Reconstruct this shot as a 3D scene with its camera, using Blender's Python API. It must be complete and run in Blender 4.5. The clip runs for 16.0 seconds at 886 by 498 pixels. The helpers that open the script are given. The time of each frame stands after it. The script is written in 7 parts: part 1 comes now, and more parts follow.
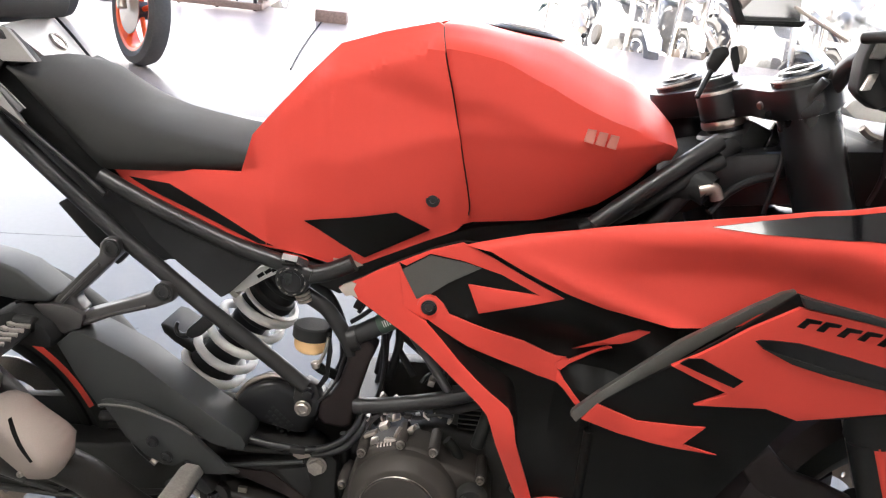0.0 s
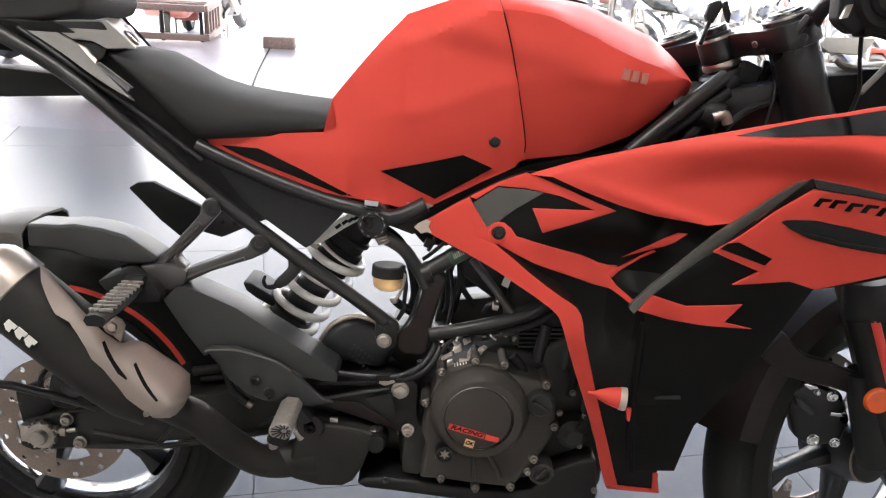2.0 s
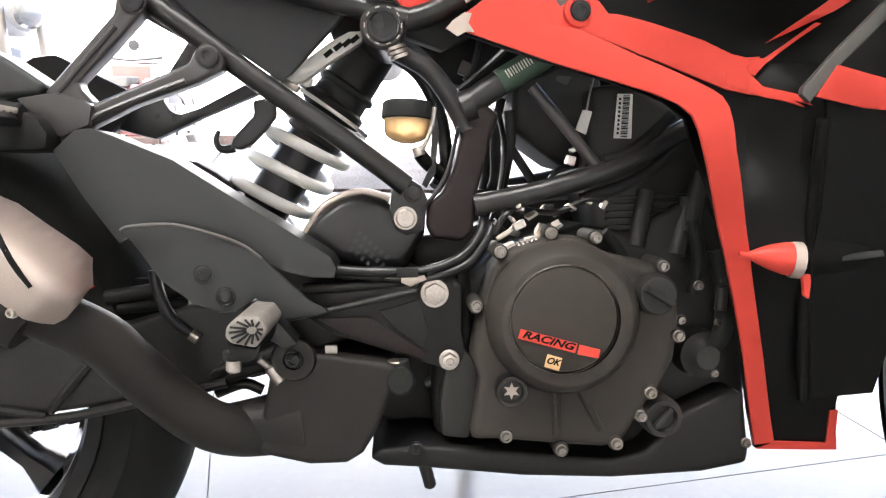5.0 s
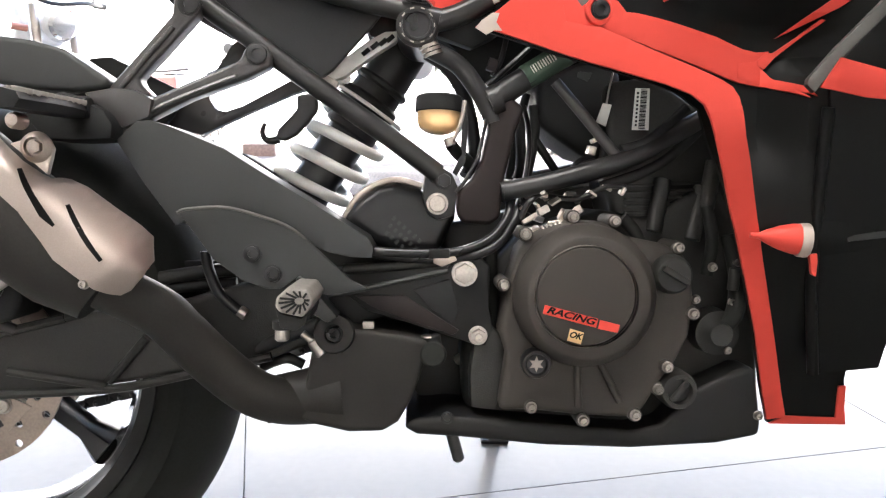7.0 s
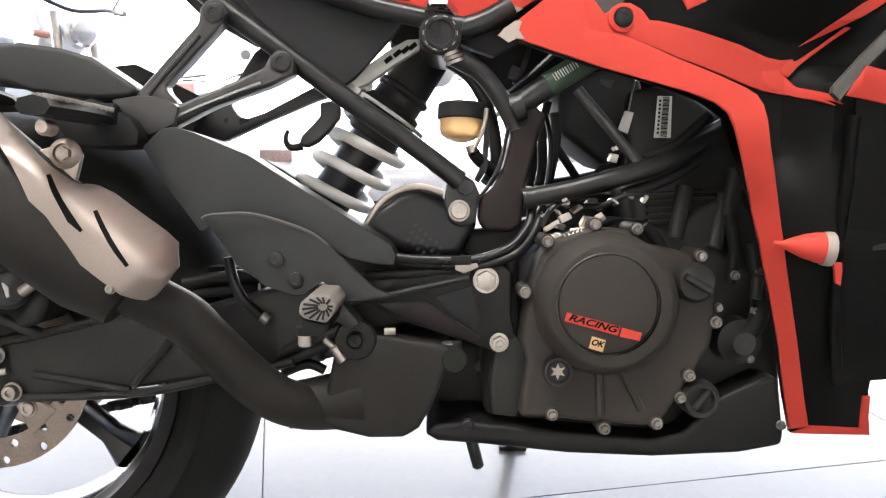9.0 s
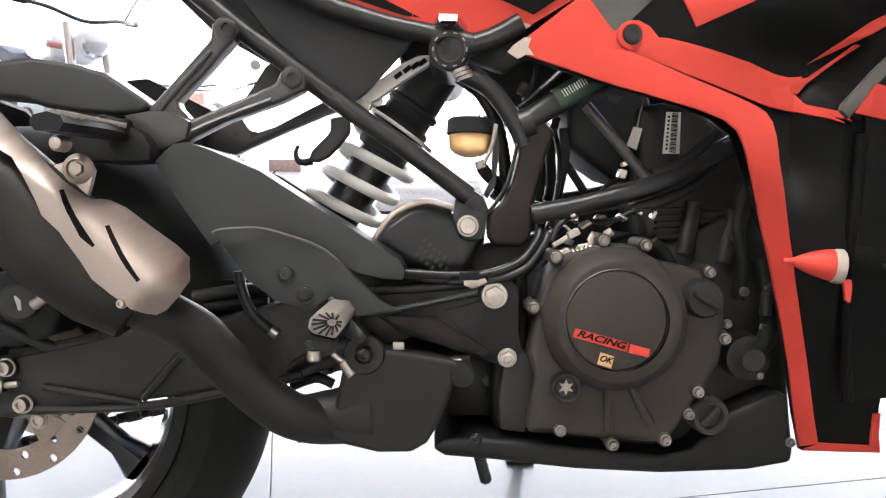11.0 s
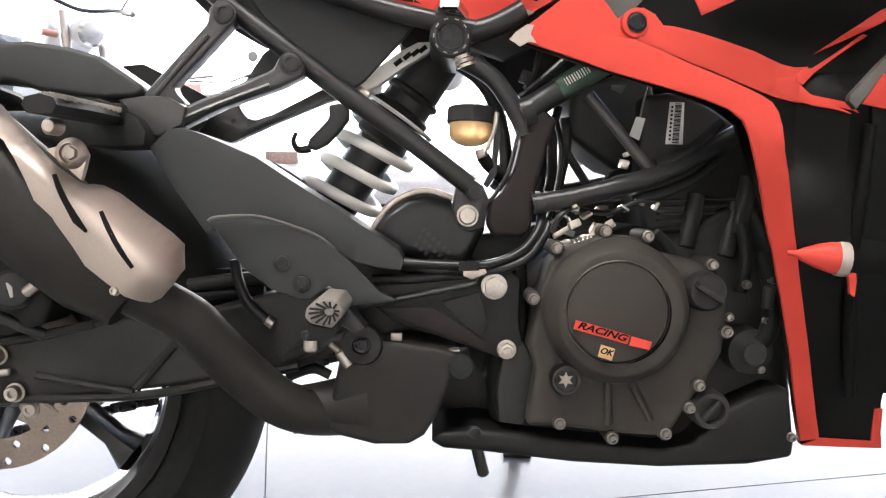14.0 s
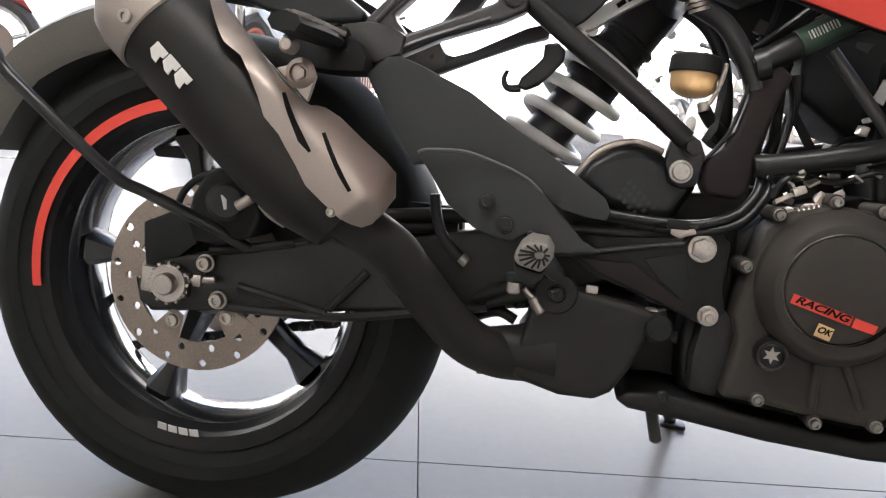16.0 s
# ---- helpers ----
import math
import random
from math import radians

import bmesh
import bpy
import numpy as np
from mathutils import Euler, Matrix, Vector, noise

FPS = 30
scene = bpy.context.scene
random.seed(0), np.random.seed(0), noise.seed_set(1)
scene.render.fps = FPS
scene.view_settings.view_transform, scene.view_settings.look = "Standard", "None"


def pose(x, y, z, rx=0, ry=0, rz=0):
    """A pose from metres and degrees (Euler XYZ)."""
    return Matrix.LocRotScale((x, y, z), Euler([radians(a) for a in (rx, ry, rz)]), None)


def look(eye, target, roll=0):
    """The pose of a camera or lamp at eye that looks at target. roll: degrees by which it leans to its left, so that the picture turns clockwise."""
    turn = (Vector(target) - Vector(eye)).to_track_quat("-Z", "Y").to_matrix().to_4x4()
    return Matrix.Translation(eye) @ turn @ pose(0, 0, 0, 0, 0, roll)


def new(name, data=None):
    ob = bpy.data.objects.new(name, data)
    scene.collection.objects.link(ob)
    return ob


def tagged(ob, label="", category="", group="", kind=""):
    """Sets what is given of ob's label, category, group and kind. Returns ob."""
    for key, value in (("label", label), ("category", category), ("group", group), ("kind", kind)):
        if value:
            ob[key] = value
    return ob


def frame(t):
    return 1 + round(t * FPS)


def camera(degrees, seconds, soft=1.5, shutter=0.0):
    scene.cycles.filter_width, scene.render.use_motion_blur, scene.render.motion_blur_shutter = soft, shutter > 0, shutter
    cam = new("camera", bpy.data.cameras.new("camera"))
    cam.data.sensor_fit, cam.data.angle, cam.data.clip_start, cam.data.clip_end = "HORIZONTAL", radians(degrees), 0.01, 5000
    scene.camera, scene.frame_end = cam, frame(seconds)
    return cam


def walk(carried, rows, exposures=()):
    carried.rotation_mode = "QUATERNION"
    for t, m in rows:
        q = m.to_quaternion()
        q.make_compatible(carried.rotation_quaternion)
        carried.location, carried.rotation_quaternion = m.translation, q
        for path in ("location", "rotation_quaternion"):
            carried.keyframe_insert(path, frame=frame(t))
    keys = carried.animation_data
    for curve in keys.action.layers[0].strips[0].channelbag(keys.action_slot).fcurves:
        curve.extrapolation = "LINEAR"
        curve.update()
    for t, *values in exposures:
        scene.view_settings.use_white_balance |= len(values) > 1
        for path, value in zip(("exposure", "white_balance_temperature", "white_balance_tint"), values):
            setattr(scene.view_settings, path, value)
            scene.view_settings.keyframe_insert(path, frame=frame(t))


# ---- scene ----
LEAN = 9.0
BIKE = pose(0, 0, 0, -LEAN, 0, 0)  # the motorcycle rests on its side stand

# ---- camera: eye, target and roll in the motorcycle's own axes ----
cam = camera(60.0, 16.0, soft=1.25)
PATH = [
    (0, (0.757, -1.026, 1.046), (0.635, 0.873, 0.430), 6.9),
    (0.5, (0.656, -1.135, 1.015), (0.633, 0.794, 0.488), 5.9),
    (1, (0.612, -1.204, 0.987), (0.653, 0.739, 0.516), 4.8),
    (1.5, (0.617, -1.220, 0.983), (0.654, 0.727, 0.529), 3.6),
    (2, (0.603, -1.221, 0.958), (0.628, 0.705, 0.420), 3.4),
    (2.5, (0.585, -1.224, 0.917), (0.640, 0.681, 0.312), 3.5),
    (3, (0.550, -1.168, 0.861), (0.696, 0.748, 0.307), 3.5),
    (3.5, (0.533, -0.954, 0.784), (0.717, 0.993, 0.361), 2.5),
    (4, (0.533, -0.878, 0.607), (0.683, 1.093, 0.303), 1.5),
    (6.5, (0.514, -0.934, 0.506), (0.609, 1.059, 0.373), 0.5),
    (7, (0.513, -0.944, 0.509), (0.582, 1.049, 0.365), 0.6),
    (7.5, (0.510, -0.947, 0.506), (0.567, 1.048, 0.371), 0.6),
    (8, (0.507, -0.947, 0.510), (0.557, 1.048, 0.372), 0.7),
    (8.5, (0.507, -0.945, 0.508), (0.548, 1.050, 0.377), 0.7),
    (9, (0.505, -0.946, 0.510), (0.537, 1.049, 0.381), 0.8),
    (9.5, (0.504, -0.948, 0.510), (0.527, 1.048, 0.387), 0.8),
    (10, (0.504, -0.948, 0.512), (0.521, 1.048, 0.401), 0.8),
    (12.5, (0.503, -0.945, 0.520), (0.509, 1.052, 0.416), 1.2),
    (13, (0.501, -0.939, 0.517), (0.514, 1.058, 0.409), 1.2),
    (13.5, (0.501, -0.937, 0.517), (0.521, 1.059, 0.401), 1.3),
    (14, (0.501, -0.937, 0.511), (0.522, 1.059, 0.391), 1.5),
    (14.5, (0.498, -0.943, 0.510), (0.511, 1.053, 0.385), 1.7),
    (15, (0.494, -0.951, 0.510), (0.488, 1.045, 0.390), 2.0),
    (15.5, (0.466, -0.944, 0.502), (0.352, 1.048, 0.363), 3.1),
    (16, (0.421, -0.925, 0.494), (0.134, 1.037, 0.235), 6.6),
]
walk(cam, [(t, BIKE @ look(e, g, r)) for t, e, g, r in PATH], [(0.0, 3.08), (0.7, 2.52), (1.0, 2.62), (1.5, 2.62), (2.2, 3.05), (2.5, 3.38), (3.0, 3.46), (4.0, 3.74), (6.5, 3.66), (7.3, 3.5), (9.0, 3.47), (14.0, 3.52), (15.4, 3.57), (16.0, 2.82)])

# ---- world and light ----
world = bpy.data.worlds.new("sky")
scene.world = world
world.use_nodes = True
wn = world.node_tree
sky = wn.nodes.new("ShaderNodeTexSky")
sky.sky_type, sky.sun_disc = "NISHITA", False
sky.sun_elevation, sky.sun_rotation = radians(59), radians(158)
sky.air_density, sky.dust_density = 0.85, 2.2
wn.links.new(sky.outputs[0], wn.nodes["Background"].inputs[0])
wn.nodes["Background"].inputs[1].default_value = 0.175
sun = new("sun", bpy.data.lights.new("sun", "SUN"))
sun.data.energy, sun.data.angle, sun.data.color = 4.0, radians(0.5), (1, 0.95, 0.88)
sun.matrix_world = look((-4, -6, 18), (0, 4, 0))


# ---- materials ----
def mat(name, col, rough=0.5, metal=0.0, grain=0.0, gscale=80.0, stain=0.0, sscale=6.0, bump=0.0, bscale=300.0, coat=0.0, spec=0.5, bdist=0.002):
    """Principled surface with colour variation at two scales, roughness wear and fine relief."""
    m = bpy.data.materials.new(name)
    m.use_nodes = True
    nt = m.node_tree
    b = nt.nodes["Principled BSDF"]
    b.inputs["Roughness"].default_value, b.inputs["Metallic"].default_value = rough, metal
    b.inputs["Coat Weight"].default_value, b.inputs["Specular IOR Level"].default_value = coat, spec
    b.inputs["Coat Roughness"].default_value = 0.08
    tc = nt.nodes.new("ShaderNodeTexCoord")

    def tex(scale, detail=4):
        n = nt.nodes.new("ShaderNodeTexNoise")
        n.inputs["Scale"].default_value, n.inputs["Detail"].default_value = scale, detail
        nt.links.new(tc.outputs["Object"], n.inputs["Vector"])
        return n

    def ramp(src, lo, hi):
        r = nt.nodes.new("ShaderNodeMapRange")
        r.inputs[1].default_value, r.inputs[2].default_value = 0.3, 0.7
        r.inputs[3].default_value, r.inputs[4].default_value = lo, hi
        nt.links.new(src, r.inputs[0])
        return r.outputs[0]
    g, s = tex(gscale, 5), tex(sscale, 4)
    mul = nt.nodes.new("ShaderNodeMath")
    mul.operation = "MULTIPLY"
    nt.links.new(ramp(g.outputs[0], 1 - grain, 1 + grain), mul.inputs[0])
    nt.links.new(ramp(s.outputs[0], 1 - stain, 1 + stain), mul.inputs[1])
    mix = nt.nodes.new("ShaderNodeVectorMath")
    mix.operation = "SCALE"
    mix.inputs[0].default_value = col
    nt.links.new(mul.outputs[0], mix.inputs["Scale"])
    nt.links.new(mix.outputs[0], b.inputs["Base Color"])
    nt.links.new(ramp(s.outputs[0], max(0.02, rough * 0.82), min(1, rough * 1.18)), b.inputs["Roughness"])
    if bump:
        n = tex(bscale, 3)
        bp = nt.nodes.new("ShaderNodeBump")
        bp.inputs["Strength"].default_value, bp.inputs["Distance"].default_value = bump, bdist
        nt.links.new(n.outputs[0], bp.inputs["Height"])
        nt.links.new(bp.outputs[0], b.inputs["Normal"])
    return m


def glow(name, col, strength):
    m = bpy.data.materials.new(name)
    m.use_nodes = True
    b = m.node_tree.nodes["Principled BSDF"]
    b.inputs["Base Color"].default_value = (*col, 1)
    b.inputs["Emission Color"].default_value, b.inputs["Emission Strength"].default_value = (*col, 1), strength
    return m


def glass(name, col=(1, 1, 1), rough=0.02):
    m = bpy.data.materials.new(name)
    m.use_nodes = True
    b = m.node_tree.nodes["Principled BSDF"]
    b.inputs["Base Color"].default_value = (*col, 1)
    b.inputs["Transmission Weight"].default_value, b.inputs["Roughness"].default_value = 1.0, rough
    return m


RED = mat("red_satin_paint", (0.66, 0.070, 0.052), 0.40, grain=0.015, gscale=900, stain=0.02, sscale=5, bump=0.03, bscale=1400, bdist=0.0006, coat=0.0, spec=0.14)
GREYPL = mat("grey_painted_plastic", (0.10, 0.096, 0.088), 0.45, grain=0.05, gscale=500, stain=0.06)
# hugger plastic raised from black: the reflected light is in its base colour
LITGREY = mat("lit_grey_hugger_plastic", (0.085, 0.078, 0.068), 0.5, spec=0.3, grain=0.1, gscale=500, stain=0.12)
GLOSSB = mat("mirror_black_film", (0.006, 0.006, 0.007), 0.17, spec=0.6, grain=0.1, stain=0.2, coat=0.0)
DECAL = mat("black_decal", (0.0065, 0.0065, 0.0062), 0.44, spec=0.11, grain=0.1, gscale=500, stain=0.1)
SILVERPL = mat("pale_grey_plastic", (0.33, 0.33, 0.315), 0.4, grain=0.05, gscale=500, stain=0.06)
INNER = mat("black_inner_panel", (0.027, 0.027, 0.028), 0.55, spec=0.3, grain=0.1, gscale=900, stain=0.1, bump=0.2, bscale=2000, bdist=0.0004)
GREYDEC = mat("grey_decal", (0.075, 0.073, 0.066), 0.4, grain=0.06, gscale=600, stain=0.05)
BLACK = mat("black_gloss_plastic", (0.010, 0.010, 0.011), 0.31, spec=0.42, grain=0.1, stain=0.15)
MATTE = mat("black_matte_plastic", (0.016, 0.016, 0.016), 0.6, spec=0.25, grain=0.15, gscale=700, stain=0.12, bump=0.25, bscale=1800, bdist=0.0005)
TAILGREY = mat("grey_tail_plastic", (0.135, 0.126, 0.116), 0.40, spec=0.4, grain=0.05, gscale=600, stain=0.08)
PLAST = mat("charcoal_grained_plastic", (0.029, 0.0305, 0.030), 0.46, spec=0.4, grain=0.08, gscale=900, stain=0.06, bump=0.3, bscale=2400, bdist=0.0004)
FRAME = mat("black_powder_coat", (0.015, 0.0145, 0.0145), 0.34, spec=0.5, grain=0.05, gscale=600, stain=0.12)
BOLT = mat("dull_bolt_steel", (0.30, 0.275, 0.25), 0.38, metal=1.0, grain=0.25, gscale=900, stain=0.2, bump=0.3, bscale=1500, bdist=0.0006)
COVER = mat("dark_bronze_cast_cover", (0.050, 0.044, 0.039), 0.55, metal=0.15, spec=0.22, grain=0.08, gscale=1200, stain=0.08, bump=0.25, bscale=2200, bdist=0.0005)
CASE = mat("black_crankcase", (0.026, 0.025, 0.023), 0.46, spec=0.3, grain=0.15, gscale=500, stain=0.2, bump=0.35, bscale=900, bdist=0.0008)
ALU = mat("brushed_aluminium", (0.44, 0.385, 0.34), 0.42, metal=1.0, grain=0.05, gscale=700, stain=0.05, bump=0.05, bscale=1500, bdist=0.0004)
SHIELD = mat("satin_heat_shield", (0.40, 0.342, 0.308), 0.48, metal=1.0, grain=0.05, gscale=900, stain=0.06, sscale=9, bump=0.04, bscale=1800, bdist=0.0003)
CASTARM = mat("grey_black_casting", (0.046, 0.043, 0.042), 0.32, spec=0.6, grain=0.1, gscale=700, stain=0.12, bump=0.05, bscale=1600, bdist=0.0004)
BADGE = mat("bare_badge", (0.50, 0.19, 0.15), 0.3, metal=0.5, grain=0.05, stain=0.1)
FORGED = mat("black_forging", (0.010, 0.0095, 0.009), 0.45, spec=0.25, grain=0.12, gscale=700, stain=0.15, bump=0.15, bscale=1500, bdist=0.0004)
STEEL = mat("zinc_steel", (0.46, 0.42, 0.38), 0.32, metal=1.0, grain=0.12, gscale=400, stain=0.12)
CHROME = mat("polished_rim", (0.72, 0.73, 0.74), 0.14, metal=1.0, grain=0.03, stain=0.05)
DISC = mat("brake_disc_steel", (0.29, 0.24, 0.205), 0.38, metal=0.9, grain=0.1, gscale=300, stain=0.08)
RUBBER = mat("tyre_rubber", (0.0115, 0.012, 0.0105), 0.66, spec=0.2, grain=0.15, gscale=300, stain=0.18, bump=0.2, bscale=700, bdist=0.001)
# throttle grip rubber: the grey it shows when lit is its base colour
LITGRIP = mat("lit_grey_grip_rubber", (0.07, 0.068, 0.065), 0.6, spec=0.3, grain=0.15, gscale=300, stain=0.2, bump=0.4, bscale=900)
GRIP = mat("worn_and_glint_rubber", (0.23, 0.21, 0.19), 0.7, grain=0.15, gscale=300, stain=0.25, bump=0.3, bscale=500)
VINYL = mat("seat_vinyl", (0.034, 0.0335, 0.032), 0.72, spec=0.16, grain=0.1, gscale=1500, stain=0.08, bump=0.5, bscale=1100, bdist=0.0006)
SPRING = mat("white_spring_paint", (0.70, 0.68, 0.65), 0.4, grain=0.03, gscale=200, stain=0.06)
FLUID = mat("amber_reservoir", (0.88, 0.56, 0.26), 0.3, grain=0.03, stain=0.1)
FLUID.node_tree.nodes["Principled BSDF"].inputs["Transmission Weight"].default_value = 0.3
WHITE = mat("white_print", (0.72, 0.70, 0.66), 0.5, grain=0.03, gscale=300, stain=0.05)
PALE = mat("clear_film", (0.46, 0.39, 0.34), 0.35, grain=0.04, stain=0.1)
GREEN = mat("green_sticker", (0.045, 0.085, 0.055), 0.45, grain=0.05, stain=0.1)
MAROON = mat("dark_red_primer", (0.014, 0.009, 0.0085), 0.42, spec=0.25, grain=0.1, stain=0.15)
LENS = mat("amber_reflector", (0.75, 0.10, 0.01), 0.12, grain=0.05, stain=0.05, coat=0.8)
PIPE = mat("black_exhaust", (0.019, 0.017, 0.015), 0.48, spec=0.28, grain=0.12, gscale=400, stain=0.2, sscale=9, bump=0.12, bscale=900)


# ---- mesh helpers (motorcycle axes: x ahead, y to its far side, z up) ----
def obj(name, bm, material, parent=None, label="", smooth=40):
    me = bpy.data.meshes.new(name)
    bmesh.ops.recalc_face_normals(bm, faces=bm.faces)
    bm.to_mesh(me)
    bm.free()
    me.materials.append(material)
    for p in me.polygons:
        p.use_smooth = True
    me.set_sharp_from_angle(angle=radians(smooth))
    ob = new(name, me)
    ob.parent = parent
    if label:
        ob["label"] = label
    return ob


part = obj


def edge_bevel(bm, w, seg=2, angle=30):
    es = [e for e in bm.edges if len(e.link_faces) == 2 and e.calc_face_angle(0) > radians(angle)]
    if w and es:
        bmesh.ops.bevel(bm, geom=es, offset=w, segments=seg, profile=0.6, affect="EDGES", clamp_overlap=True)
    return bm


def prism(pts, y0, y1, bev=0.002, seg=2):
    """A plate with outline pts in x and z, from y0 to y1."""
    bm = bmesh.new()
    f = bm.faces.new([bm.verts.new((x, y0, z)) for x, z in pts])
    r = bmesh.ops.extrude_face_region(bm, geom=[f])
    bmesh.ops.translate(bm, verts=[v for v in r["geom"] if isinstance(v, bmesh.types.BMVert)], vec=(0, y1 - y0, 0))
    return edge_bevel(bm, bev, seg)


def shell(pts, yfun, thick, step=0.03, bev=0.0015, off=0.0, tri=False):
    """A curved panel: outline pts in x and z, bent to y = yfun(x, z), with thickness."""
    bm = bmesh.new()
    bm.faces.new([bm.verts.new((x, 0, z)) for x, z in pts])
    if tri:
        bmesh.ops.triangulate(bm, faces=bm.faces[:], ngon_method="EAR_CLIP")
    for ax, n in ((0, (1, 0, 0)), (2, (0, 0, 1))):
        vals = [p[0 if ax == 0 else 1] for p in pts]
        c = math.floor(min(vals) / step) * step + step
        while c < max(vals):
            bmesh.ops.bisect_plane(bm, geom=bm.verts[:] + bm.edges[:] + bm.faces[:], plane_co=(c if ax == 0 else 0, 0, c if ax == 2 else 0), plane_no=n)
            c += step
    for v in bm.verts:
        v.co.y = yfun(v.co.x, v.co.z) + off
    faces = bm.faces[:]
    r = bmesh.ops.extrude_face_region(bm, geom=faces)
    bmesh.ops.translate(bm, verts=[v for v in r["geom"] if isinstance(v, bmesh.types.BMVert)], vec=(0, thick, 0))
    bmesh.ops.recalc_face_normals(bm, faces=bm.faces)
    return edge_bevel(bm, bev, 2, 50)


def spline(pts, n=8):
    """A smooth line through pts."""
    P = [Vector(p) for p in pts]
    if len(P) < 3:
        return P
    out = []
    for i in range(len(P) - 1):
        a, b, c, d = P[max(i - 1, 0)], P[i], P[i + 1], P[min(i + 2, len(P) - 1)]
        for k in range(n):
            u = k / n
            out.append(0.5 * (2 * b + (c - a) * u + (2 * a - 5 * b + 4 * c - d) * u * u + (3 * b - a - 3 * c + d) * u ** 3))
    return out + [P[-1]]


def tube(pts, r, seg=12, smooth=True, bm=None, n=8, flat=1.0):
    """A round tube along pts; r is one radius or one for each end."""
    bm = bm or bmesh.new()
    P = spline(pts, n) if smooth else [Vector(p) for p in pts]
    rings, side = [], None
    for i, p in enumerate(P):
        d = (P[min(i + 1, len(P) - 1)] - P[max(i - 1, 0)]).normalized()
        if side is None:
            side = d.cross(Vector((0, 1, 0)))
            side = side if side.length > 0.1 else d.cross(Vector((1, 0, 0)))
        side = (side - d * side.dot(d)).normalized()
        up = d.cross(side)
        q = i / (len(P) - 1)
        rr = r if not isinstance(r, (tuple, list)) else r[0] + (r[1] - r[0]) * q
        rings.append([bm.verts.new(p + rr * (math.cos(a) * side + flat * math.sin(a) * up)) for a in [2 * math.pi * k / seg for k in range(seg)]])
    for a, b in zip(rings, rings[1:]):
        for k in range(seg):
            bm.faces.new((a[k], a[(k + 1) % seg], b[(k + 1) % seg], b[k]))
    bm.faces.new(rings[0])
    bm.faces.new(rings[-1])
    return bm


def lathe(prof, centre, seg=64, bm=None, axis=None):
    """Turns the closed profile of (radius, y) round the y axis (or the given axis) through centre."""
    bm = bm or bmesh.new()
    rot = Vector((0, 1, 0)).rotation_difference(Vector(axis)) if axis else None
    c = Vector(centre)
    rings = []
    for k in range(seg):
        a = 2 * math.pi * k / seg
        ring = []
        for r, y in prof:
            v = Vector((r * math.cos(a), y, r * math.sin(a)))
            ring.append(bm.verts.new(c + (rot @ v if rot else v)))
        rings.append(ring)
    n = len(prof)
    for k in range(seg):
        A, B = rings[k], rings[(k + 1) % seg]
        for i in range(n):
            j = (i + 1) % n
            bm.faces.new((A[i], A[j], B[j], B[i]))
    bmesh.ops.remove_doubles(bm, verts=bm.verts, dist=1e-6)
    return bm


def rod(p0, p1, r, seg=20, bev=0.001, bm=None):
    """A solid round bar with softened ends."""
    p0, p1 = Vector(p0), Vector(p1)
    L = (p1 - p0).length
    r0, r1 = r if isinstance(r, (tuple, list)) else (r, r)
    bev = min(bev, L * 0.4, r0 * 0.4)
    return lathe([(0, 0), (r0 - bev, 0), (r0, bev), (r1, L - bev), (r1 - bev, L), (0, L)], p0, seg, bm, (p1 - p0).normalized())


def box(c, s, rot=(0, 0, 0), bev=0.003, bm=None, seg=2):
    b2 = bmesh.new()
    bmesh.ops.create_cube(b2, size=1, matrix=pose(*c, *rot) @ Matrix.Diagonal((*s, 1)))
    edge_bevel(b2, bev, seg)
    if bm is None:
        return b2
    me = bpy.data.meshes.new("tmp")
    b2.to_mesh(me)
    b2.free()
    bm.from_mesh(me)
    bpy.data.meshes.remove(me)
    return bm


def bolt(name, c, r, parent, material=None, h=0.006, kind="socket", label=""):
    """A bolt head that faces the near side, with washer and hexagon."""
    x, y, z = c
    bm = rod((x, y, z), (x, y - h * 0.25, z), r * 1.25, 20, 0.0005)
    if kind == "hex":
        b = bmesh.new()
        bmesh.ops.create_cone(b, cap_ends=True, segments=6, radius1=r, radius2=r, depth=h, matrix=pose(x, y - h * 0.7, z, 90, 0, 0))
        edge_bevel(b, r * 0.12, 2)
    else:
        b = lathe([(0, -h * 0.55), (r * 0.5, -h * 0.55), (r * 0.5, -h), (r * 0.85, -h), (r, -h * 0.8), (r, 0), (0, 0)], (x, y, z), 18)
    me = bpy.data.meshes.new("tmp")
    b.to_mesh(me)
    b.free()
    bm.from_mesh(me)
    bpy.data.meshes.remove(me)
    return part(name, bm, material or STEEL, parent, label)


def ease(a, b, v):
    u = min(max((v - a) / (b - a), 0), 1)
    return u * u * (3 - 2 * u)


def interp(pts, x):
    xs, zs = zip(*sorted(pts))
    return float(np.interp(x, xs, zs))


def thing(name, label, category, m=None, group="", kind=""):
    ob = new(name)
    ob.empty_display_size = 0.1
    if m is not None:
        ob.matrix_world = m
    return tagged(ob, label, category, group, kind)


def structure(name, bm, material, label, category):
    return tagged(obj(name, bm, material), label, category, kind="structure")


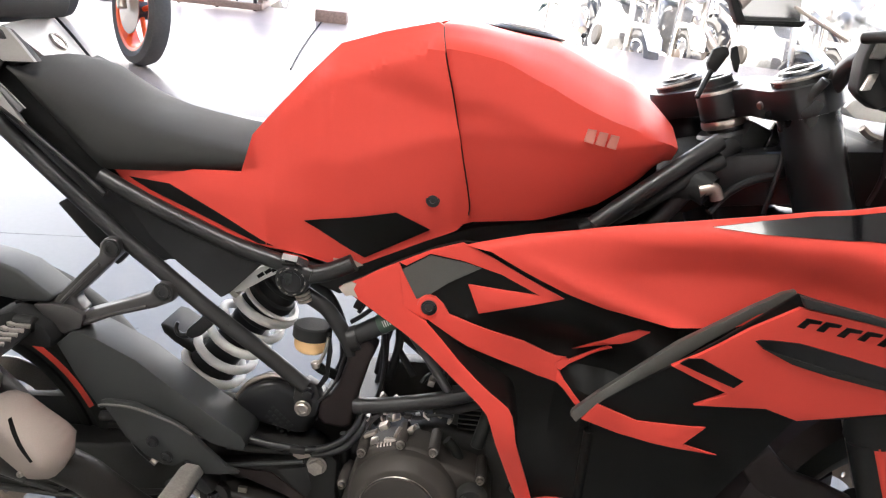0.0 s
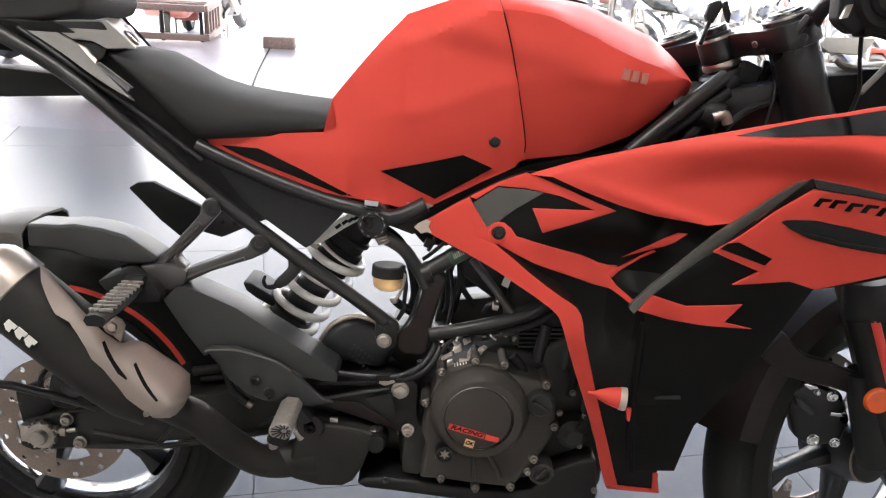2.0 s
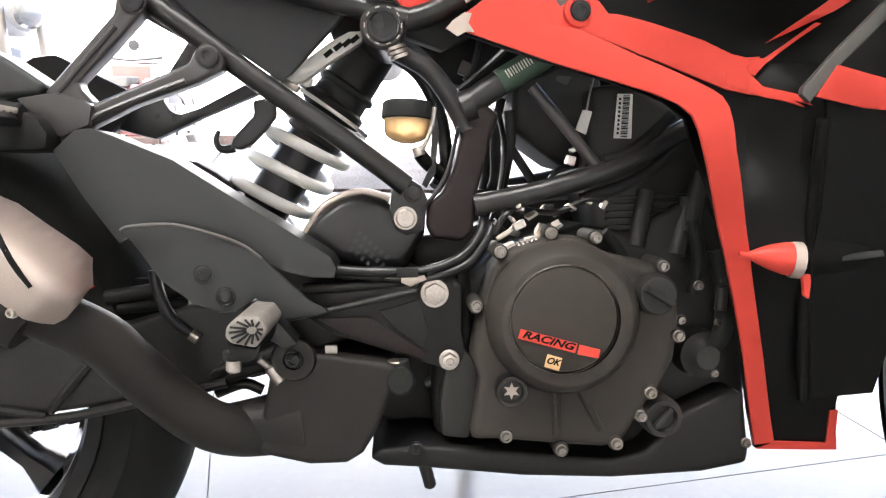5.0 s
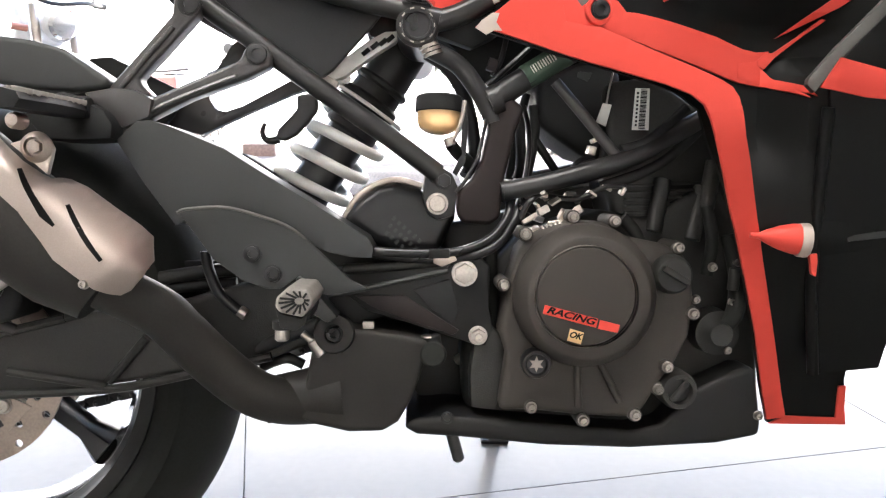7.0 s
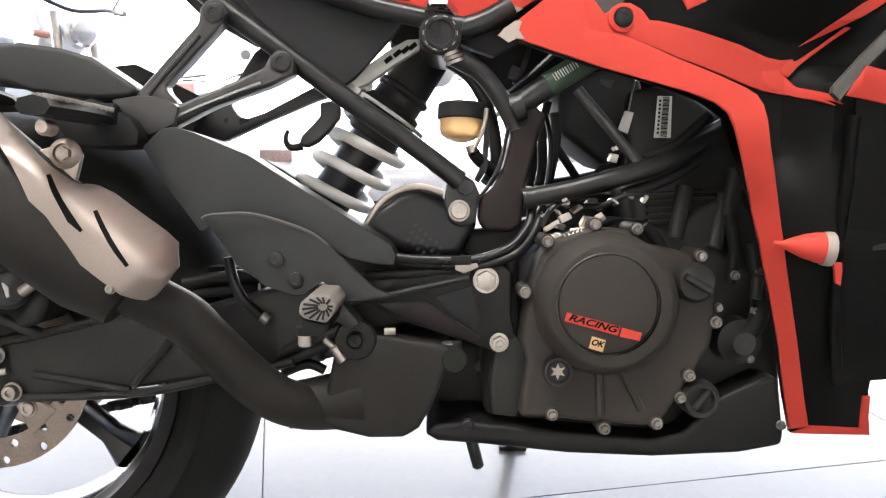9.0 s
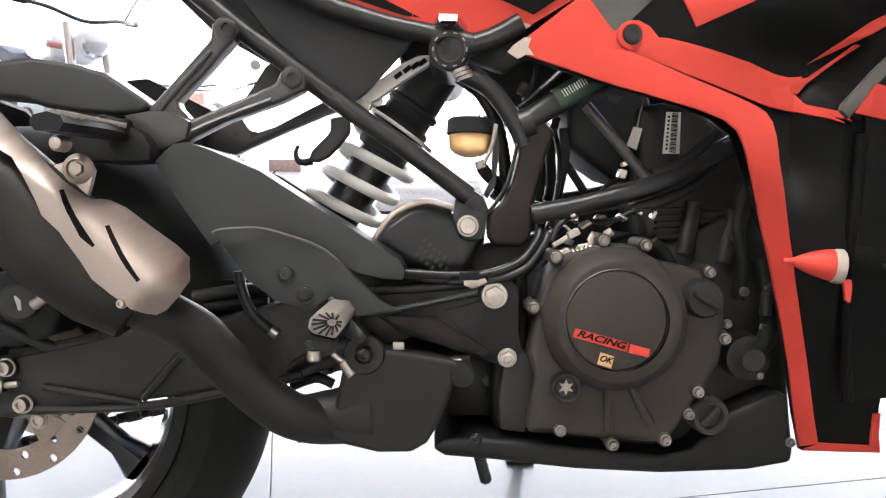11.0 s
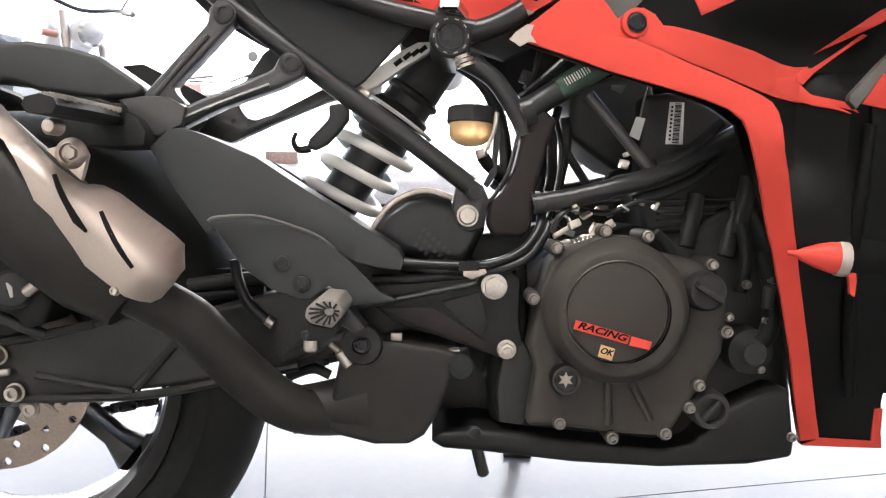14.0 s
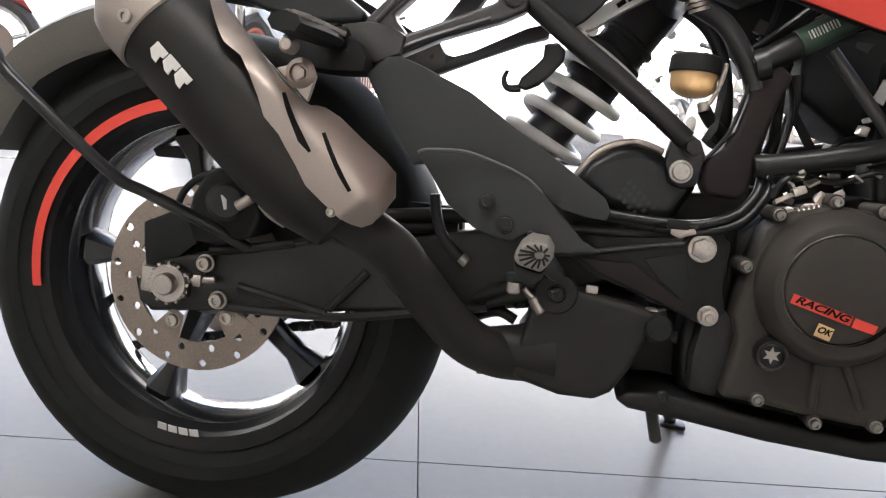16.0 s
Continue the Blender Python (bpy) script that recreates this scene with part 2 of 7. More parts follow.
# ---- the showroom ----
TILE = mat("pale_polished_tile", (0.175, 0.17, 0.164), 0.31, spec=0.38, grain=0.03, gscale=60, stain=0.06, sscale=1.7, bump=0.01, bscale=60)
GROUT = mat("tile_joint", (0.31, 0.30, 0.295), 0.8, grain=0.1, stain=0.2)
GRANITE = mat("speckled_granite", (0.25, 0.215, 0.20), 0.34, grain=0.7, gscale=260, stain=0.03, sscale=3)
WALL = mat("white_wall_paint", (0.72, 0.71, 0.69), 0.7, grain=0.02, gscale=120, stain=0.05, sscale=1.5, bump=0.08, bscale=160)
PAVE = mat("sunlit_concrete", (0.52, 0.50, 0.47), 0.85, grain=0.12, gscale=40, stain=0.12, sscale=0.8, bump=0.3, bscale=80)
structure("ground", box((0, 0, -0.45), (160, 160, 0.04), bev=0), PAVE, "pale sunlit concrete yard outside the showroom", "ground")
structure("floor", box((0.5, -0.4, -0.220), (11, 7.6, 0.424), bev=0), GROUT, "pale polished floor tiles with thin grey joints", "floor")
structure("threshold", box((0.5, 3.95, -0.218), (11, 2.7, 0.43), bev=0.004), GRANITE, "speckled pinkish granite threshold before the yard", "threshold")
# added sheet, darker than the threshold, where its granite comes out too bright
SPECK = mat("dark_flecked_granite", (0.066, 0.052, 0.047), 0.65, spec=0.12, grain=1.0, gscale=80, stain=0.05, sscale=3)
structure("dark_granite_patch", box((0.46, 3.8, 0.003), (0.62, 1.4, 0.022), bev=0.003), SPECK, "added darker sheet of flecked granite that tones down the threshold", "slab")
structure("wall_south", box((0.5, -4.3, 1.6), (11.2, 0.2, 3.3)), WALL, "plain white showroom wall", "wall")
structure("wall_west", box((-5.1, -0.4, 1.6), (0.2, 7.6, 3.3)), WALL, "plain white showroom wall", "wall")
structure("wall_east", box((6.1, -0.4, 1.6), (0.2, 7.6, 3.3)), WALL, "plain white showroom wall", "wall")
structure("ceiling", box((0.5, -0.4, 3.3), (11.4, 7.8, 0.12)), WALL, "plain white showroom ceiling", "ceiling")
TUBE_L = glow("lamp_tube", (1.0, 0.97, 0.93), 2.75)
for i, (lx, ly) in enumerate([(-1.5, -1.3), (0.35, -0.75)]):
    lamp = thing("ceiling_light", "white ceiling panel light", "ceiling light", pose(lx, ly, 3.22), "ceiling lights")
    part("frame", box((0, 0, 0.0), (1.28, 0.68, 0.03)), WALL, lamp)
    part("diffuser", box((0, 0, -0.018), (1.2, 0.6, 0.012)), TUBE_L, lamp)

moto = thing("motorcycle", "red and black sports motorcycle parked on its side stand", "motorcycle", BIKE)


# ---- wheels ----
def wheel(name, R, width, rim_r, label):
    """Tyre, rim and spokes round the y axis at the origin."""
    w = thing(name, label, "")
    w.parent = moto
    h = width / 2
    prof = [(rim_r - 0.006, -h * 0.78), (rim_r + 0.010, -h * 0.90), (rim_r + 0.035, -h)]
    for k in range(13):
        a = math.pi * (k / 12) - math.pi / 2
        prof.append((R - 0.070 + 0.070 * math.cos(a), h * 0.985 * math.sin(a)))
    prof += [(rim_r + 0.035, h), (rim_r + 0.010, h * 0.90), (rim_r - 0.006, h * 0.78)]
    part("tyre", lathe(prof, (0, 0, 0), 96), RUBBER, w, "black road tyre with grooved tread")
    hb = h * 0.80
    ri = rim_r - 0.034
    near = [(rim_r - 0.016, -hb + 0.002), (rim_r - 0.020, -hb + 0.010), (rim_r - 0.026, -hb * 0.66), (rim_r - 0.016, -hb * 0.66), (rim_r - 0.010, -hb + 0.010)]
    part("rim", lathe(near, (0, 0, 0), 96), BLACK, w, "glossy black near half of the rim")
    rp = [(rim_r - 0.0265, -hb * 0.65), (ri - 0.0045, -hb * 0.30), (ri - 0.004, hb * 0.35), (rim_r - 0.022, hb - 0.010), (rim_r - 0.016, hb - 0.002), (ri + 0.010, hb * 0.4), (ri + 0.010, -hb * 0.29), (rim_r - 0.017, -hb * 0.65)]
    part("rim", lathe(rp, (0, 0, 0), 96), CHROME, w, "polished silver wheel barrel")
    for s in (-1, 1):
        lip = [(rim_r + 0.003, s * (hb + 0.001)), (rim_r + 0.001, s * (hb + 0.007)), (rim_r - 0.008, s * (hb + 0.006)), (rim_r - 0.016, s * (hb + 0.002)), (rim_r - 0.019, s * (hb - 0.008)), (rim_r - 0.01, s * (hb - 0.012))]
        part("rim_lip", lathe(lip, (0, 0, 0), 96), FORGED, w, "glossy black rim lip")
    part("hub", lathe([(0.018, -0.055), (0.042, -0.055), (0.05, -0.03), (0.05, 0.03), (0.042, 0.055), (0.018, 0.055)], (0, 0, 0), 32), BLACK, w)
    return w


def spokes(w, count, rim_r, phase, twin=0.0):
    for k in range(count):
        a = 2 * math.pi * k / count + phase
        for s in ((-1, 1) if twin else (0,)):
            b0, b1 = a + s * twin * 0.5, a + s * twin
            c0, c1 = Vector((math.cos(b0), 0, math.sin(b0))), Vector((math.cos(b1), 0, math.sin(b1)))
            t = Vector((-math.sin(b1), 0, math.cos(b1)))
            bm = bmesh.new()
            r0, r1 = 0.040, rim_r - 0.018
            rings = []
            for q, wd, dp in ((0, 0.017, 0.024), (0.35, 0.013, 0.018), (0.75, 0.012, 0.018), (1.0, 0.024, 0.026)):
                p = (c0 * r0) * (1 - q) + (c1 * r1) * q
                rings.append([bm.verts.new(p + t * (sx * wd) + Vector((0, sy * dp, 0))) for sx, sy in ((-1, -0.5), (-0.55, -1), (0.55, -1), (1, -0.5), (1, 0.5), (0.55, 1), (-0.55, 1), (-1, 0.5))])
            for A, B in zip(rings, rings[1:]):
                for i in range(8):
                    bm.faces.new((A[i], A[(i + 1) % 8], B[(i + 1) % 8], B[i]))
            bm.faces.new(rings[0])
            bm.faces.new(rings[-1])
            part("spoke", bm, BLACK, w)


def arc_band(r0, r1, a0, a1, y, thick=0.0012, n=28):
    """A thin band on a wheel's side between two angles."""
    bm = bmesh.new()
    rows = []
    for k in range(n + 1):
        a = radians(a0 + (a1 - a0) * k / n)
        rows.append([bm.verts.new((r * math.cos(a), yy, r * math.sin(a))) for r, yy in ((r0, y), (r1, y + 0.004), (r1, y + 0.004 + thick), (r0, y + thick))])
    for A, B in zip(rows, rows[1:]):
        for i in range(4):
            bm.faces.new((A[i], A[(i + 1) % 4], B[(i + 1) % 4], B[i]))
    bm.faces.new(rows[0])
    bm.faces.new(rows[-1])
    return bm


rear = wheel("rear_wheel", 0.304, 0.148, 0.215, "black rear wheel with polished rim")
rear.location = (0, 0, 0.304)
spokes(rear, 5, 0.194, radians(-111), 0.0)
part("rim_stripe", arc_band(0.2035, 0.218, 104, 190, -0.0725), RED, rear, "red stripe along the tyre wall")
part("rim_stripe", arc_band(0.236, 0.246, 29, 82, -0.0765), RED, rear)
bm = bmesh.new()
for k in range(4):
    a = -101 + k * 4.2
    me = bpy.data.meshes.new("tmp")
    b2 = arc_band(0.189, 0.199, a, a + 3.4, -0.0675, n=4)
    b2.to_mesh(me)
    b2.free()
    bm.from_mesh(me)
part("tyre_print", bm, WHITE, rear, "white print on the tyre wall")
front = wheel("front_wheel", 0.293, 0.112, 0.222, "black front wheel turned aside")
front.matrix_basis = Matrix.Translation((1.345, 0, 0.293)) @ Matrix.Rotation(radians(-24), 4, Vector((0.4, 0, -0.92))) 
spokes(front, 5, 0.200, radians(-100), 0.0)
part("rim_stripe", arc_band(0.210, 0.2225, -80, 10, -0.0535), RED, front, "red stripe along the tyre wall")


def disc(w, R, r_in, y, holes, rows_, th=0.004):
    """A drilled brake disc with carrier lugs."""
    bm = bmesh.new()
    n = holes
    # plate with true holes: ring of cells, each an annular cell with an octagonal opening
    segs = n * 2
    def quad(a0, a1, ra, rb, hole):
        c = [(ra, a0), (rb, a0), (rb, a1), (ra, a1)]
        P = [Vector((r * math.cos(a), 0, r * math.sin(a))) for r, a in c]
        if not hole:
            vs = [bm.verts.new(p) for p in P]
            bm.faces.new(vs)
            return
        am, rm = (a0 + a1) / 2, (ra + rb) / 2
        cx = Vector((rm * math.cos(am), 0, rm * math.sin(am)))
        outer = []
        for i in range(4):
            outer += [P[i], (P[i] + P[(i + 1) % 4]) / 2]
        inner = []
        for p in outer:
            d = (p - cx).normalized()
            inner.append(cx + d * 0.0048)
        vo, vi = [bm.verts.new(p) for p in outer], [bm.verts.new(p) for p in inner]
        for i in range(8):
            bm.faces.new((vo[i], vo[(i + 1) % 8], vi[(i + 1) % 8], vi[i]))
    rb = np.linspace(r_in, R, rows_ + 1)
    for j in range(rows_):
        for k in range(segs):
            quad(2 * math.pi * k / segs, 2 * math.pi * (k + 1) / segs, rb[j], rb[j + 1], (k + j) % 3 == 0)
    bmesh.ops.remove_doubles(bm, verts=bm.verts, dist=1e-5)
    r = bmesh.ops.extrude_face_region(bm, geom=bm.faces[:])
    bmesh.ops.translate(bm, verts=[v for v in r["geom"] if isinstance(v, bmesh.types.BMVert)], vec=(0, th, 0))
    bmesh.ops.translate(bm, verts=bm.verts, vec=(0, y, 0))
    d = part("brake_disc", bm, DISC, w, "drilled steel brake disc")
    for k in range(5):
        a = 2 * math.pi * k / 5 + 0.5
        c, s = math.cos(a), math.sin(a)
        b2 = bmesh.new()
        pr = [(r_in + 0.006, -0.02), (r_in - 0.016, -0.013), (r_in - 0.030, -0.008), (r_in - 0.030, 0.008), (r_in - 0.016, 0.013), (r_in + 0.006, 0.02)]
        f = b2.faces.new([b2.verts.new((u * c - v * s, y - 0.001, u * s + v * c)) for u, v in pr])
        rr = bmesh.ops.extrude_face_region(b2, geom=[f])
        bmesh.ops.translate(b2, verts=[v for v in rr["geom"] if isinstance(v, bmesh.types.BMVert)], vec=(0, th * 0.8, 0))
        part("disc_lug", b2, DISC, d)
        bolt("bolt", ((r_in - 0.018) * c, y - 0.001, (r_in - 0.018) * s), 0.008, d, STEEL, 0.006)


disc(rear, 0.113, 0.078, -0.066, 21, 2)
disc(front, 0.16, 0.122, 0.070, 27, 2)


# ---- tank, seat and bodywork ----
TOP = [(0.435, 0.857), (0.488, 0.919), (0.540, 0.981), (0.601, 1.003), (0.666, 1.024), (0.708, 1.024), (0.800, 1.016), (0.887, 0.982), (0.903, 0.977), (0.942, 0.948), (0.963, 0.929)]
BOT = [(0.269, 0.795), (0.488, 0.725), (0.574, 0.705), (0.673, 0.763), (0.726, 0.791), (0.808, 0.804), (0.877, 0.833), (0.922, 0.867), (0.944, 0.891)]


TEND = 0.961
SEAM = 0.658


def tank_w(x):
    return float(np.interp(x, [0.38, 0.5, 0.6, 0.7, 0.85, 0.91, 0.95, TEND], [0.085, 0.120, 0.152, 0.170, 0.166, 0.148, 0.120, 0.102]))


def shoulder(x):
    """Height share at which the side turns into the top facet."""
    return float(np.interp(x, [0.600, 0.683, 0.747, 0.789, 0.844, 0.884, 0.919, 0.944], [0.86, 0.90, 0.87, 0.80, 0.735, 0.69, 0.61, 0.52]))


def tank_y(x, z):
    zb, zt = interp(BOT, x), interp(TOP, max(x, TOP[0][0]))
    u = min(max((z - zb) / max(zt - zb, 0.01), 0), 1)
    c = shoulder(x)
    p = float(np.interp(u, [0, 0.3, 0.5, c, 1.0], [0.74, 0.91, 0.995, 0.96, 0.96 - float(np.interp(x, [SEAM - 0.03, 0.800], [0.22, 0.62]))]))
    # crease across the side, hollow below it
    d = 0.976 - 0.235 * (x - 0.583) - z
    hollow = ease(0.52, 0.66, x) * (1 - ease(0.74, 0.92, x)) * ease(-0.006, 0.034, d) * (1 - ease(0.05, 0.19, d))
    return -tank_w(x) * p + 0.010 * hollow


bm = bmesh.new()
rows_ = []
for i in range(41):
    x = 0.475 + (TEND - 0.475) * i / 40
    zb, zt = interp(BOT, x), interp(TOP, x) - (0.004 if x > SEAM else 0.009)
    half = []
    us = list(np.linspace(0, shoulder(x), 20)) + list(np.linspace(shoulder(x), 1, 5)[1:])
    for u in us:
        half.append((tank_y(x, zb + u * (zt - zb)) + (0.004 if x > SEAM else 0.009), zb + u * (zt - zb)))
    half.append((-tank_w(x) * 0.15, zt + 0.003))
    rows_.append([bm.verts.new((x, y, z)) for y, z in half] + [bm.verts.new((x, -y, z)) for y, z in reversed(half)])
for A, B in zip(rows_, rows_[1:]):
    n = len(A)
    for k in range(n):
        bm.faces.new((A[k], A[(k + 1) % n], B[(k + 1) % n], B[k]))
bm.faces.new(rows_[0])
bm.faces.new(rows_[-1])
tank = part("fuel_tank", edge_bevel(bm, 0.0035, 2, 34), RED, moto, "satin red fuel tank", 30)
COV = [(0.447, 0.861), (0.481, 0.905), (0.511, 0.942), (0.549, 0.983), (0.602, 1.003), (0.662, 1.021), (0.669, 1.018), (0.679, 0.989), (0.694, 0.940), (0.712, 0.874), (0.726, 0.818), (0.726, 0.797), (0.713, 0.780), (0.674, 0.759), (0.626, 0.731), (0.583, 0.706), (0.561, 0.704), (0.519, 0.711), (0.478, 0.718), (0.433, 0.725), (0.359, 0.749), (0.300, 0.768), (0.262, 0.785), (0.259, 0.793), (0.355, 0.805), (0.435, 0.812), (0.456, 0.820)]


def cover_y(x, z):
    if x < 0.47:
        return -0.118 + 0.10 * max(0, 0.47 - x) + 0.10 * abs(z - 0.78)
    a = min((x - 0.47) / 0.08, 1)
    return (1 - a) * (-0.118 + 0.10 * abs(z - 0.78)) + a * (tank_y(x, z) - 0.001)


cover = part("tank_side_cover", shell(COV, cover_y, 0.006, 0.008, 0.0015, 0.0, True), RED, moto, "satin red tank side cover with black graphics", 28)
bm = shell(COV, cover_y, 0.006, 0.012, 0.0015, 0.0, True)
bmesh.ops.scale(bm, vec=(1, -1, 1), verts=bm.verts)
part("tank_side_cover", bm, RED, moto, "", 28)
part("graphic", shell([(0.519, 0.761), (0.638, 0.795), (0.681, 0.777), (0.601, 0.725)], cover_y, 0.0012, 0.02, 0, -0.0016), DECAL, cover, "black four-sided graphic")
part("graphic", shell([(0.284, 0.784), (0.34, 0.783), (0.402, 0.757), (0.48, 0.721), (0.462, 0.7225), (0.36, 0.756), (0.313, 0.771)], cover_y, 0.0012, 0.02, 0, -0.0016), DECAL, cover)
part("film_corner", shell([(0.559, 0.715), (0.585, 0.719), (0.600, 0.714), (0.583, 0.705), (0.561, 0.704)], cover_y, 0.0012, 0.02, 0, -0.0018), PALE, cover)
part("seam", tube([(x, tank_y(x, z) - 0.0012, z) for x, z in [(0.670, 1.016), (0.679, 0.989), (0.694, 0.941), (0.711, 0.876), (0.724, 0.821), (0.725, 0.802)]], 0.0008, 6), DECAL, cover, "dark seam between tank and cover")
x, z = (0.681, 0.817)
bolt("fastener", (x, cover_y(x, z), z), 0.0068, cover, BLACK, 0.003)
# raised badge of plain slanted blocks
badge = [(0.843, 0.914), (0.846, 0.928), (0.856, 0.927), (0.854, 0.912)]
for k in range(3):
    part("badge", shell([(px + 0.0135 * k, pz - 0.0022 * k) for px, pz in badge], lambda x, z: tank_y(x, z) + 0.004, 0.003, 0.03, 0.0006, -0.0030), BADGE, tank, "raised badge on the tank")
# filler cap plinth
x, z = (0.763, 1.017)
part("filler_plinth", lathe([(0, 0), (0.050, 0), (0.054, 0.003), (0.05, 0.006), (0, 0.007)], (x, 0.0, z - 0.001), 40, None, (0.08, 0, 1)), BLACK, tank, "black filler cap ring")
part("filler_cap", lathe([(0, 0), (0.038, 0), (0.040, 0.002), (0.036, 0.005), (0, 0.006)], (x, 0.0, z + 0.004), 40, None, (0.08, 0, 1)), STEEL, tank)

# ---- side fairing ----
def flank_y(x, z):
    """Near surface of the inner fairing before its hollow."""
    d = x - 0.573
    y = -0.122 - 0.42 * d + 0.45 * d * d + 0.03 * max(0, 0.7 - max(z, 0.47)) + 0.45 * max(0, 0.47 - z)
    return y + 0.5 * max(0, z - 0.765 - 0.12 * d)


def fair_y(x, z):
    """Near surface of the inner fairing, hollowed behind the leg."""
    return flank_y(x, z) + 0.036 * ease(0.72, 0.86, x) * (1 - ease(0.665, 0.725, z)) * ease(0.50, 0.58, z) * (1 - ease(0.91, 0.97, x)) * (1 - ease(0.858, 0.892, x) * (1 - ease(0.622, 0.65, z))) + 0.028 * ease(0.86, 0.93, x) * ease(0.685, 0.735, z)


def leg_y(x, z):
    """The leg of the fairing stands out towards its elbow."""
    return flank_y(x, z) - 0.042 * ease(0.66, 0.79, x) * ease(0.45, 0.59, z)


def outer_y(x, z):
    """Near surface of the outer panel, which stands proud of the inner one."""
    return -0.246 - 0.25 * max(0, z - 0.6) + 0.25 * max(0, 0.6 - z) + 0.13 * max(0, 1.0 - x)


def upper_y(x, z):
    """Upper panel: a top strip that leans in above the crest, a hollow and a ridge below it."""
    d = x - 0.573
    k = ease(0.74, 0.92, x)
    y = -0.122 - 0.42 * d + 0.25 * d * d + 0.010 * k
    c = float(np.interp(x, [0.73, 0.798, 0.853, 0.968, 1.027, 1.113, 1.154, 1.181, 1.36], [0.775, 0.800, 0.821, 0.844, 0.853, 0.859, 0.852, 0.843, 0.79]))
    y += 0.475 * (z - c + math.hypot(z - c, 0.004))
    ridge = 0.779 - 0.28 * (x - 0.80)
    return y + 0.024 * ease(0.84, 0.98, x) * ease(0.0, 0.055, c - z) - 0.007 * k * math.exp(-((z - ridge) / 0.010) ** 2)


BASE = [(0.573, 0.684), (0.599, 0.702), (0.650, 0.740), (0.695, 0.769), (0.725, 0.783), (0.760, 0.786), (0.802, 0.772), (0.851, 0.757), (0.898, 0.748), (0.945, 0.744), (0.989, 0.744)] + [(0.969, 0.675), (0.954, 0.564), (0.959, 0.476)] + [(0.977, 0.312), (0.994, 0.257), (0.909, 0.256), (0.891, 0.302), (0.868, 0.369), (0.828, 0.477), (0.813, 0.544), (0.803, 0.579), (0.797, 0.596), (0.775, 0.611), (0.711, 0.633), (0.646, 0.655)]
fairing = part("side_fairing", shell(BASE, fair_y, 0.006, 0.011, 0.0015), DECAL, moto, "satin red and black side fairing", 28)
OUTER = [(1.059, 0.815), (1.001, 0.748), (0.932, 0.671), (0.893, 0.625)] + [(0.899, 0.594), (0.902, 0.543), (0.910, 0.435), (0.929, 0.325)] + [(0.991, 0.334), (1.000, 0.423), (1.057, 0.531), (1.089, 0.617), (1.105, 0.662), (1.148, 0.671), (1.194, 0.685)] + [(1.36, 0.66), (1.36, 0.775)] + [(1.155, 0.797), (1.104, 0.806)]
outer = part("outer_panel", shell(OUTER, outer_y, 0.006, 0.04, 0.002), DECAL, moto, "satin red and black outer fairing panel", 28)
for pts_, f_ in ((BASE, fair_y), (OUTER, outer_y)):
    bm = shell(pts_, f_, 0.006, 0.06, 0)
    bmesh.ops.scale(bm, vec=(1, -1, 1), verts=bm.verts)
    part("side_fairing", bm, DECAL, moto, "", 28)


def skin(name, pts, material, off=-0.0025, th=0.003, bev=0.0008, label="", step=0.03, f=fair_y, owner=None):
    return part(name, shell(pts, f, th, step, bev, off), material, owner or fairing, label, 28)


UPPER = [(0.729, 0.78), (0.77, 0.797), (0.799, 0.808), (0.869, 0.83), (0.939, 0.849), (1.008, 0.867), (1.078, 0.884), (1.153, 0.899), (1.212, 0.907)] + [(1.36, 0.83), (1.36, 0.762)] + [(1.190, 0.775), (1.130, 0.775), (1.072, 0.770)] + [(1.021, 0.741), (0.966, 0.733), (0.94, 0.736), (0.894, 0.741), (0.847, 0.752), (0.801, 0.766), (0.759, 0.781)]
upper = part("upper_panel", shell(UPPER, upper_y, 0.005, 0.006, 0.0012, -0.004, True), RED, moto, "satin red upper fairing panel", 60)
LEG = [(0.573, 0.684), (0.582, 0.683), (0.65, 0.656), (0.702, 0.635), (0.748, 0.615), (0.769, 0.604), (0.78, 0.594), (0.786, 0.581), (0.794, 0.559), (0.806, 0.528), (0.818, 0.497), (0.835, 0.456), (0.847, 0.426), (0.86, 0.392), (0.871, 0.363), (0.893, 0.296), (0.906, 0.261), (0.925, 0.265), (0.913, 0.296), (0.889, 0.364), (0.866, 0.427), (0.851, 0.468), (0.839, 0.504), (0.827, 0.539), (0.818, 0.565), (0.813, 0.588), (0.809, 0.601), (0.803, 0.61), (0.794, 0.616), (0.779, 0.624), (0.761, 0.634), (0.738, 0.647), (0.715, 0.662), (0.693, 0.675), (0.662, 0.684), (0.65, 0.739), (0.628, 0.724), (0.599, 0.702)]
skin("leg_panel", LEG, RED, -0.004, 0.005, 0.0015, "satin red leg of the fairing", 0.014, f=leg_y)
skin("leg_panel", [(0.64, 0.732), (0.65, 0.739), (0.655, 0.73), (0.677, 0.698), (0.686, 0.704), (0.7, 0.708), (0.711, 0.701), (0.719, 0.69), (0.728, 0.689), (0.776, 0.677), (0.812, 0.668), (0.84, 0.657), (0.854, 0.654), (0.866, 0.655), (0.859, 0.643), (0.857, 0.636), (0.863, 0.629), (0.885, 0.617), (0.898, 0.606), (0.866, 0.618), (0.836, 0.624), (0.815, 0.631), (0.748, 0.653), (0.695, 0.675), (0.65, 0.68)], RED, -0.0035, 0.004, 0.0012, "satin red edge above the leg", 0.011)
skin("recess_lip", [(0.862, 0.653), (0.869, 0.653), (0.89, 0.668), (0.909, 0.684), (0.914, 0.683), (0.891, 0.665), (0.87, 0.648), (0.861, 0.637), (0.855, 0.64), (0.854, 0.646)], RED, -0.0045, 0.004, 0.001, step=0.011)
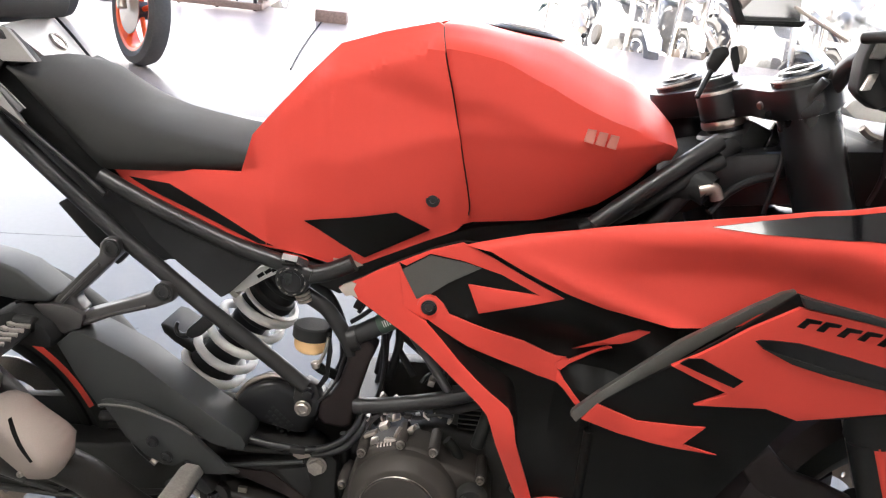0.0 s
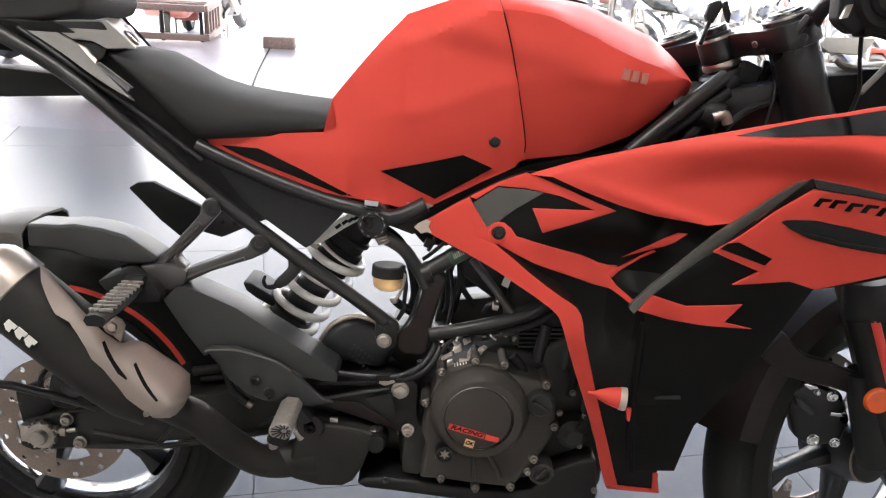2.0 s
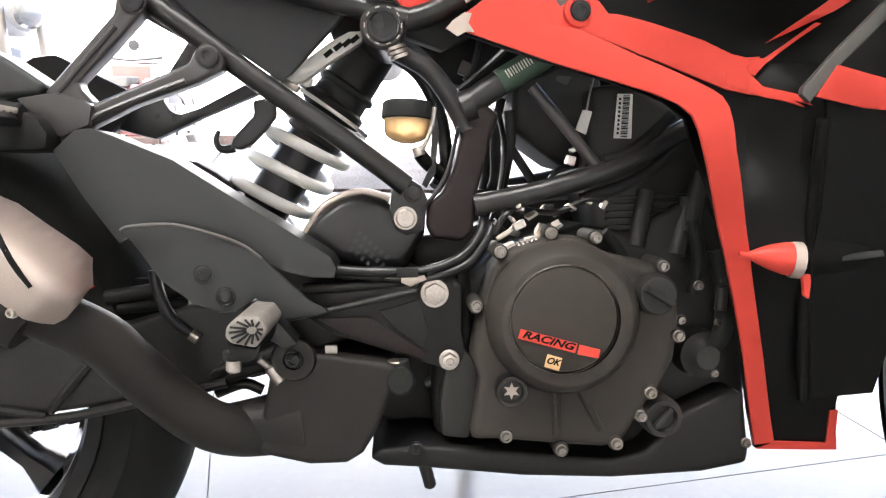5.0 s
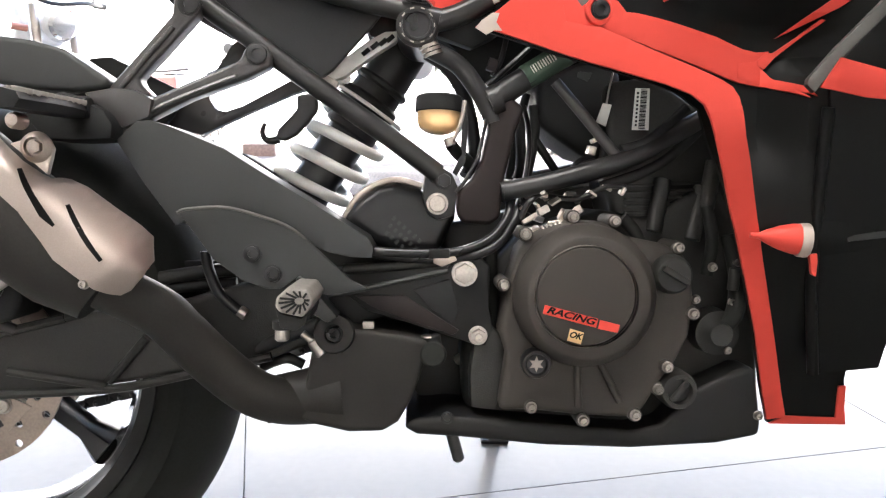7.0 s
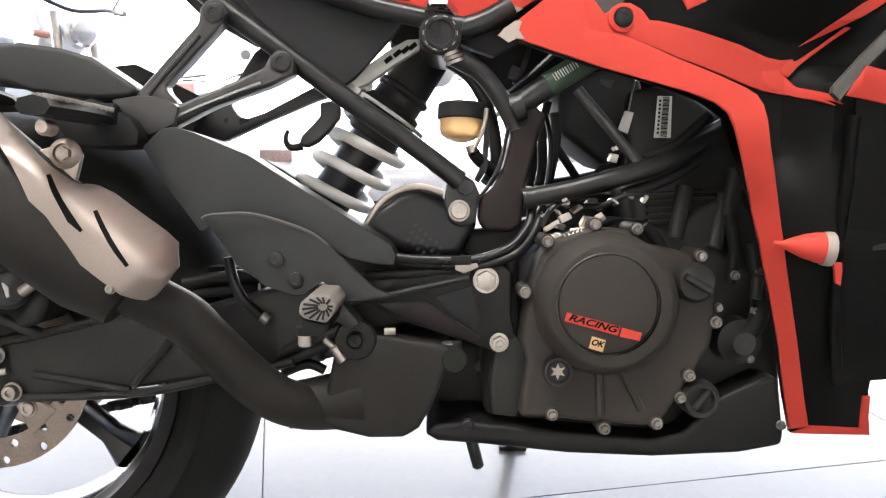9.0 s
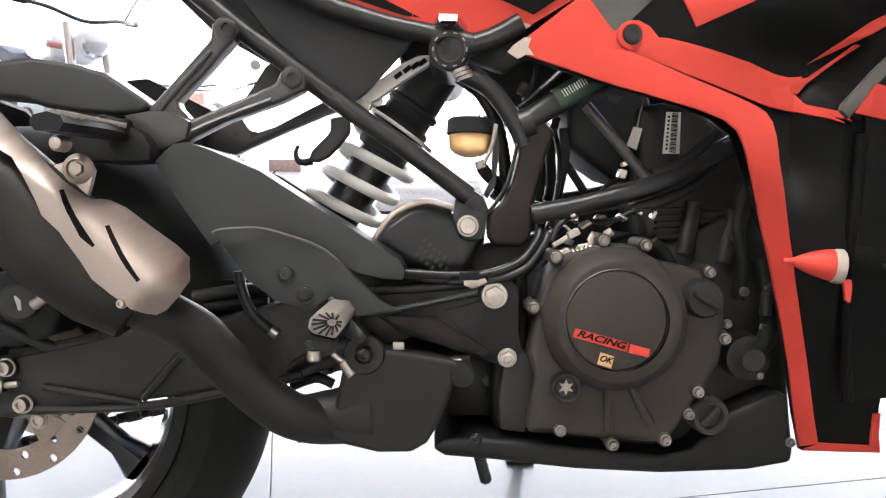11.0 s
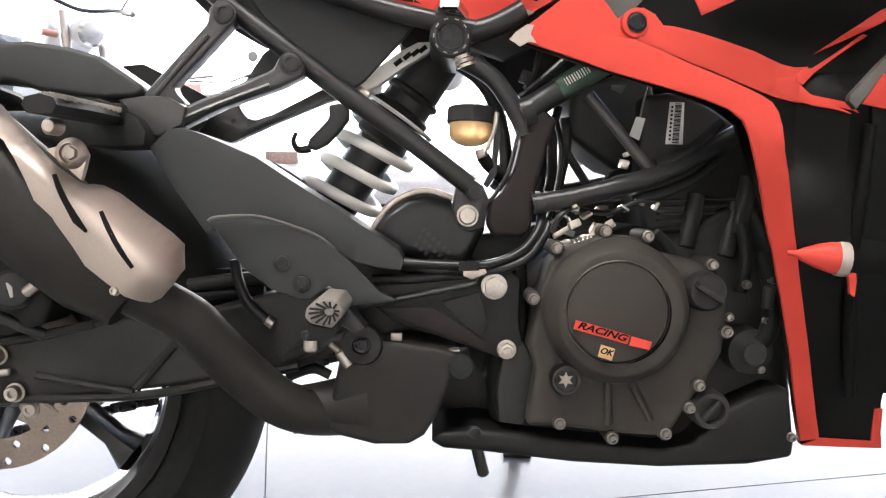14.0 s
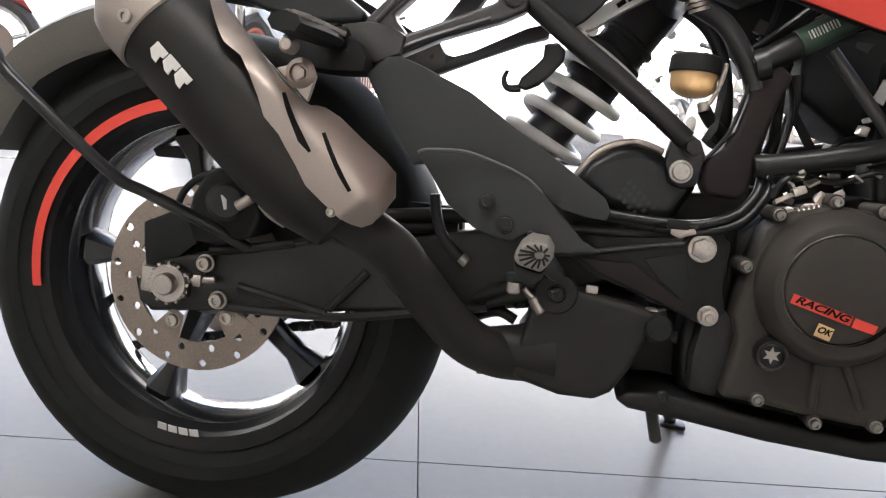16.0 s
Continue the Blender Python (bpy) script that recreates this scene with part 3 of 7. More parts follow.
skin("leg_tip", [(0.855, 0.645), (0.858, 0.638), (0.866, 0.628), (0.878, 0.616), (0.891, 0.605), (0.875, 0.613), (0.856, 0.622), (0.835, 0.628), (0.835, 0.643)], RED, -0.0037, 0.004, 0.001, step=0.011)
# black shelf between the proud leg and the hollow
shelf = bmesh.new()
rows_ = []
for x, z in [(0.818, 0.565), (0.813, 0.588), (0.809, 0.601), (0.803, 0.61), (0.794, 0.616), (0.779, 0.624), (0.761, 0.634), (0.738, 0.647), (0.715, 0.662), (0.693, 0.675)]:
    rows_.append([shelf.verts.new((x, leg_y(x, z) - 0.002, z)), shelf.verts.new((x, fair_y(x, z) + 0.012, z + 0.006)), shelf.verts.new((x, fair_y(x, z) + 0.012, z - 0.002)), shelf.verts.new((x, leg_y(x, z) - 0.002, z - 0.006))])
for A, B in zip(rows_, rows_[1:]):
    for k in range(4):
        shelf.faces.new((A[k], A[(k + 1) % 4], B[(k + 1) % 4], B[k]))
shelf.faces.new(rows_[0])
shelf.faces.new(rows_[-1])
part("shelf", shelf, DECAL, fairing, "black shelf above the red leg")
skin("bottom_trim", [(0.98, 0.265), (0.972, 0.305), (0.98, 0.306), (0.991, 0.257)], RED)
skin("bottom_trim", [(0.909, 0.255), (0.926, 0.266), (0.987, 0.265), (0.988, 0.274), (0.994, 0.256)], RED)
skin("graphic", [(0.650, 0.739), (0.688, 0.764), (0.725, 0.782), (0.760, 0.772), (0.804, 0.756), (0.848, 0.741), (0.754, 0.699), (0.737, 0.733), (0.820, 0.739), (0.774, 0.754), (0.727, 0.760), (0.688, 0.759), (0.660, 0.737)], RED, label="red angular letter-like graphic")
skin("graphic", [(0.654, 0.729), (0.688, 0.757), (0.731, 0.758), (0.750, 0.756), (0.714, 0.729), (0.683, 0.699), (0.677, 0.698)], GREYDEC, -0.0018, 0.0015, 0, "grey corner graphic")
skin("graphic", [(0.87, 0.667), (0.892, 0.684), (0.92, 0.705), (0.938, 0.714), (0.951, 0.714), (0.936, 0.703), (0.922, 0.693)], RED)
RN = dict(f=outer_y, owner=outer)
skin("graphic", [(0.900, 0.637), (0.946, 0.625), (1.018, 0.635), (1.000, 0.606), (1.040, 0.598), (0.970, 0.598), (0.928, 0.602), (0.886, 0.611)], RED, **RN)
skin("nose_panel", [(1.063, 0.802), (1.106, 0.798), (1.156, 0.792)] + [(1.36, 0.762), (1.36, 0.672)] + [(1.192, 0.692), (1.105, 0.664), (1.069, 0.674), (0.996, 0.664), (1.026, 0.686), (0.962, 0.709), (0.969, 0.715), (0.985, 0.729), (1.024, 0.770)], RED, -0.005, 0.006, 0.0015, "satin red nose panel with an oval recess", **RN)
skin("graphic", [(0.976, 0.723), (0.989, 0.726), (1.036, 0.706), (1.029, 0.696), (0.969, 0.715)], DECAL, -0.0066, 0.002, 0, **RN)
skin("recess", [(1.033, 0.757), (1.038, 0.760), (1.048, 0.761), (1.075, 0.762), (1.120, 0.755), (1.172, 0.746), (1.229, 0.733), (1.239, 0.725), (1.204, 0.722), (1.159, 0.726), (1.113, 0.732), (1.074, 0.740), (1.045, 0.750)], BLACK, -0.0072, 0.003, 0, "glossy black oval recess", **RN)
skin("recess_edge", [(1.041, 0.751), (1.074, 0.744), (1.120, 0.735), (1.179, 0.728), (1.232, 0.725), (1.205, 0.719), (1.160, 0.723), (1.114, 0.729), (1.075, 0.737)], MATTE, -0.0090, 0.004, 0.0008, **RN)
for px_, pz_ in [(1.076, 0.786), (1.095, 0.785), (1.116, 0.782), (1.136, 0.781), (1.156, 0.778)]:
    skin("model_mark", [(px_ - 0.010, pz_ - 0.005), (px_ - 0.004, pz_ + 0.006), (px_ + 0.011, pz_ + 0.005), (px_ + 0.010, pz_ + 0.0015), (px_ + 0.000, pz_ + 0.001), (px_ - 0.003, pz_ - 0.006)], DECAL, -0.0066, 0.002, 0, **RN)
part("gloss_graphic", shell([(0.981, 0.855), (1.028, 0.869), (1.077, 0.881), (1.152, 0.895), (1.211, 0.903), (1.194, 0.86), (1.158, 0.868), (1.128, 0.868), (1.032, 0.858)], upper_y, 0.002, 0.006, 0, -0.0055, True), GLOSSB, upper, "glossy black band along the top edge")
FIN = [(0.874, 0.613), (0.881, 0.606), (0.887, 0.615), (0.94, 0.669), (0.999, 0.732), (1.041, 0.773), (1.07, 0.792), (1.076, 0.795), (1.071, 0.806), (1.06, 0.801), (1.034, 0.78), (0.971, 0.726), (0.9, 0.649), (0.875, 0.619)]
part("strut_fin", shell(FIN, lambda x, z: -0.233 - 0.13 * (x - 0.877), 0.008, 0.03, 0.002, -0.003), GREYDEC, outer, "charcoal edge fin of the outer panel")
part("outer_edge", tube([(x, outer_y(x, z) + 0.003, z) for x, z in [(0.899, 0.594), (0.902, 0.543), (0.910, 0.435), (0.929, 0.325)]], 0.006, 10), DECAL, outer)
skin("nose_edge", [(1.059, 0.815), (1.103, 0.809), (1.153, 0.801), (1.156, 0.793), (1.106, 0.800), (1.066, 0.804)], PLAST, -0.009, 0.010, 0.001, **RN)
part("duct_back", prism([(0.883, 0.720), (1.029, 0.780), (1.145, 0.783), (1.162, 0.696), (1.053, 0.640), (0.960, 0.557), (0.885, 0.575), (0.882, 0.663)], -0.150, -0.142, 0.002), DECAL, fairing, "black backing behind the fairing opening")
skin("film_corner", [(0.573, 0.683), (0.579, 0.690), (0.590, 0.697), (0.597, 0.696), (0.594, 0.687), (0.600, 0.678), (0.592, 0.679), (0.584, 0.675)], PALE, -0.0052, 0.0014, 0, "torn clear film on the corner")
skin("groove", [(0.934, 0.472), (0.969, 0.477), (0.972, 0.471), (0.936, 0.466)], PLAST, -0.0022, 0.002, 0.0004, step=0.05, **RN)
x, z = (0.694, 0.693)
part("fastener_ring", lathe([(0.0100, -0.0002), (0.011, -0.0010), (0.0145, 0.0), (0.015, 0.006), (0.0100, 0.006)], (x, fair_y(x, z) - 0.006, z), 32), RED, fairing)
bolt("fastener", (x, fair_y(x, z) - 0.0062, z), 0.0078, fairing, BLACK, 0.003)
# turn signal wrapped in film
ind = [(0.844, 0.472), (0.853, 0.473), (0.870, 0.474), (0.889, 0.474), (0.900, 0.472)]
prof = [(0.0025, 0.0), (0.003, 0.008), (0.0068, 0.015), (0.0118, 0.027), (0.0150, 0.040), (0.0156, 0.050), (0.0150, 0.0515), (0, 0.0515), (0, 0)]
sig = part("turn_signal", lathe(prof, (ind[0][0] - 0.006, -0.207, ind[0][1]), 20, None, (0.98, -0.12, -0.08)), RED, moto, "red turn signal wrapped in torn film")
part("film", lathe([(0.0162, 0.001), (0.0168, 0.003), (0.0170, 0.009), (0.0164, 0.0105), (0.012, 0.0106), (0.012, 0.001)], (ind[0][0] + 0.0375, -0.2125, ind[0][1] - 0.004), 14, None, (0.98, -0.12, -0.08)), PALE, sig)
bm = prism([(0.893, 0.454), (0.901, 0.455), (0.902, 0.447), (0.901, 0.432), (0.896, 0.435), (0.895, 0.445)], -0.216, -0.211, 0.001)
part("film_tail", bm, RED, sig)

# ---- seat and tail ----
def cushion(pts, w, bev, crown=0.0):
    bm = prism(pts, -w, w, 0)
    edge_bevel(bm, bev, 5, 40)
    return bm


ST = [(0.137, 0.915), (0.167, 0.908), (0.194, 0.896), (0.222, 0.882), (0.250, 0.870), (0.287, 0.860), (0.334, 0.854), (0.391, 0.849), (0.429, 0.846)]
SB = [(0.131, 0.901), (0.185, 0.853), (0.237, 0.804), (0.254, 0.791), (0.351, 0.801), (0.432, 0.810), (0.454, 0.818)]
bm = bmesh.new()
rows_ = []
for i in range(33):
    x = SB[0][0] + (SB[-1][0] - SB[0][0]) * i / 32
    zb = interp(SB, x)
    zt = interp(ST, x) if x > ST[0][0] else float(np.interp(x, [SB[0][0], ST[0][0]], [interp(SB, SB[0][0]) + 0.012, ST[0][1]]))
    e = min(i / 4, 1)
    zt = zb + (zt - zb) * (0.78 + 0.22 * e)
    h, w = zt - zb, (0.94 + 0.06 * e) * float(np.interp(x, [0.1, 0.3, 0.43], [1.0, 1.0, 0.93]))
    half = [(0.108, zb), (0.116, zb + 0.30 * h), (0.113, zb + 0.60 * h), (0.104, zt - 0.16 * h - 0.004), (0.088, zt - 0.006), (0.06, zt), (0.03, zt + 0.003)]
    rows_.append([bm.verts.new((x, -y * w, z)) for y, z in half] + [bm.verts.new((x, y * w, z)) for y, z in reversed(half)])
for A, B in zip(rows_, rows_[1:]):
    n = len(A)
    for k in range(n):
        bm.faces.new((A[k], A[(k + 1) % n], B[(k + 1) % n], B[k]))
bm.faces.new(rows_[0])
bm.faces.new(rows_[-1])
seat = part("rider_seat", bm, VINYL, moto, "black textured rider seat", 70)
part("pillion_seat", cushion([(-0.338, 0.986), (-0.263, 1.011), (-0.098, 1.030), (-0.016, 1.036), (0.039, 1.038), (0.073, 1.029), (0.088, 1.006), (0.099, 0.978), (0.091, 0.958), (0.035, 0.944), (-0.104, 0.935), (-0.345, 0.920)], 0.10, 0.030), VINYL, moto, "black pillion seat pad")
tail = part("tail_panel", prism([(-0.214, 0.954), (0.004, 0.942), (0.052, 0.945), (0.119, 0.918), (0.190, 0.852), (0.258, 0.794), (0.272, 0.780), (0.246, 0.760), (0.162, 0.826), (0.098, 0.850), (0.000, 0.899), (-0.217, 0.917)], -0.104, -0.088, 0.003), DECAL, moto, "glossy black tail panel")
part("tail_cowl", prism([(-0.223, 0.936), (-0.002, 0.945), (0.040, 0.944), (0.117, 0.948), (0.138, 0.930), (0.156, 0.912), (0.135, 0.906), (0.165, 0.855), (0.196, 0.816), (0.234, 0.781), (0.248, 0.791), (0.182, 0.849), (0.114, 0.905), (0.047, 0.935), (-0.222, 0.930)], -0.100, -0.07, 0.004), MATTE, moto, "charcoal tail cowl")
A, B, C, D = [Vector(q) for q in [(0.086, -0.045, 0.949), (0.132, 0.000, 0.898), (0.114, 0.112, 0.899), (0.062, 0.102, 0.958)]]
nrm = (B - A).cross(D - A).normalized()
nrm = nrm if nrm.z > 0 else -nrm
bm = bmesh.new()
vs = [[bm.verts.new(p - nrm * o) for p in (A, B, C, D)] for o in (0, 0.008)]
bm.faces.new(vs[0])
bm.faces.new(vs[1])
for k in range(4):
    bm.faces.new((vs[0][k], vs[0][(k + 1) % 4], vs[1][(k + 1) % 4], vs[1][k]))
lp = part("lock_plate", edge_bevel(bm, 0.0015), SILVERPL, tail, "grey plate round the seat lock")
lc = A * 0.17 + B * 0.21 + C * 0.34 + D * 0.28
lock = part("seat_lock", lathe([(0, 0.001), (0.0115, 0.001), (0.012, 0.003), (0.0145, 0.003), (0.0155, -0.002), (0, -0.002)], lc, 28, None, nrm), STEEL, lp, "round silver seat lock")
part("lock_groove", lathe([(0.0118, 0.0012), (0.0128, 0.0032), (0.0138, 0.0034), (0.0138, 0.001)], lc, 28, None, nrm), DECAL, lock)
part("keyhole", rod(lc + nrm * 0.0005, lc + nrm * 0.0016, 0.0028, 10, 0.0003), BLACK, lock)
part("plate_trim", tube([D + nrm * 0.003, (C + D) / 2 + nrm * 0.004, C + nrm * 0.003], 0.0022, 8), MATTE, lp)
part("tail_rib", tube([(0.008, -0.110, 0.933), (0.053, -0.116, 0.906), (0.122, -0.122, 0.862), (0.188, -0.124, 0.818), (0.264, -0.124, 0.763)], 0.004), BLACK, tail)
part("plate_bracket", prism([(-0.219, 0.867), (-0.048, 0.873), (0.061, 0.866), (0.063, 0.838), (-0.051, 0.830), (-0.224, 0.824)], -0.05, 0.05, 0.006), MATTE, moto, "black number plate bracket")
part("inner_panel", prism([(0.262, 0.780), (0.332, 0.754), (0.416, 0.736), (0.499, 0.715)] + [(0.477, 0.707), (0.463, 0.689), (0.420, 0.641), (0.409, 0.633), (0.349, 0.674), (0.312, 0.704), (0.284, 0.741)], -0.0985, -0.085, 0.003), INNER, moto, "charcoal inner panel below the seat")
part("inner_panel", prism([(0.106, 0.858), (0.187, 0.822), (0.266, 0.788), (0.345, 0.763), (0.430, 0.730), (0.435, 0.698), (0.380, 0.678), (0.311, 0.674), (0.252, 0.706), (0.178, 0.775), (0.106, 0.837)], -0.094, -0.08, 0.003), INNER, moto, "black panel below the seat")


def tail_y(x, z):
    """The tail's flank, leaning inwards towards its top."""
    return -0.122 + 0.6 * (z - 0.90)


part("tail_facet", shell([(0.032, 0.943), (0.072, 0.948), (0.115, 0.950), (0.122, 0.950), (0.147, 0.933), (0.171, 0.915), (0.132, 0.912), (0.110, 0.921), (0.087, 0.925), (0.082, 0.922), (0.061, 0.932)], tail_y, 0.006, 0.02, 0.0015, 0, True), TAILGREY, tail, "glossy grey upper facet of the tail")
part("tail_facet", shell([(-0.220, 0.936), (-0.035, 0.939), (0.011, 0.943), (0.036, 0.943), (0.061, 0.929), (0.082, 0.920), (0.095, 0.913), (0.122, 0.893), (0.147, 0.872), (0.181, 0.846), (0.148, 0.861), (0.113, 0.879), (0.071, 0.903), (0.032, 0.923), (-0.004, 0.932), (-0.220, 0.926)], tail_y, 0.006, 0.02, 0.0015, 0, True), TAILGREY, tail, "glossy grey lower facet of the tail")
part("tail_slit", shell([(0.036, 0.940), (0.058, 0.931), (0.079, 0.922), (0.084, 0.925), (0.108, 0.921), (0.130, 0.911), (0.127, 0.900), (0.119, 0.894), (0.092, 0.913), (0.080, 0.919)], tail_y, 0.003, 0.02, 0.0008, 0.004, True), DECAL, tail, "black slit in the tail")
# bright streak in the slit, modelled as a sliver of steel
part("glint_sliver", shell([(0.091, 0.917), (0.104, 0.912), (0.122, 0.897), (0.122, 0.891), (0.108, 0.902)], tail_y, 0.004, 0.02, 0.001, -0.003, True), STEEL, tail, "steel sliver that stands for a glint in the tail slit")
part("gloss_strip", shell([(0.121, 0.891), (0.126, 0.893), (0.152, 0.878), (0.176, 0.863), (0.172, 0.857), (0.149, 0.872)], tail_y, 0.004, 0.02, 0.001, -0.002, True), BLACK, tail)
# thin metal line drawn as the highlight along the gloss strip
part("strip_glint", tube([(0.126, -0.1265, 0.893), (0.152, -0.1355, 0.878), (0.177, -0.1445, 0.863)], 0.0011, 6), BOLT, tail)

# ---- frame and subframe ----
frame_ = thing("frame_assembly", "black tubular trellis frame with bolted subframe", "")
frame_.parent = moto


def ftube(pts, r, material=None, label="", seg=14, name="frame_tube"):
    return part(name, tube(pts, r, seg), material or FRAME, frame_, label)


ftube([(0.252, -0.112, 0.783), (0.335, -0.112, 0.748), (0.428, -0.114, 0.717), (0.490, -0.116, 0.703), (0.536, -0.118, 0.693)], 0.011)
ftube([(-0.027, -0.118, 0.931), (0.057, -0.118, 0.885), (0.119, -0.120, 0.841), (0.189, -0.120, 0.783)] + [(0.283, -0.120, 0.708), (0.328, -0.120, 0.676), (0.405, -0.120, 0.621), (0.478, -0.118, 0.572), (0.536, -0.115, 0.530)], 0.0108)
node = (0.512, -0.125, 0.684)
part("frame_node", rod((node[0], -0.128, node[2]), (node[0], 0.11, node[2]), 0.0225, 32, 0.003), FRAME, frame_, "black shock mount boss")
part("boss_cap", lathe([(0, -0.002), (0.0125, -0.002), (0.0135, -0.0035), (0.016, -0.0035), (0.0165, 0), (0, 0)], (node[0], -0.128, node[2]), 28), BLACK, frame_)
np_ = part("node_plate", rod((node[0] - 0.002, -0.122, node[2] + 0.019), (node[0] - 0.001, -0.116, node[2] + 0.029), 0.020, 6, 0.002), CHROME, frame_, "bright zinc top nut")
part("slot", box((node[0] - 0.002, -0.1395, node[2] + 0.0255), (0.016, 0.004, 0.003), bev=0.001), DECAL, np_)
for k in range(10):
    a = 2 * math.pi * k / 10
    part("cap_tick", box((node[0] + 0.0178 * math.cos(a), -0.1302, node[2] + 0.0178 * math.sin(a)), (0.0012, 0.001, 0.0042), (0, -math.degrees(a), 0), 0), STEEL, frame_)
part("inner_cover", prism([(0.461, 0.731), (0.525, 0.757), (0.629, 0.759), (0.663, 0.722), (0.657, 0.670), (0.625, 0.634), (0.586, 0.637), (0.559, 0.667), (0.534, 0.689), (0.501, 0.686), (0.484, 0.680), (0.455, 0.685), (0.446, 0.724)], -0.055, 0.055, 0.01), MATTE, moto, "black inner cover above the shock")
for k in range(3):
    a = [(0.524, -0.118, 0.665), (0.529, -0.118, 0.657)]
    q = k / 2
    part("spring_ring", lathe([(0.0075, -0.0016), (0.0105, -0.0016), (0.0105, 0.0016), (0.0075, 0.0016)], Vector(a[0]) * (1 - q) + Vector(a[1]) * q, 20, None, (0.35, 0.1, -0.93)), STEEL, frame_)
ftube([(0.522, -0.115, 0.689), (0.555, -0.115, 0.698), (0.588, -0.115, 0.716)], 0.012)
ftube([(0.525, -0.112, 0.663), (0.555, -0.112, 0.647), (0.574, -0.112, 0.625), (0.589, -0.110, 0.601), (0.595, -0.110, 0.586)], 0.0102)
ftube([(0.523, -0.070, 0.665), (0.549, -0.070, 0.646), (0.569, -0.070, 0.609), (0.578, -0.070, 0.558), (0.567, -0.080, 0.529)], 0.0075, BLACK)
ftube([(0.590, -0.110, 0.607), (0.617, -0.110, 0.626), (0.653, -0.110, 0.649), (0.693, -0.110, 0.674), (0.768, -0.110, 0.716)], 0.0132)
lab = [(0.628, -0.110, 0.634), (0.672, -0.110, 0.661)]
st = part("frame_sticker", rod(lab[0], lab[1], 0.0137, 20, 0.0004), GREEN, frame_, "green barcode sticker on the tube")
wl = [(0.632, -0.110, 0.638), (0.655, -0.110, 0.652)]
bars = bmesh.new()
d = Vector(wl[1]) - Vector(wl[0])
for k in range(10):
    p = Vector(wl[0]) + d * (k / 9)
    box((p.x + 0.002, -0.1240, p.z + 0.003), (0.0008 + 0.0005 * (k % 2), 0.0012, 0.0085), (-10, -31, 0), 0, bars)
part("barcode", bars, WHITE, st, "pale barcode bars")
ftube([(0.590, -0.110, 0.607), (0.602, -0.110, 0.612)], 0.017)
plate = part("pivot_plate", prism([(0.582, 0.604), (0.590, 0.613), (0.614, 0.613), (0.628, 0.601), (0.619, 0.577), (0.607, 0.525), (0.603, 0.483), (0.592, 0.475), (0.563, 0.477), (0.556, 0.488), (0.557, 0.512), (0.571, 0.524), (0.581, 0.543), (0.590, 0.580)], -0.118, -0.085, 0.006, 3), MAROON, frame_, "black forged pivot plate with a maroon sheen")
part("plate_edge", tube([(0.587, -0.117, 0.589), (0.578, -0.117, 0.549), (0.566, -0.117, 0.525), (0.555, -0.117, 0.511)], 0.0022, 8), FRAME, plate)
ftube([(0.604, -0.115, 0.512), (0.650, -0.115, 0.521), (0.698, -0.115, 0.534), (0.729, -0.115, 0.544), (0.760, -0.113, 0.557), (0.782, -0.110, 0.570), (0.837, -0.100, 0.600)], 0.0106)
part("tube_end", lathe([(0.007, 0), (0.0112, 0), (0.0116, 0.01), (0.007, 0.01)], (0.606, -0.115, 0.512), 20, None, (1, 0, 0.1)), FRAME, frame_)
ftube([(0.663, -0.100, 0.632), (0.696, -0.105, 0.593), (0.729, -0.112, 0.552)], 0.0062, CASTARM)
ftube([(0.734, -0.115, 0.558), (0.765, -0.114, 0.569), (0.805, -0.110, 0.605)], 0.006, MATTE)
ftube([(0.712, -0.110, 0.518), (0.761, -0.110, 0.535), (0.799, -0.105, 0.559), (0.855, -0.100, 0.616)], 0.006, MATTE)
ftube([(0.630, -0.060, 0.601), (0.632, -0.060, 0.546), (0.628, -0.060, 0.527)], 0.006, MATTE)
ftube([(0.650, -0.050, 0.572), (0.674, -0.050, 0.537)], 0.005, MATTE)
ftube([(0.640, -0.050, 0.527), (0.649, -0.050, 0.579), (0.647, -0.050, 0.612)], 0.006, MATTE)
ftube([(0.621, -0.040, 0.527), (0.628, -0.040, 0.573), (0.640, -0.040, 0.626)], 0.005, MATTE)
# far side of the trellis
ftube([(0.613, 0.110, 0.633), (0.693, 0.110, 0.685), (0.837, 0.110, 0.770)], 0.0145)
ftube([(0.630, 0.110, 0.522), (0.751, 0.110, 0.547), (0.866, 0.110, 0.602)], 0.0125)
ftube([(0.919, -0.100, 0.774), (0.965, -0.090, 0.835), (1.010, -0.070, 0.893), (1.037, -0.050, 0.915)], 0.012)
ftube([(0.874, -0.130, 0.811), (0.921, -0.120, 0.853), (0.971, -0.100, 0.893), (1.011, -0.080, 0.922)], 0.011)
ftube([(0.863, -0.110, 0.797), (0.918, -0.110, 0.831), (0.970, -0.100, 0.870), (1.018, -0.080, 0.900)], 0.010, MATTE)
for px_, py_, pz_, r_, m_, kind_ in [(*(0.535, -0.118, 0.498), 0.0095, STEEL, "socket"), (*(0.542, -0.120, 0.523), 0.0075, BLACK, "hex"), (*(0.430, -0.122, 0.609), 0.003, BLACK, "socket")]:
    bolt("bolt", (px_, py_, pz_), r_, frame_, m_, 0.007, kind_)
c = (0.535, -0.115, 0.498)
part("lug", prism([(0.521, 0.531), (0.536, 0.540), (0.551, 0.531), (0.558, 0.516), (0.553, 0.485), (0.537, 0.480), (0.525, 0.486), (0.519, 0.506)], -0.114, -0.095, 0.004), FRAME, frame_)

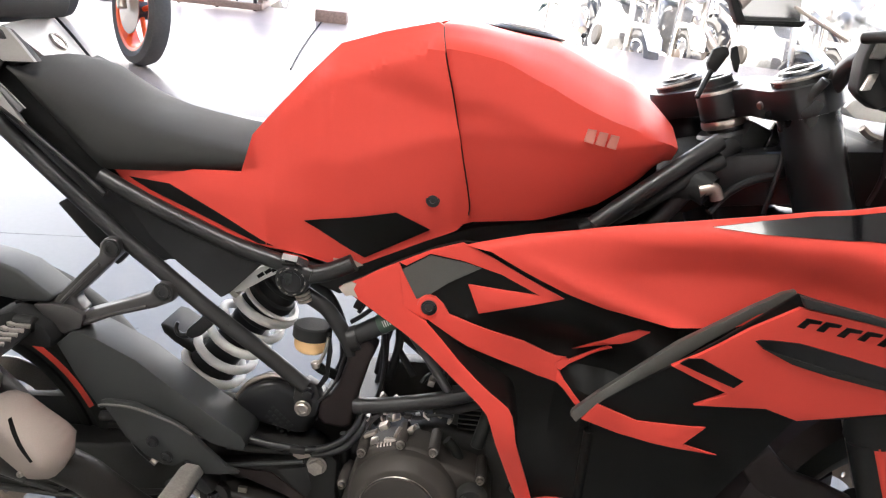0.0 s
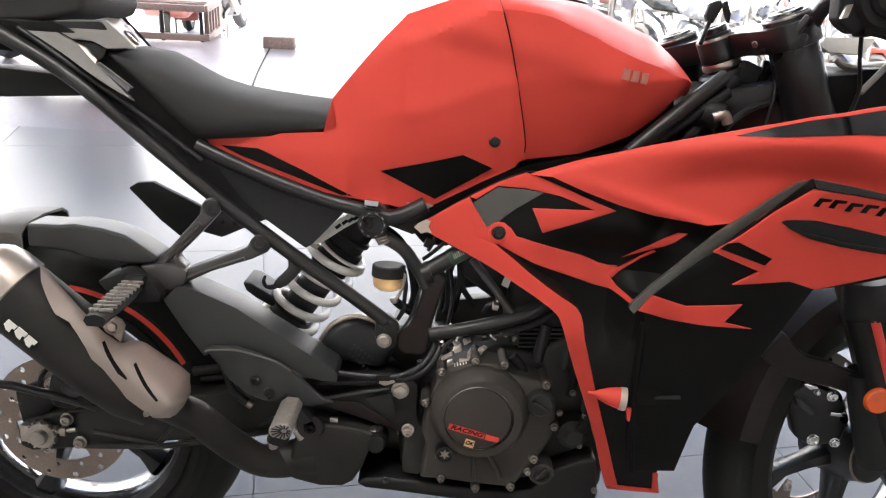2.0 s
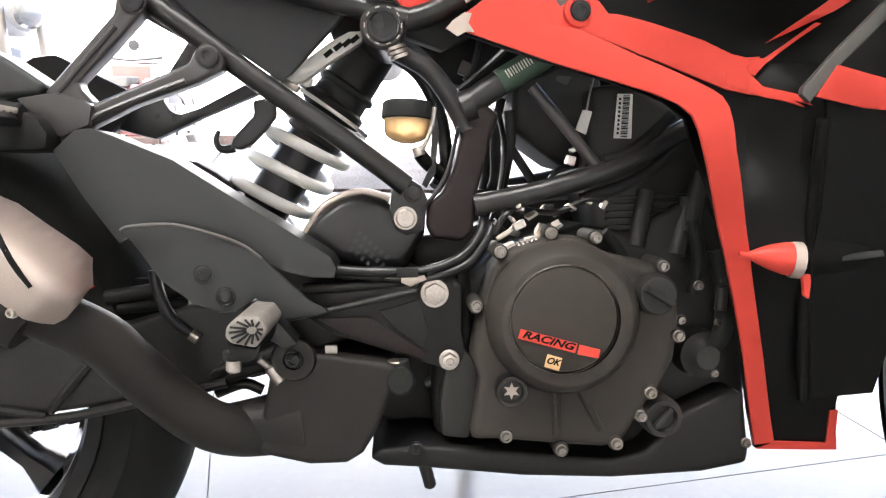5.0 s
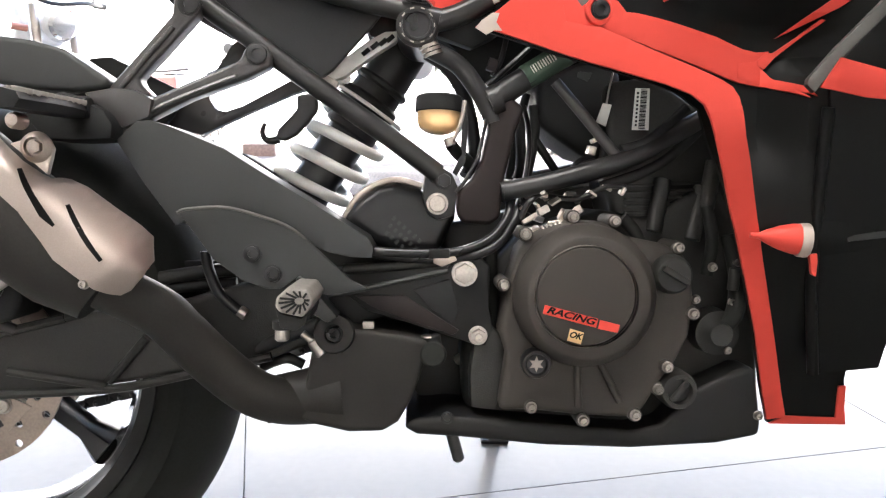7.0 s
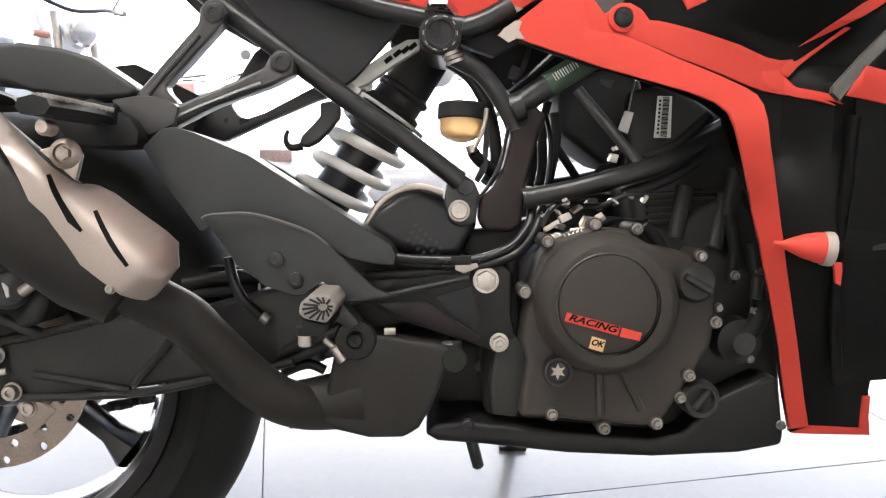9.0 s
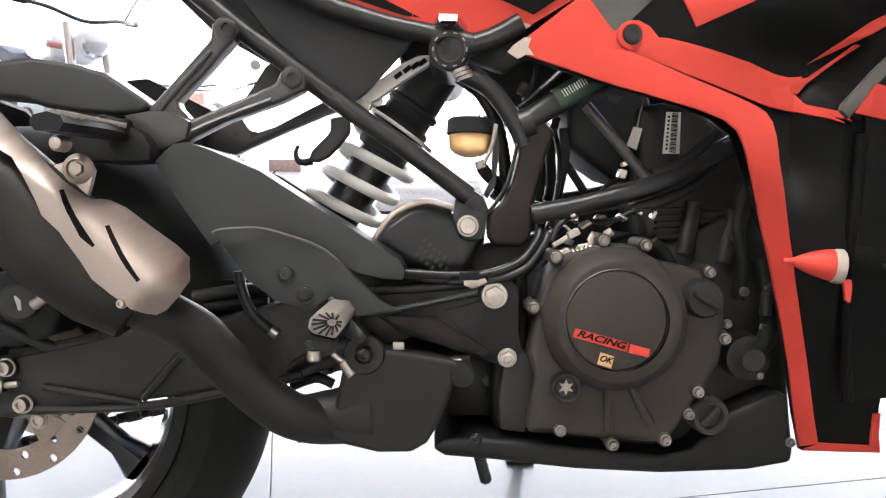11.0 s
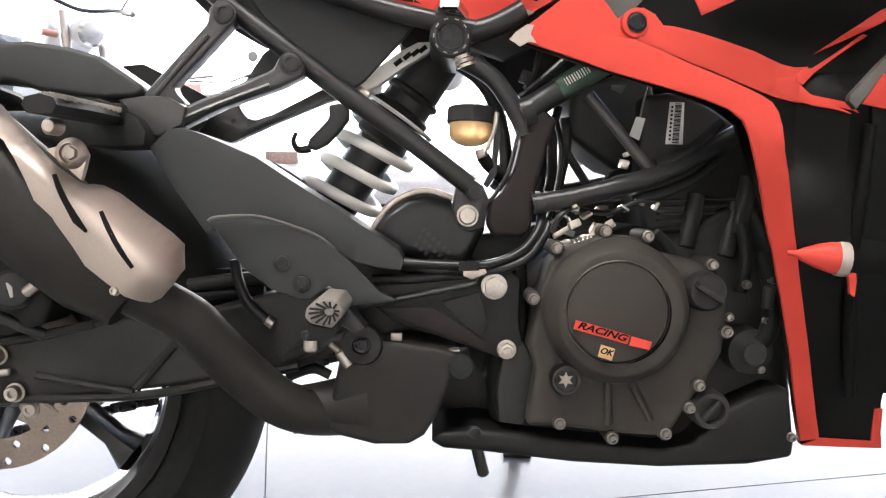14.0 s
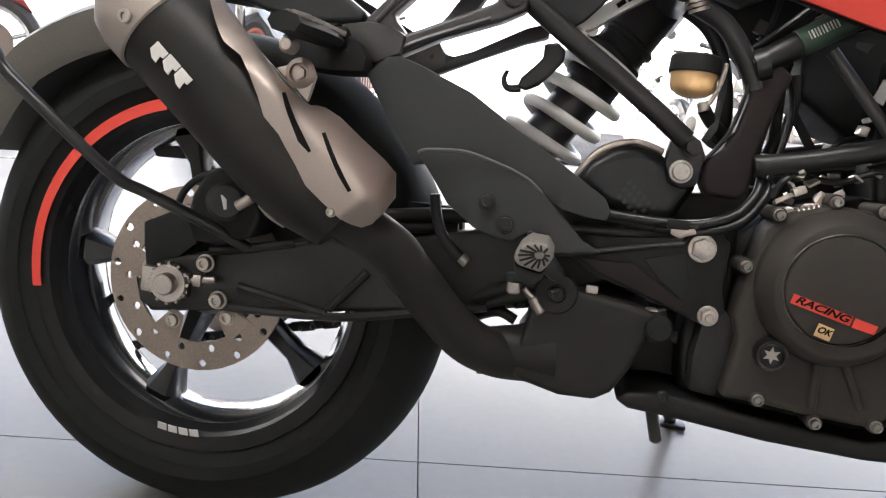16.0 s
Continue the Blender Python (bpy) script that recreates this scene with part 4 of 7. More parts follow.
part("head_cover", prism([(0.894, 0.810), (0.926, 0.836), (0.962, 0.867), (0.981, 0.898), (1.013, 0.909), (1.048, 0.859), (0.998, 0.825), (0.913, 0.796)], -0.055, 0.06, 0.004), MATTE, moto, "black cover below the tank nose")
part("gap_rubber", prism([(0.517, 0.702), (0.568, 0.698), (0.675, 0.756), (0.732, 0.780), (0.888, 0.819), (0.898, 0.809), (0.734, 0.761), (0.652, 0.718), (0.591, 0.676), (0.570, 0.666), (0.531, 0.679)], -0.105, -0.085, 0.002), MATTE, moto, "black strip between tank and fairing")

part("gap_backing", prism([(0.575, 0.690), (0.655, 0.760), (0.725, 0.800), (0.800, 0.822), (0.880, 0.850), (0.945, 0.885), (0.950, 0.800), (0.800, 0.750), (0.650, 0.690)], -0.074, -0.064, 0.002), DECAL, moto, "black backing between tank and fairing")

# ---- pillion peg bracket ----
hanger = thing("footrest_bracket", "black cast pillion footrest bracket", "")
hanger.parent = moto
part("arm", prism([(0.263, 0.687), (0.265, 0.702), (0.271, 0.710), (0.279, 0.712), (0.287, 0.709), (0.291, 0.700), (0.289, 0.688), (0.255, 0.650), (0.229, 0.623), (0.232, 0.616), (0.242, 0.606), (0.231, 0.596), (0.212, 0.596), (0.198, 0.613)], -0.142, -0.118, 0.006, 3), CASTARM, hanger)
part("arm", prism([(0.331, 0.643), (0.337, 0.656), (0.345, 0.661), (0.356, 0.659), (0.363, 0.649), (0.362, 0.637), (0.339, 0.625), (0.280, 0.603), (0.241, 0.583), (0.209, 0.563), (0.204, 0.578), (0.226, 0.592), (0.243, 0.604), (0.309, 0.633)], -0.143, -0.118, 0.006, 3), CASTARM, hanger)
part("base_plate", prism([(0.175, 0.607), (0.203, 0.612), (0.226, 0.611), (0.245, 0.602), (0.241, 0.583), (0.215, 0.571), (0.207, 0.577), (0.189, 0.594)], -0.150, -0.126, 0.004), CASTARM, hanger)
part("arm_rib", tube([(0.265, -0.143, 0.675), (0.234, -0.143, 0.640), (0.212, -0.143, 0.614)], 0.0028, 8), CASTARM, hanger)
part("arm_rib", tube([(0.328, -0.144, 0.626), (0.292, -0.144, 0.612), (0.246, -0.144, 0.592), (0.220, -0.144, 0.574)], 0.0028, 8), CASTARM, hanger)
for q in [(0.281, -0.142, 0.698), (0.349, -0.142, 0.649)]:
    bolt("bolt", q, 0.010, hanger, FRAME, 0.004)
part("arm", prism([(0.147, 0.611), (0.170, 0.634), (0.208, 0.648), (0.233, 0.645), (0.234, 0.632), (0.242, 0.619), (0.254, 0.617), (0.277, 0.625), (0.346, 0.662), (0.377, 0.672), (0.377, 0.651), (0.346, 0.641), (0.285, 0.614), (0.222, 0.584), (0.177, 0.595)], 0.11, 0.13, 0.005), CASTARM, hanger)
part("arm", prism([(0.223, 0.647), (0.242, 0.673), (0.263, 0.706), (0.285, 0.723), (0.300, 0.709), (0.277, 0.678), (0.254, 0.665), (0.234, 0.642)], 0.11, 0.13, 0.005), CASTARM, hanger)
part("footrest_mount", prism([(0.121, 0.588), (0.163, 0.606), (0.204, 0.588), (0.213, 0.574), (0.212, 0.559), (0.174, 0.557), (0.145, 0.558)], -0.172, -0.115, 0.006), MATTE, hanger)
part("mount_block", prism([(0.141, 0.603), (0.171, 0.609), (0.200, 0.596), (0.200, 0.580), (0.147, 0.582)], -0.136, -0.115, 0.003), MATTE, hanger)
bm = bmesh.new()
rows_ = []
for q in range(13):
    v = q / 12
    y, w = -0.172 - 0.136 * v, 0.0125 + 0.006 * math.sin(math.pi * min(v * 1.15, 1) * 0.9)
    z = 0.592 - 0.004 * v
    rows_.append([bm.verts.new((0.178 + a * w, y, z + b)) for a, b in ((-1, -0.006), (-0.8, 0.0), (0.0, 0.003), (0.8, 0.0), (1, -0.006), (0.7, -0.013), (-0.7, -0.013))])
for P_, Q_ in zip(rows_, rows_[1:]):
    for k in range(7):
        bm.faces.new((P_[k], P_[(k + 1) % 7], Q_[(k + 1) % 7], Q_[k]))
bm.faces.new(rows_[0])
bm.faces.new(rows_[-1])
peg = part("pillion_footrest", edge_bevel(bm, 0.0015, 2, 60), MATTE, hanger, "black rubber pillion footrest with chevron ridges")
# ridges take the pale rubber colour in place of the glints on them
for k in range(9):
    for s in (-1, 1):
        part("ridge", box((0.178 + s * 0.0075, -0.186 - 0.0130 * k, 0.5938 - 0.0004 * k), (0.017, 0.0055, 0.005), (0, s * 8, s * 32), 0.001), GRIP, peg)
part("peg_pivot", rod((0.165, -0.170, 0.590), (0.192, -0.170, 0.590), 0.011, 20, 0.002), MATTE, hanger)
part("peg_nut", lathe([(0, -0.010), (0.005, -0.010), (0.0075, -0.006), (0.0075, 0.006), (0, 0.006)], (0.167, -0.262, 0.568), 24), ALU, hanger, "bare metal footrest pin")
hook_ = part("helmet_hook", prism([(0.381, 0.614), (0.396, 0.617), (0.404, 0.610), (0.404, 0.598), (0.393, 0.584), (0.381, 0.571), (0.368, 0.564), (0.358, 0.567), (0.361, 0.577), (0.377, 0.594), (0.382, 0.600)], -0.096, -0.082, 0.004, 3), FRAME, moto, "black hook below the seat")
part("hook_tip", tube([(0.362, -0.089, 0.567), (0.353, -0.089, 0.565), (0.346, -0.089, 0.567), (0.343, -0.089, 0.575), (0.346, -0.089, 0.584)], (0.005, 0.0022), 10), FRAME, hook_)

# ---- rear mudguard and swingarm ----
bm = bmesh.new()
rows_ = []
for k in range(21):
    a = radians(96 + 64 * k / 20)
    grow = float(np.interp(k, [0, 12, 20], [0.334, 0.362, 0.352]))
    rows_.append([bm.verts.new((r * math.cos(a), y, 0.304 + r * math.sin(a))) for r, y in ((grow - 0.050, -0.086), (grow - 0.010, -0.078), (grow, -0.062), (grow + 0.004, 0.0), (grow, 0.062), (grow - 0.010, 0.078), (grow - 0.062, 0.086), (grow - 0.062, 0.082), (grow - 0.012, 0.074), (grow - 0.004, 0.058), (grow, 0.0), (grow - 0.004, -0.058), (grow - 0.012, -0.074), (grow - 0.062, -0.082))])
for A, B in zip(rows_, rows_[1:]):
    for i in range(14):
        bm.faces.new((A[i], A[(i + 1) % 14], B[(i + 1) % 14], B[i]))
bm.faces.new(rows_[0])
bm.faces.new(rows_[-1])
part("tyre_hugger", bm, LITGREY, moto, "hugger over the rear tyre, its lit grey-brown put into the colour")
part("hugger_side", prism([(0.014, 0.661), (0.060, 0.661), (0.082, 0.664), (0.124, 0.659), (0.155, 0.651), (0.178, 0.636), (0.202, 0.620), (0.196, 0.611), (0.163, 0.608), (0.129, 0.610), (0.094, 0.614), (0.071, 0.622), (0.014, 0.627)], -0.147, -0.09, 0.014, 3), PLAST, moto, "charcoal hugger over the rear wheel")
part("splash_plate", prism([(0.067, 0.670), (0.084, 0.681), (0.110, 0.684), (0.161, 0.660), (0.206, 0.638), (0.190, 0.608), (0.165, 0.579), (0.122, 0.614)], 0.09, 0.105, 0.004), MATTE, moto)


def hug_y(x, z):
    return -0.158 + 0.05 * max(0, z - 0.50) + 0.06 * max(0, x - 0.42)


part("chain_guard", shell([(0.210, 0.559), (0.229, 0.578), (0.243, 0.580), (0.263, 0.574), (0.318, 0.552), (0.358, 0.527), (0.410, 0.496), (0.463, 0.463), (0.469, 0.452), (0.467, 0.442), (0.446, 0.443), (0.422, 0.448), (0.399, 0.460), (0.378, 0.474), (0.318, 0.491), (0.295, 0.487), (0.269, 0.474), (0.237, 0.517)], hug_y, 0.06, 0.03, 0.020), PLAST, moto, "charcoal plastic guard ahead of the rear wheel")
q = (0.329, -0.005, 0.537)
part("guard_tab", lathe([(0, -0.003), (0.030, -0.003), (0.034, 0), (0.030, 0.003), (0, 0.003)], q, 32, None, (0.5, 0, 0.87)), MATTE, moto, "round black tab on the guard")
heel = part("heel_guard", shell([(0.271, 0.488), (0.281, 0.492), (0.320, 0.494), (0.354, 0.486), (0.382, 0.476), (0.403, 0.461), (0.446, 0.420), (0.465, 0.411), (0.435, 0.406), (0.414, 0.405), (0.396, 0.425), (0.377, 0.412), (0.363, 0.411), (0.337, 0.420), (0.308, 0.440), (0.289, 0.466)], lambda x, z: -0.172 + 0.10 * abs(x - 0.38), 0.008, 0.03, 0.002), PLAST, moto, "charcoal heel guard plate")
part("guard_lip", tube([(0.275, -0.172, 0.487), (0.285, -0.173, 0.491), (0.322, -0.174, 0.493), (0.356, -0.173, 0.485), (0.383, -0.171, 0.475), (0.401, -0.168, 0.462)], 0.0017, 8), GREYPL, heel)
for q in [(0.349, -0.174, 0.447), (0.369, -0.174, 0.427)]:
    bolt("bolt", q, 0.0075, heel, BLACK, 0.004)
bolt("bolt", (0.458, -0.150, 0.449), 0.006, moto, BLACK, 0.004)
arm = part("swingarm", prism([(-0.048, 0.306), (-0.037, 0.324), (0.005, 0.339), (0.079, 0.357), (0.148, 0.376), (0.248, 0.386), (0.339, 0.413), (0.428, 0.425), (0.543, 0.436), (0.563, 0.427), (0.564, 0.405), (0.494, 0.381), (0.426, 0.354), (0.350, 0.325), (0.192, 0.301), (0.058, 0.282), (-0.028, 0.271), (-0.046, 0.279)], -0.115, -0.06, 0.007, 3), CASE, moto, "black cast swingarm with ribs")
bm = prism([(-0.153, 0.264), (-0.089, 0.304), (0.086, 0.350), (0.320, 0.395), (0.571, 0.422), (0.596, 0.385), (0.427, 0.322), (0.140, 0.258), (-0.129, 0.221)], 0.06, 0.11, 0.006)
part("swingarm", bm, CASE, moto)
for q in ([(0.223, -0.117, 0.351), (0.183, -0.117, 0.303)], [(0.076, -0.117, 0.314), (0.180, -0.117, 0.298)], [(0.057, -0.117, 0.288), (0.186, -0.117, 0.295), (0.278, -0.117, 0.313), (0.357, -0.117, 0.331)], [(0.040, -0.117, 0.350), (0.089, -0.117, 0.360), (0.138, -0.117, 0.372)]):
    part("rib", tube(q, 0.005, 8, len(q) > 2), CASE, arm)
part("arm_edge", tube([(0.058, -0.116, 0.352), (0.152, -0.116, 0.376)], 0.0045, 8), PLAST, arm)
ax = (-0.004, -0.125, 0.309)
part("axle_block", box((ax[0] - 0.004, -0.122, ax[2]), (0.058, 0.012, 0.030), (0, 2, 0), 0.004), STEEL, moto, "zinc chain adjuster block")
bm = lathe([(0, -0.010), (0.011, -0.010), (0.0125, -0.008), (0.0125, 0), (0.021, 0), (0.0225, 0.002), (0.0225, 0.010), (0, 0.010)], (ax[0] + 0.002, -0.132, ax[2]), 24)
nut = part("axle_nut", bm, STEEL, moto, "zinc rear axle nut with ring")
for k in range(12):
    a = 2 * math.pi * k / 12
    part("notch", box((ax[0] + 0.002 + 0.0225 * math.cos(a), -0.127, ax[2] + 0.0225 * math.sin(a)), (0.005, 0.009, 0.004), (0, -math.degrees(a), 0), 0.001), STEEL, nut)
part("adjuster_screw", rod((0.016, -0.122, 0.313), (0.051, -0.122, 0.319), 0.004), STEEL, arm)
part("adjuster_nut", box((0.031, -0.122, 0.316), (0.010, 0.014, 0.014), bev=0.002), STEEL, arm)
for q in [(0.037, -0.120, 0.336), (0.055, -0.120, 0.296)]:
    bolt("spool_bolt", q, 0.0085, arm, STEEL, 0.010)
# rear caliper
cal = part("rear_caliper", prism([(0.022, 0.412), (0.034, 0.435), (0.053, 0.446), (0.076, 0.435), (0.095, 0.416), (0.102, 0.396), (0.092, 0.373), (0.053, 0.360), (0.026, 0.361), (0.016, 0.381)], -0.135, -0.07, 0.006, 3), MATTE, moto, "black rear brake caliper")
part("caliper_piston", rod((0.068, -0.150, 0.411), (0.055, -0.120, 0.407), 0.021, 28, 0.004), BLACK, cal)
part("caliper_mark", prism([(0.054, 0.416), (0.064, 0.418), (0.069, 0.413), (0.070, 0.403), (0.061, 0.400), (0.055, 0.404)], -0.1515, -0.1495, 0.0006), WHITE, cal, "small white square mark")
part("caliper_mark", prism([(0.060, 0.412), (0.065, 0.410), (0.065, 0.405), (0.061, 0.406)], -0.1522, -0.151, 0.0002), DECAL, cal)
part("caliper_bracket", prism([(-0.051, 0.371), (-0.015, 0.388), (0.013, 0.387), (0.017, 0.354), (-0.018, 0.323), (-0.044, 0.315), (-0.049, 0.346)], -0.105, -0.085, 0.004), MATTE, moto)
bolt("bolt", (0.012, -0.112, 0.391), 0.009, cal, STEEL, 0.008)
part("bleed_screw", rod((0.079, -0.145, 0.407), (0.096, -0.145, 0.419), 0.006), STEEL, cal)
part("brake_hose", tube([(-0.003, -0.120, 0.387), (0.005, -0.125, 0.410), (0.019, -0.125, 0.427), (0.038, -0.125, 0.437), (0.052, -0.120, 0.441), (0.068, -0.110, 0.433), (0.093, -0.100, 0.410), (0.125, -0.090, 0.387)], 0.0042, 10), BLACK, moto, "black rear brake hose")
part("banjo", tube([(0.099, -0.130, 0.411), (0.112, -0.130, 0.400), (0.129, -0.130, 0.392)], 0.004, 8), STEEL, cal)
part("sensor_bracket", prism([(-0.106, 0.452), (-0.099, 0.456), (-0.052, 0.460), (-0.035, 0.445), (-0.016, 0.434), (-0.028, 0.429), (-0.052, 0.443), (-0.100, 0.441)], 0.0, 0.02, 0.003), MATTE, moto)
part("guard_rail", tube([(-0.180, -0.200, 0.557), (-0.166, -0.205, 0.537), (-0.155, -0.205, 0.521), (-0.106, -0.200, 0.481), (-0.045, -0.180, 0.427), (-0.014, -0.165, 0.411), (0.035, -0.145, 0.388), (0.086, -0.120, 0.359)], 0.0066, 14), FRAME, moto, "black tubular guard rail beside the wheel")
# chain
chain = thing("drive_chain", "steel drive chain", "")
chain.parent = moto
lk = bmesh.new()
q0, q1 = Vector((0.090, 0.055, 0.232)), Vector((0.192, 0.055, 0.2585))
for run in range(2):
    o = Vector((0, 0, 0.072)) * run
    for k in range(74):
        p = q0 + (q1 - q0) * (k * 0.1535 - 2.6) + o
        box((p.x, 0.055 + (0.004 if k % 2 else -0.004), p.z), (0.0205, 0.003, 0.0135), (0, -14, 0), 0.0060, lk, 2)
        box((p.x + 0.007, 0.055, p.z), (0.007, 0.014, 0.007), (0, -14, 0), 0.002, lk, 1)
tagged(part("chain", lk, FRAME, chain), kind="stuff")
part("rear_sprocket", lathe([(0.06, 0), (0.098, 0), (0.1, 0.002), (0.1, 0.004), (0.098, 0.006), (0.06, 0.006)], (0, 0.052, 0.306), 60), STEEL, chain)

part("splash_flap", prism([(0.298, 0.555), (0.312, 0.553), (0.333, 0.541), (0.354, 0.527), (0.348, 0.514), (0.320, 0.529), (0.304, 0.541)], -0.045, 0.030, 0.005, 3), MATTE, moto, "black splash flap behind the spring")
part("inner_hugger", prism([(-0.035, 0.393), (0.221, 0.429), (0.312, 0.430), (0.319, 0.370), (0.220, 0.363), (0.069, 0.341), (-0.036, 0.333)], -0.058, -0.04, 0.004), MATTE, moto, "black inner wheel guard")

# ---- exhaust ----
ca, cb = [(-0.002, -0.205, 0.588), (0.194, -0.200, 0.418)]
ca, cb = Vector(ca), Vector(cb)
up_ = Vector((0.006, -0.006, 0.007))
ca, cb = ca + up_, cb + up_
L = (cb - ca).length
silencer = part("silencer", lathe([(0, 0), (0.045, 0.0), (0.050, 0.006), (0.052, 0.03), (0.052, L * 0.72), (0.047, L * 0.92), (0.033, L * 1.08), (0, L * 1.08)], ca, 48, None, (cb - ca).normalized()), PIPE, moto, "matte black silencer canister")
part("end_cap", lathe([(0.026, -0.020), (0.041, -0.030), (0.050, -0.018), (0.0543, 0.0), (0.0548, 0.026), (0.0530, 0.028), (0.026, 0.01)], ca, 48, None, (cb - ca).normalized()), ALU, silencer, "brushed metal end cap")
bolt("bolt", (0.011, -0.262, 0.579), 0.007, silencer, STEEL, 0.006)
ax_d = (cb - ca).normalized()


FOLD = [(0.236, 0.430), (0.262, 0.458)]


def can_y(x, z):
    """Near surface of the shield: flat along the canister, rolled in at its upper edge, folded back at its lower end."""
    p = 0.655 * (x + 0.002) + 0.755 * (z - 0.588)
    (xa, za), (xb, zb_) = FOLD
    fold = ((x - xa) * (zb_ - za) - (z - za) * (xb - xa)) / math.hypot(xb - xa, zb_ - za)
    return -0.254 + 0.12 * max(0, 0.03 - p) + 0.055 * ease(0.050, 0.088, p) + 0.9 * max(0, fold)


shield = part("heat_shield", shell([(0.076, 0.606), (0.101, 0.567), (0.118, 0.556), (0.128, 0.541), (0.138, 0.521), (0.147, 0.5), (0.155, 0.476), (0.162, 0.465), (0.184, 0.451), (0.207, 0.433), (0.225, 0.42), (0.235, 0.415), (0.243, 0.413), (0.251, 0.417), (0.262, 0.43), (0.267, 0.443), (0.262, 0.465), (0.25, 0.476), (0.226, 0.494), (0.203, 0.512), (0.19, 0.519), (0.184, 0.52), (0.18, 0.519), (0.173, 0.523), (0.157, 0.535), (0.144, 0.547), (0.115, 0.576), (0.088, 0.603), (0.078, 0.614), (0.068, 0.623)], can_y, 0.0025, 0.008, 0), SHIELD, moto, "brushed aluminium heat shield with two slots", 50)
for s in ([(0.158, 0.527), (0.16, 0.528), (0.193, 0.478), (0.191, 0.476), (0.18, 0.485)], [(0.198, 0.495), (0.2, 0.496), (0.234, 0.447), (0.231, 0.445), (0.221, 0.458)]):
    part("slot", shell(s, can_y, 0.001, 0.012, 0, -0.0008), DECAL, shield, "dark slot")
bolt("bolt", (0.216, -0.250, 0.425), 0.004, silencer, STEEL, 0.006)
for k in range(3):
    p = [(0.045, -0.262, 0.549), (0.058, -0.264, 0.539), (0.070, -0.264, 0.528)][k]
    part("maker_mark", shell([(p[0] + a, p[2] + b) for a, b in ((-0.009, 0.004), (-0.002, 0.011), (0.009, 0.001), (0.004, -0.004), (0.001, -0.002), (-0.003, -0.008), (-0.007, -0.004))], lambda x, z: -0.2625, 0.001, 0.05, 0, -0.001), WHITE, silencer, "plain white mark")
tab = part("hanger_tab", prism([(0.145, 0.550), (0.158, 0.554), (0.169, 0.558), (0.180, 0.555), (0.184, 0.546), (0.181, 0.533), (0.178, 0.522), (0.163, 0.535)], -0.234, -0.227, 0.002), ALU, moto, "aluminium silencer hanger tab")
bolt("bolt", (0.170, -0.235, 0.547), 0.0065, tab, ALU, 0.006, "hex")
part("tab_collar", lathe([(0.009, -0.006), (0.0135, -0.003), (0.0145, 0), (0.009, 0)], (0.169, -0.233, 0.547), 28), ALU, tab)
part("exhaust_pipe", tube([tuple(ca + ax_d * (L * 0.98))] + [(0.258, -0.190, 0.393), (0.281, -0.180, 0.368), (0.311, -0.165, 0.332), (0.343, -0.150, 0.301), (0.373, -0.135, 0.287), (0.407, -0.120, 0.283)], 0.0245, 24), PIPE, moto, "matte black exhaust pipe")
box_ = part("exhaust_chamber", prism([(0.386, 0.275), (0.404, 0.266), (0.443, 0.257), (0.479, 0.258), (0.495, 0.268), (0.509, 0.292), (0.523, 0.332), (0.529, 0.355), (0.505, 0.360), (0.445, 0.368), (0.428, 0.375), (0.415, 0.371), (0.407, 0.360), (0.402, 0.331), (0.396, 0.300), (0.389, 0.287)], -0.15, 0.06, 0.016, 4), PIPE, moto, "matte black exhaust chamber below the engine")
part("collar_cone", lathe([(0.015, -0.030), (0.0248, -0.030), (0.0262, -0.010), (0.0285, 0.012), (0.033, 0.034), (0.036, 0.050), (0.015, 0.050)], (0.383, -0.125, 0.289), 40, None, (1, 0.12, 0.10)), PIPE, box_)
part("chamber_ear", lathe([(0.010, -0.006), (0.020, -0.006), (0.022, 0), (0.020, 0.006), (0.010, 0.006)], (0.428, -0.150, 0.363), 28), PIPE, box_)
bolt("bolt", (0.428, -0.152, 0.363), 0.0075, box_, BLACK, 0.008)
part("mount_rubber", rod((0.531, -0.165, 0.344), (0.534, -0.100, 0.330), 0.0135, 24, 0.002), RUBBER, box_)
part("mount_pin", rod((0.529, -0.140, 0.359), (0.531, -0.140, 0.347), 0.010, 20), MATTE, box_)
part("pin_cap", rod((0.528, -0.140, 0.359), (0.528, -0.140, 0.357), 0.010, 20), STEEL, box_)

# ---- engine ----
engine = thing("engine", "dark single-cylinder engine with bronze clutch cover", "")
engine.parent = moto
part("crankcase", prism([(0.563, 0.328), (0.568, 0.379), (0.593, 0.431), (0.624, 0.463), (0.718, 0.493), (0.769, 0.484), (0.844, 0.529), (0.875, 0.473), (0.896, 0.383), (0.902, 0.299), (0.900, 0.247), (0.777, 0.245), (0.583, 0.250), (0.567, 0.276)], -0.10, 0.11, 0.012, 3), CASE, engine)
part("gearbox", prism([(0.543, 0.476), (0.582, 0.480), (0.632, 0.494), (0.640, 0.428), (0.601, 0.394), (0.557, 0.413), (0.538, 0.453)], -0.06, 0.10, 0.010, 3), CASE, engine)
part("gearbox", prism([(0.491, 0.344), (0.532, 0.351), (0.586, 0.341), (0.598, 0.241), (0.533, 0.241), (0.513, 0.276), (0.489, 0.282)], -0.05, 0.10, 0.010, 3), CASE, engine)
part("cylinder", prism([(0.724, 0.635), (0.773, 0.642), (0.839, 0.602), (0.860, 0.549), (0.865, 0.510), (0.843, 0.485), (0.773, 0.471), (0.734, 0.480), (0.723, 0.528)], -0.085, 0.085, 0.010, 3), CASE, engine)
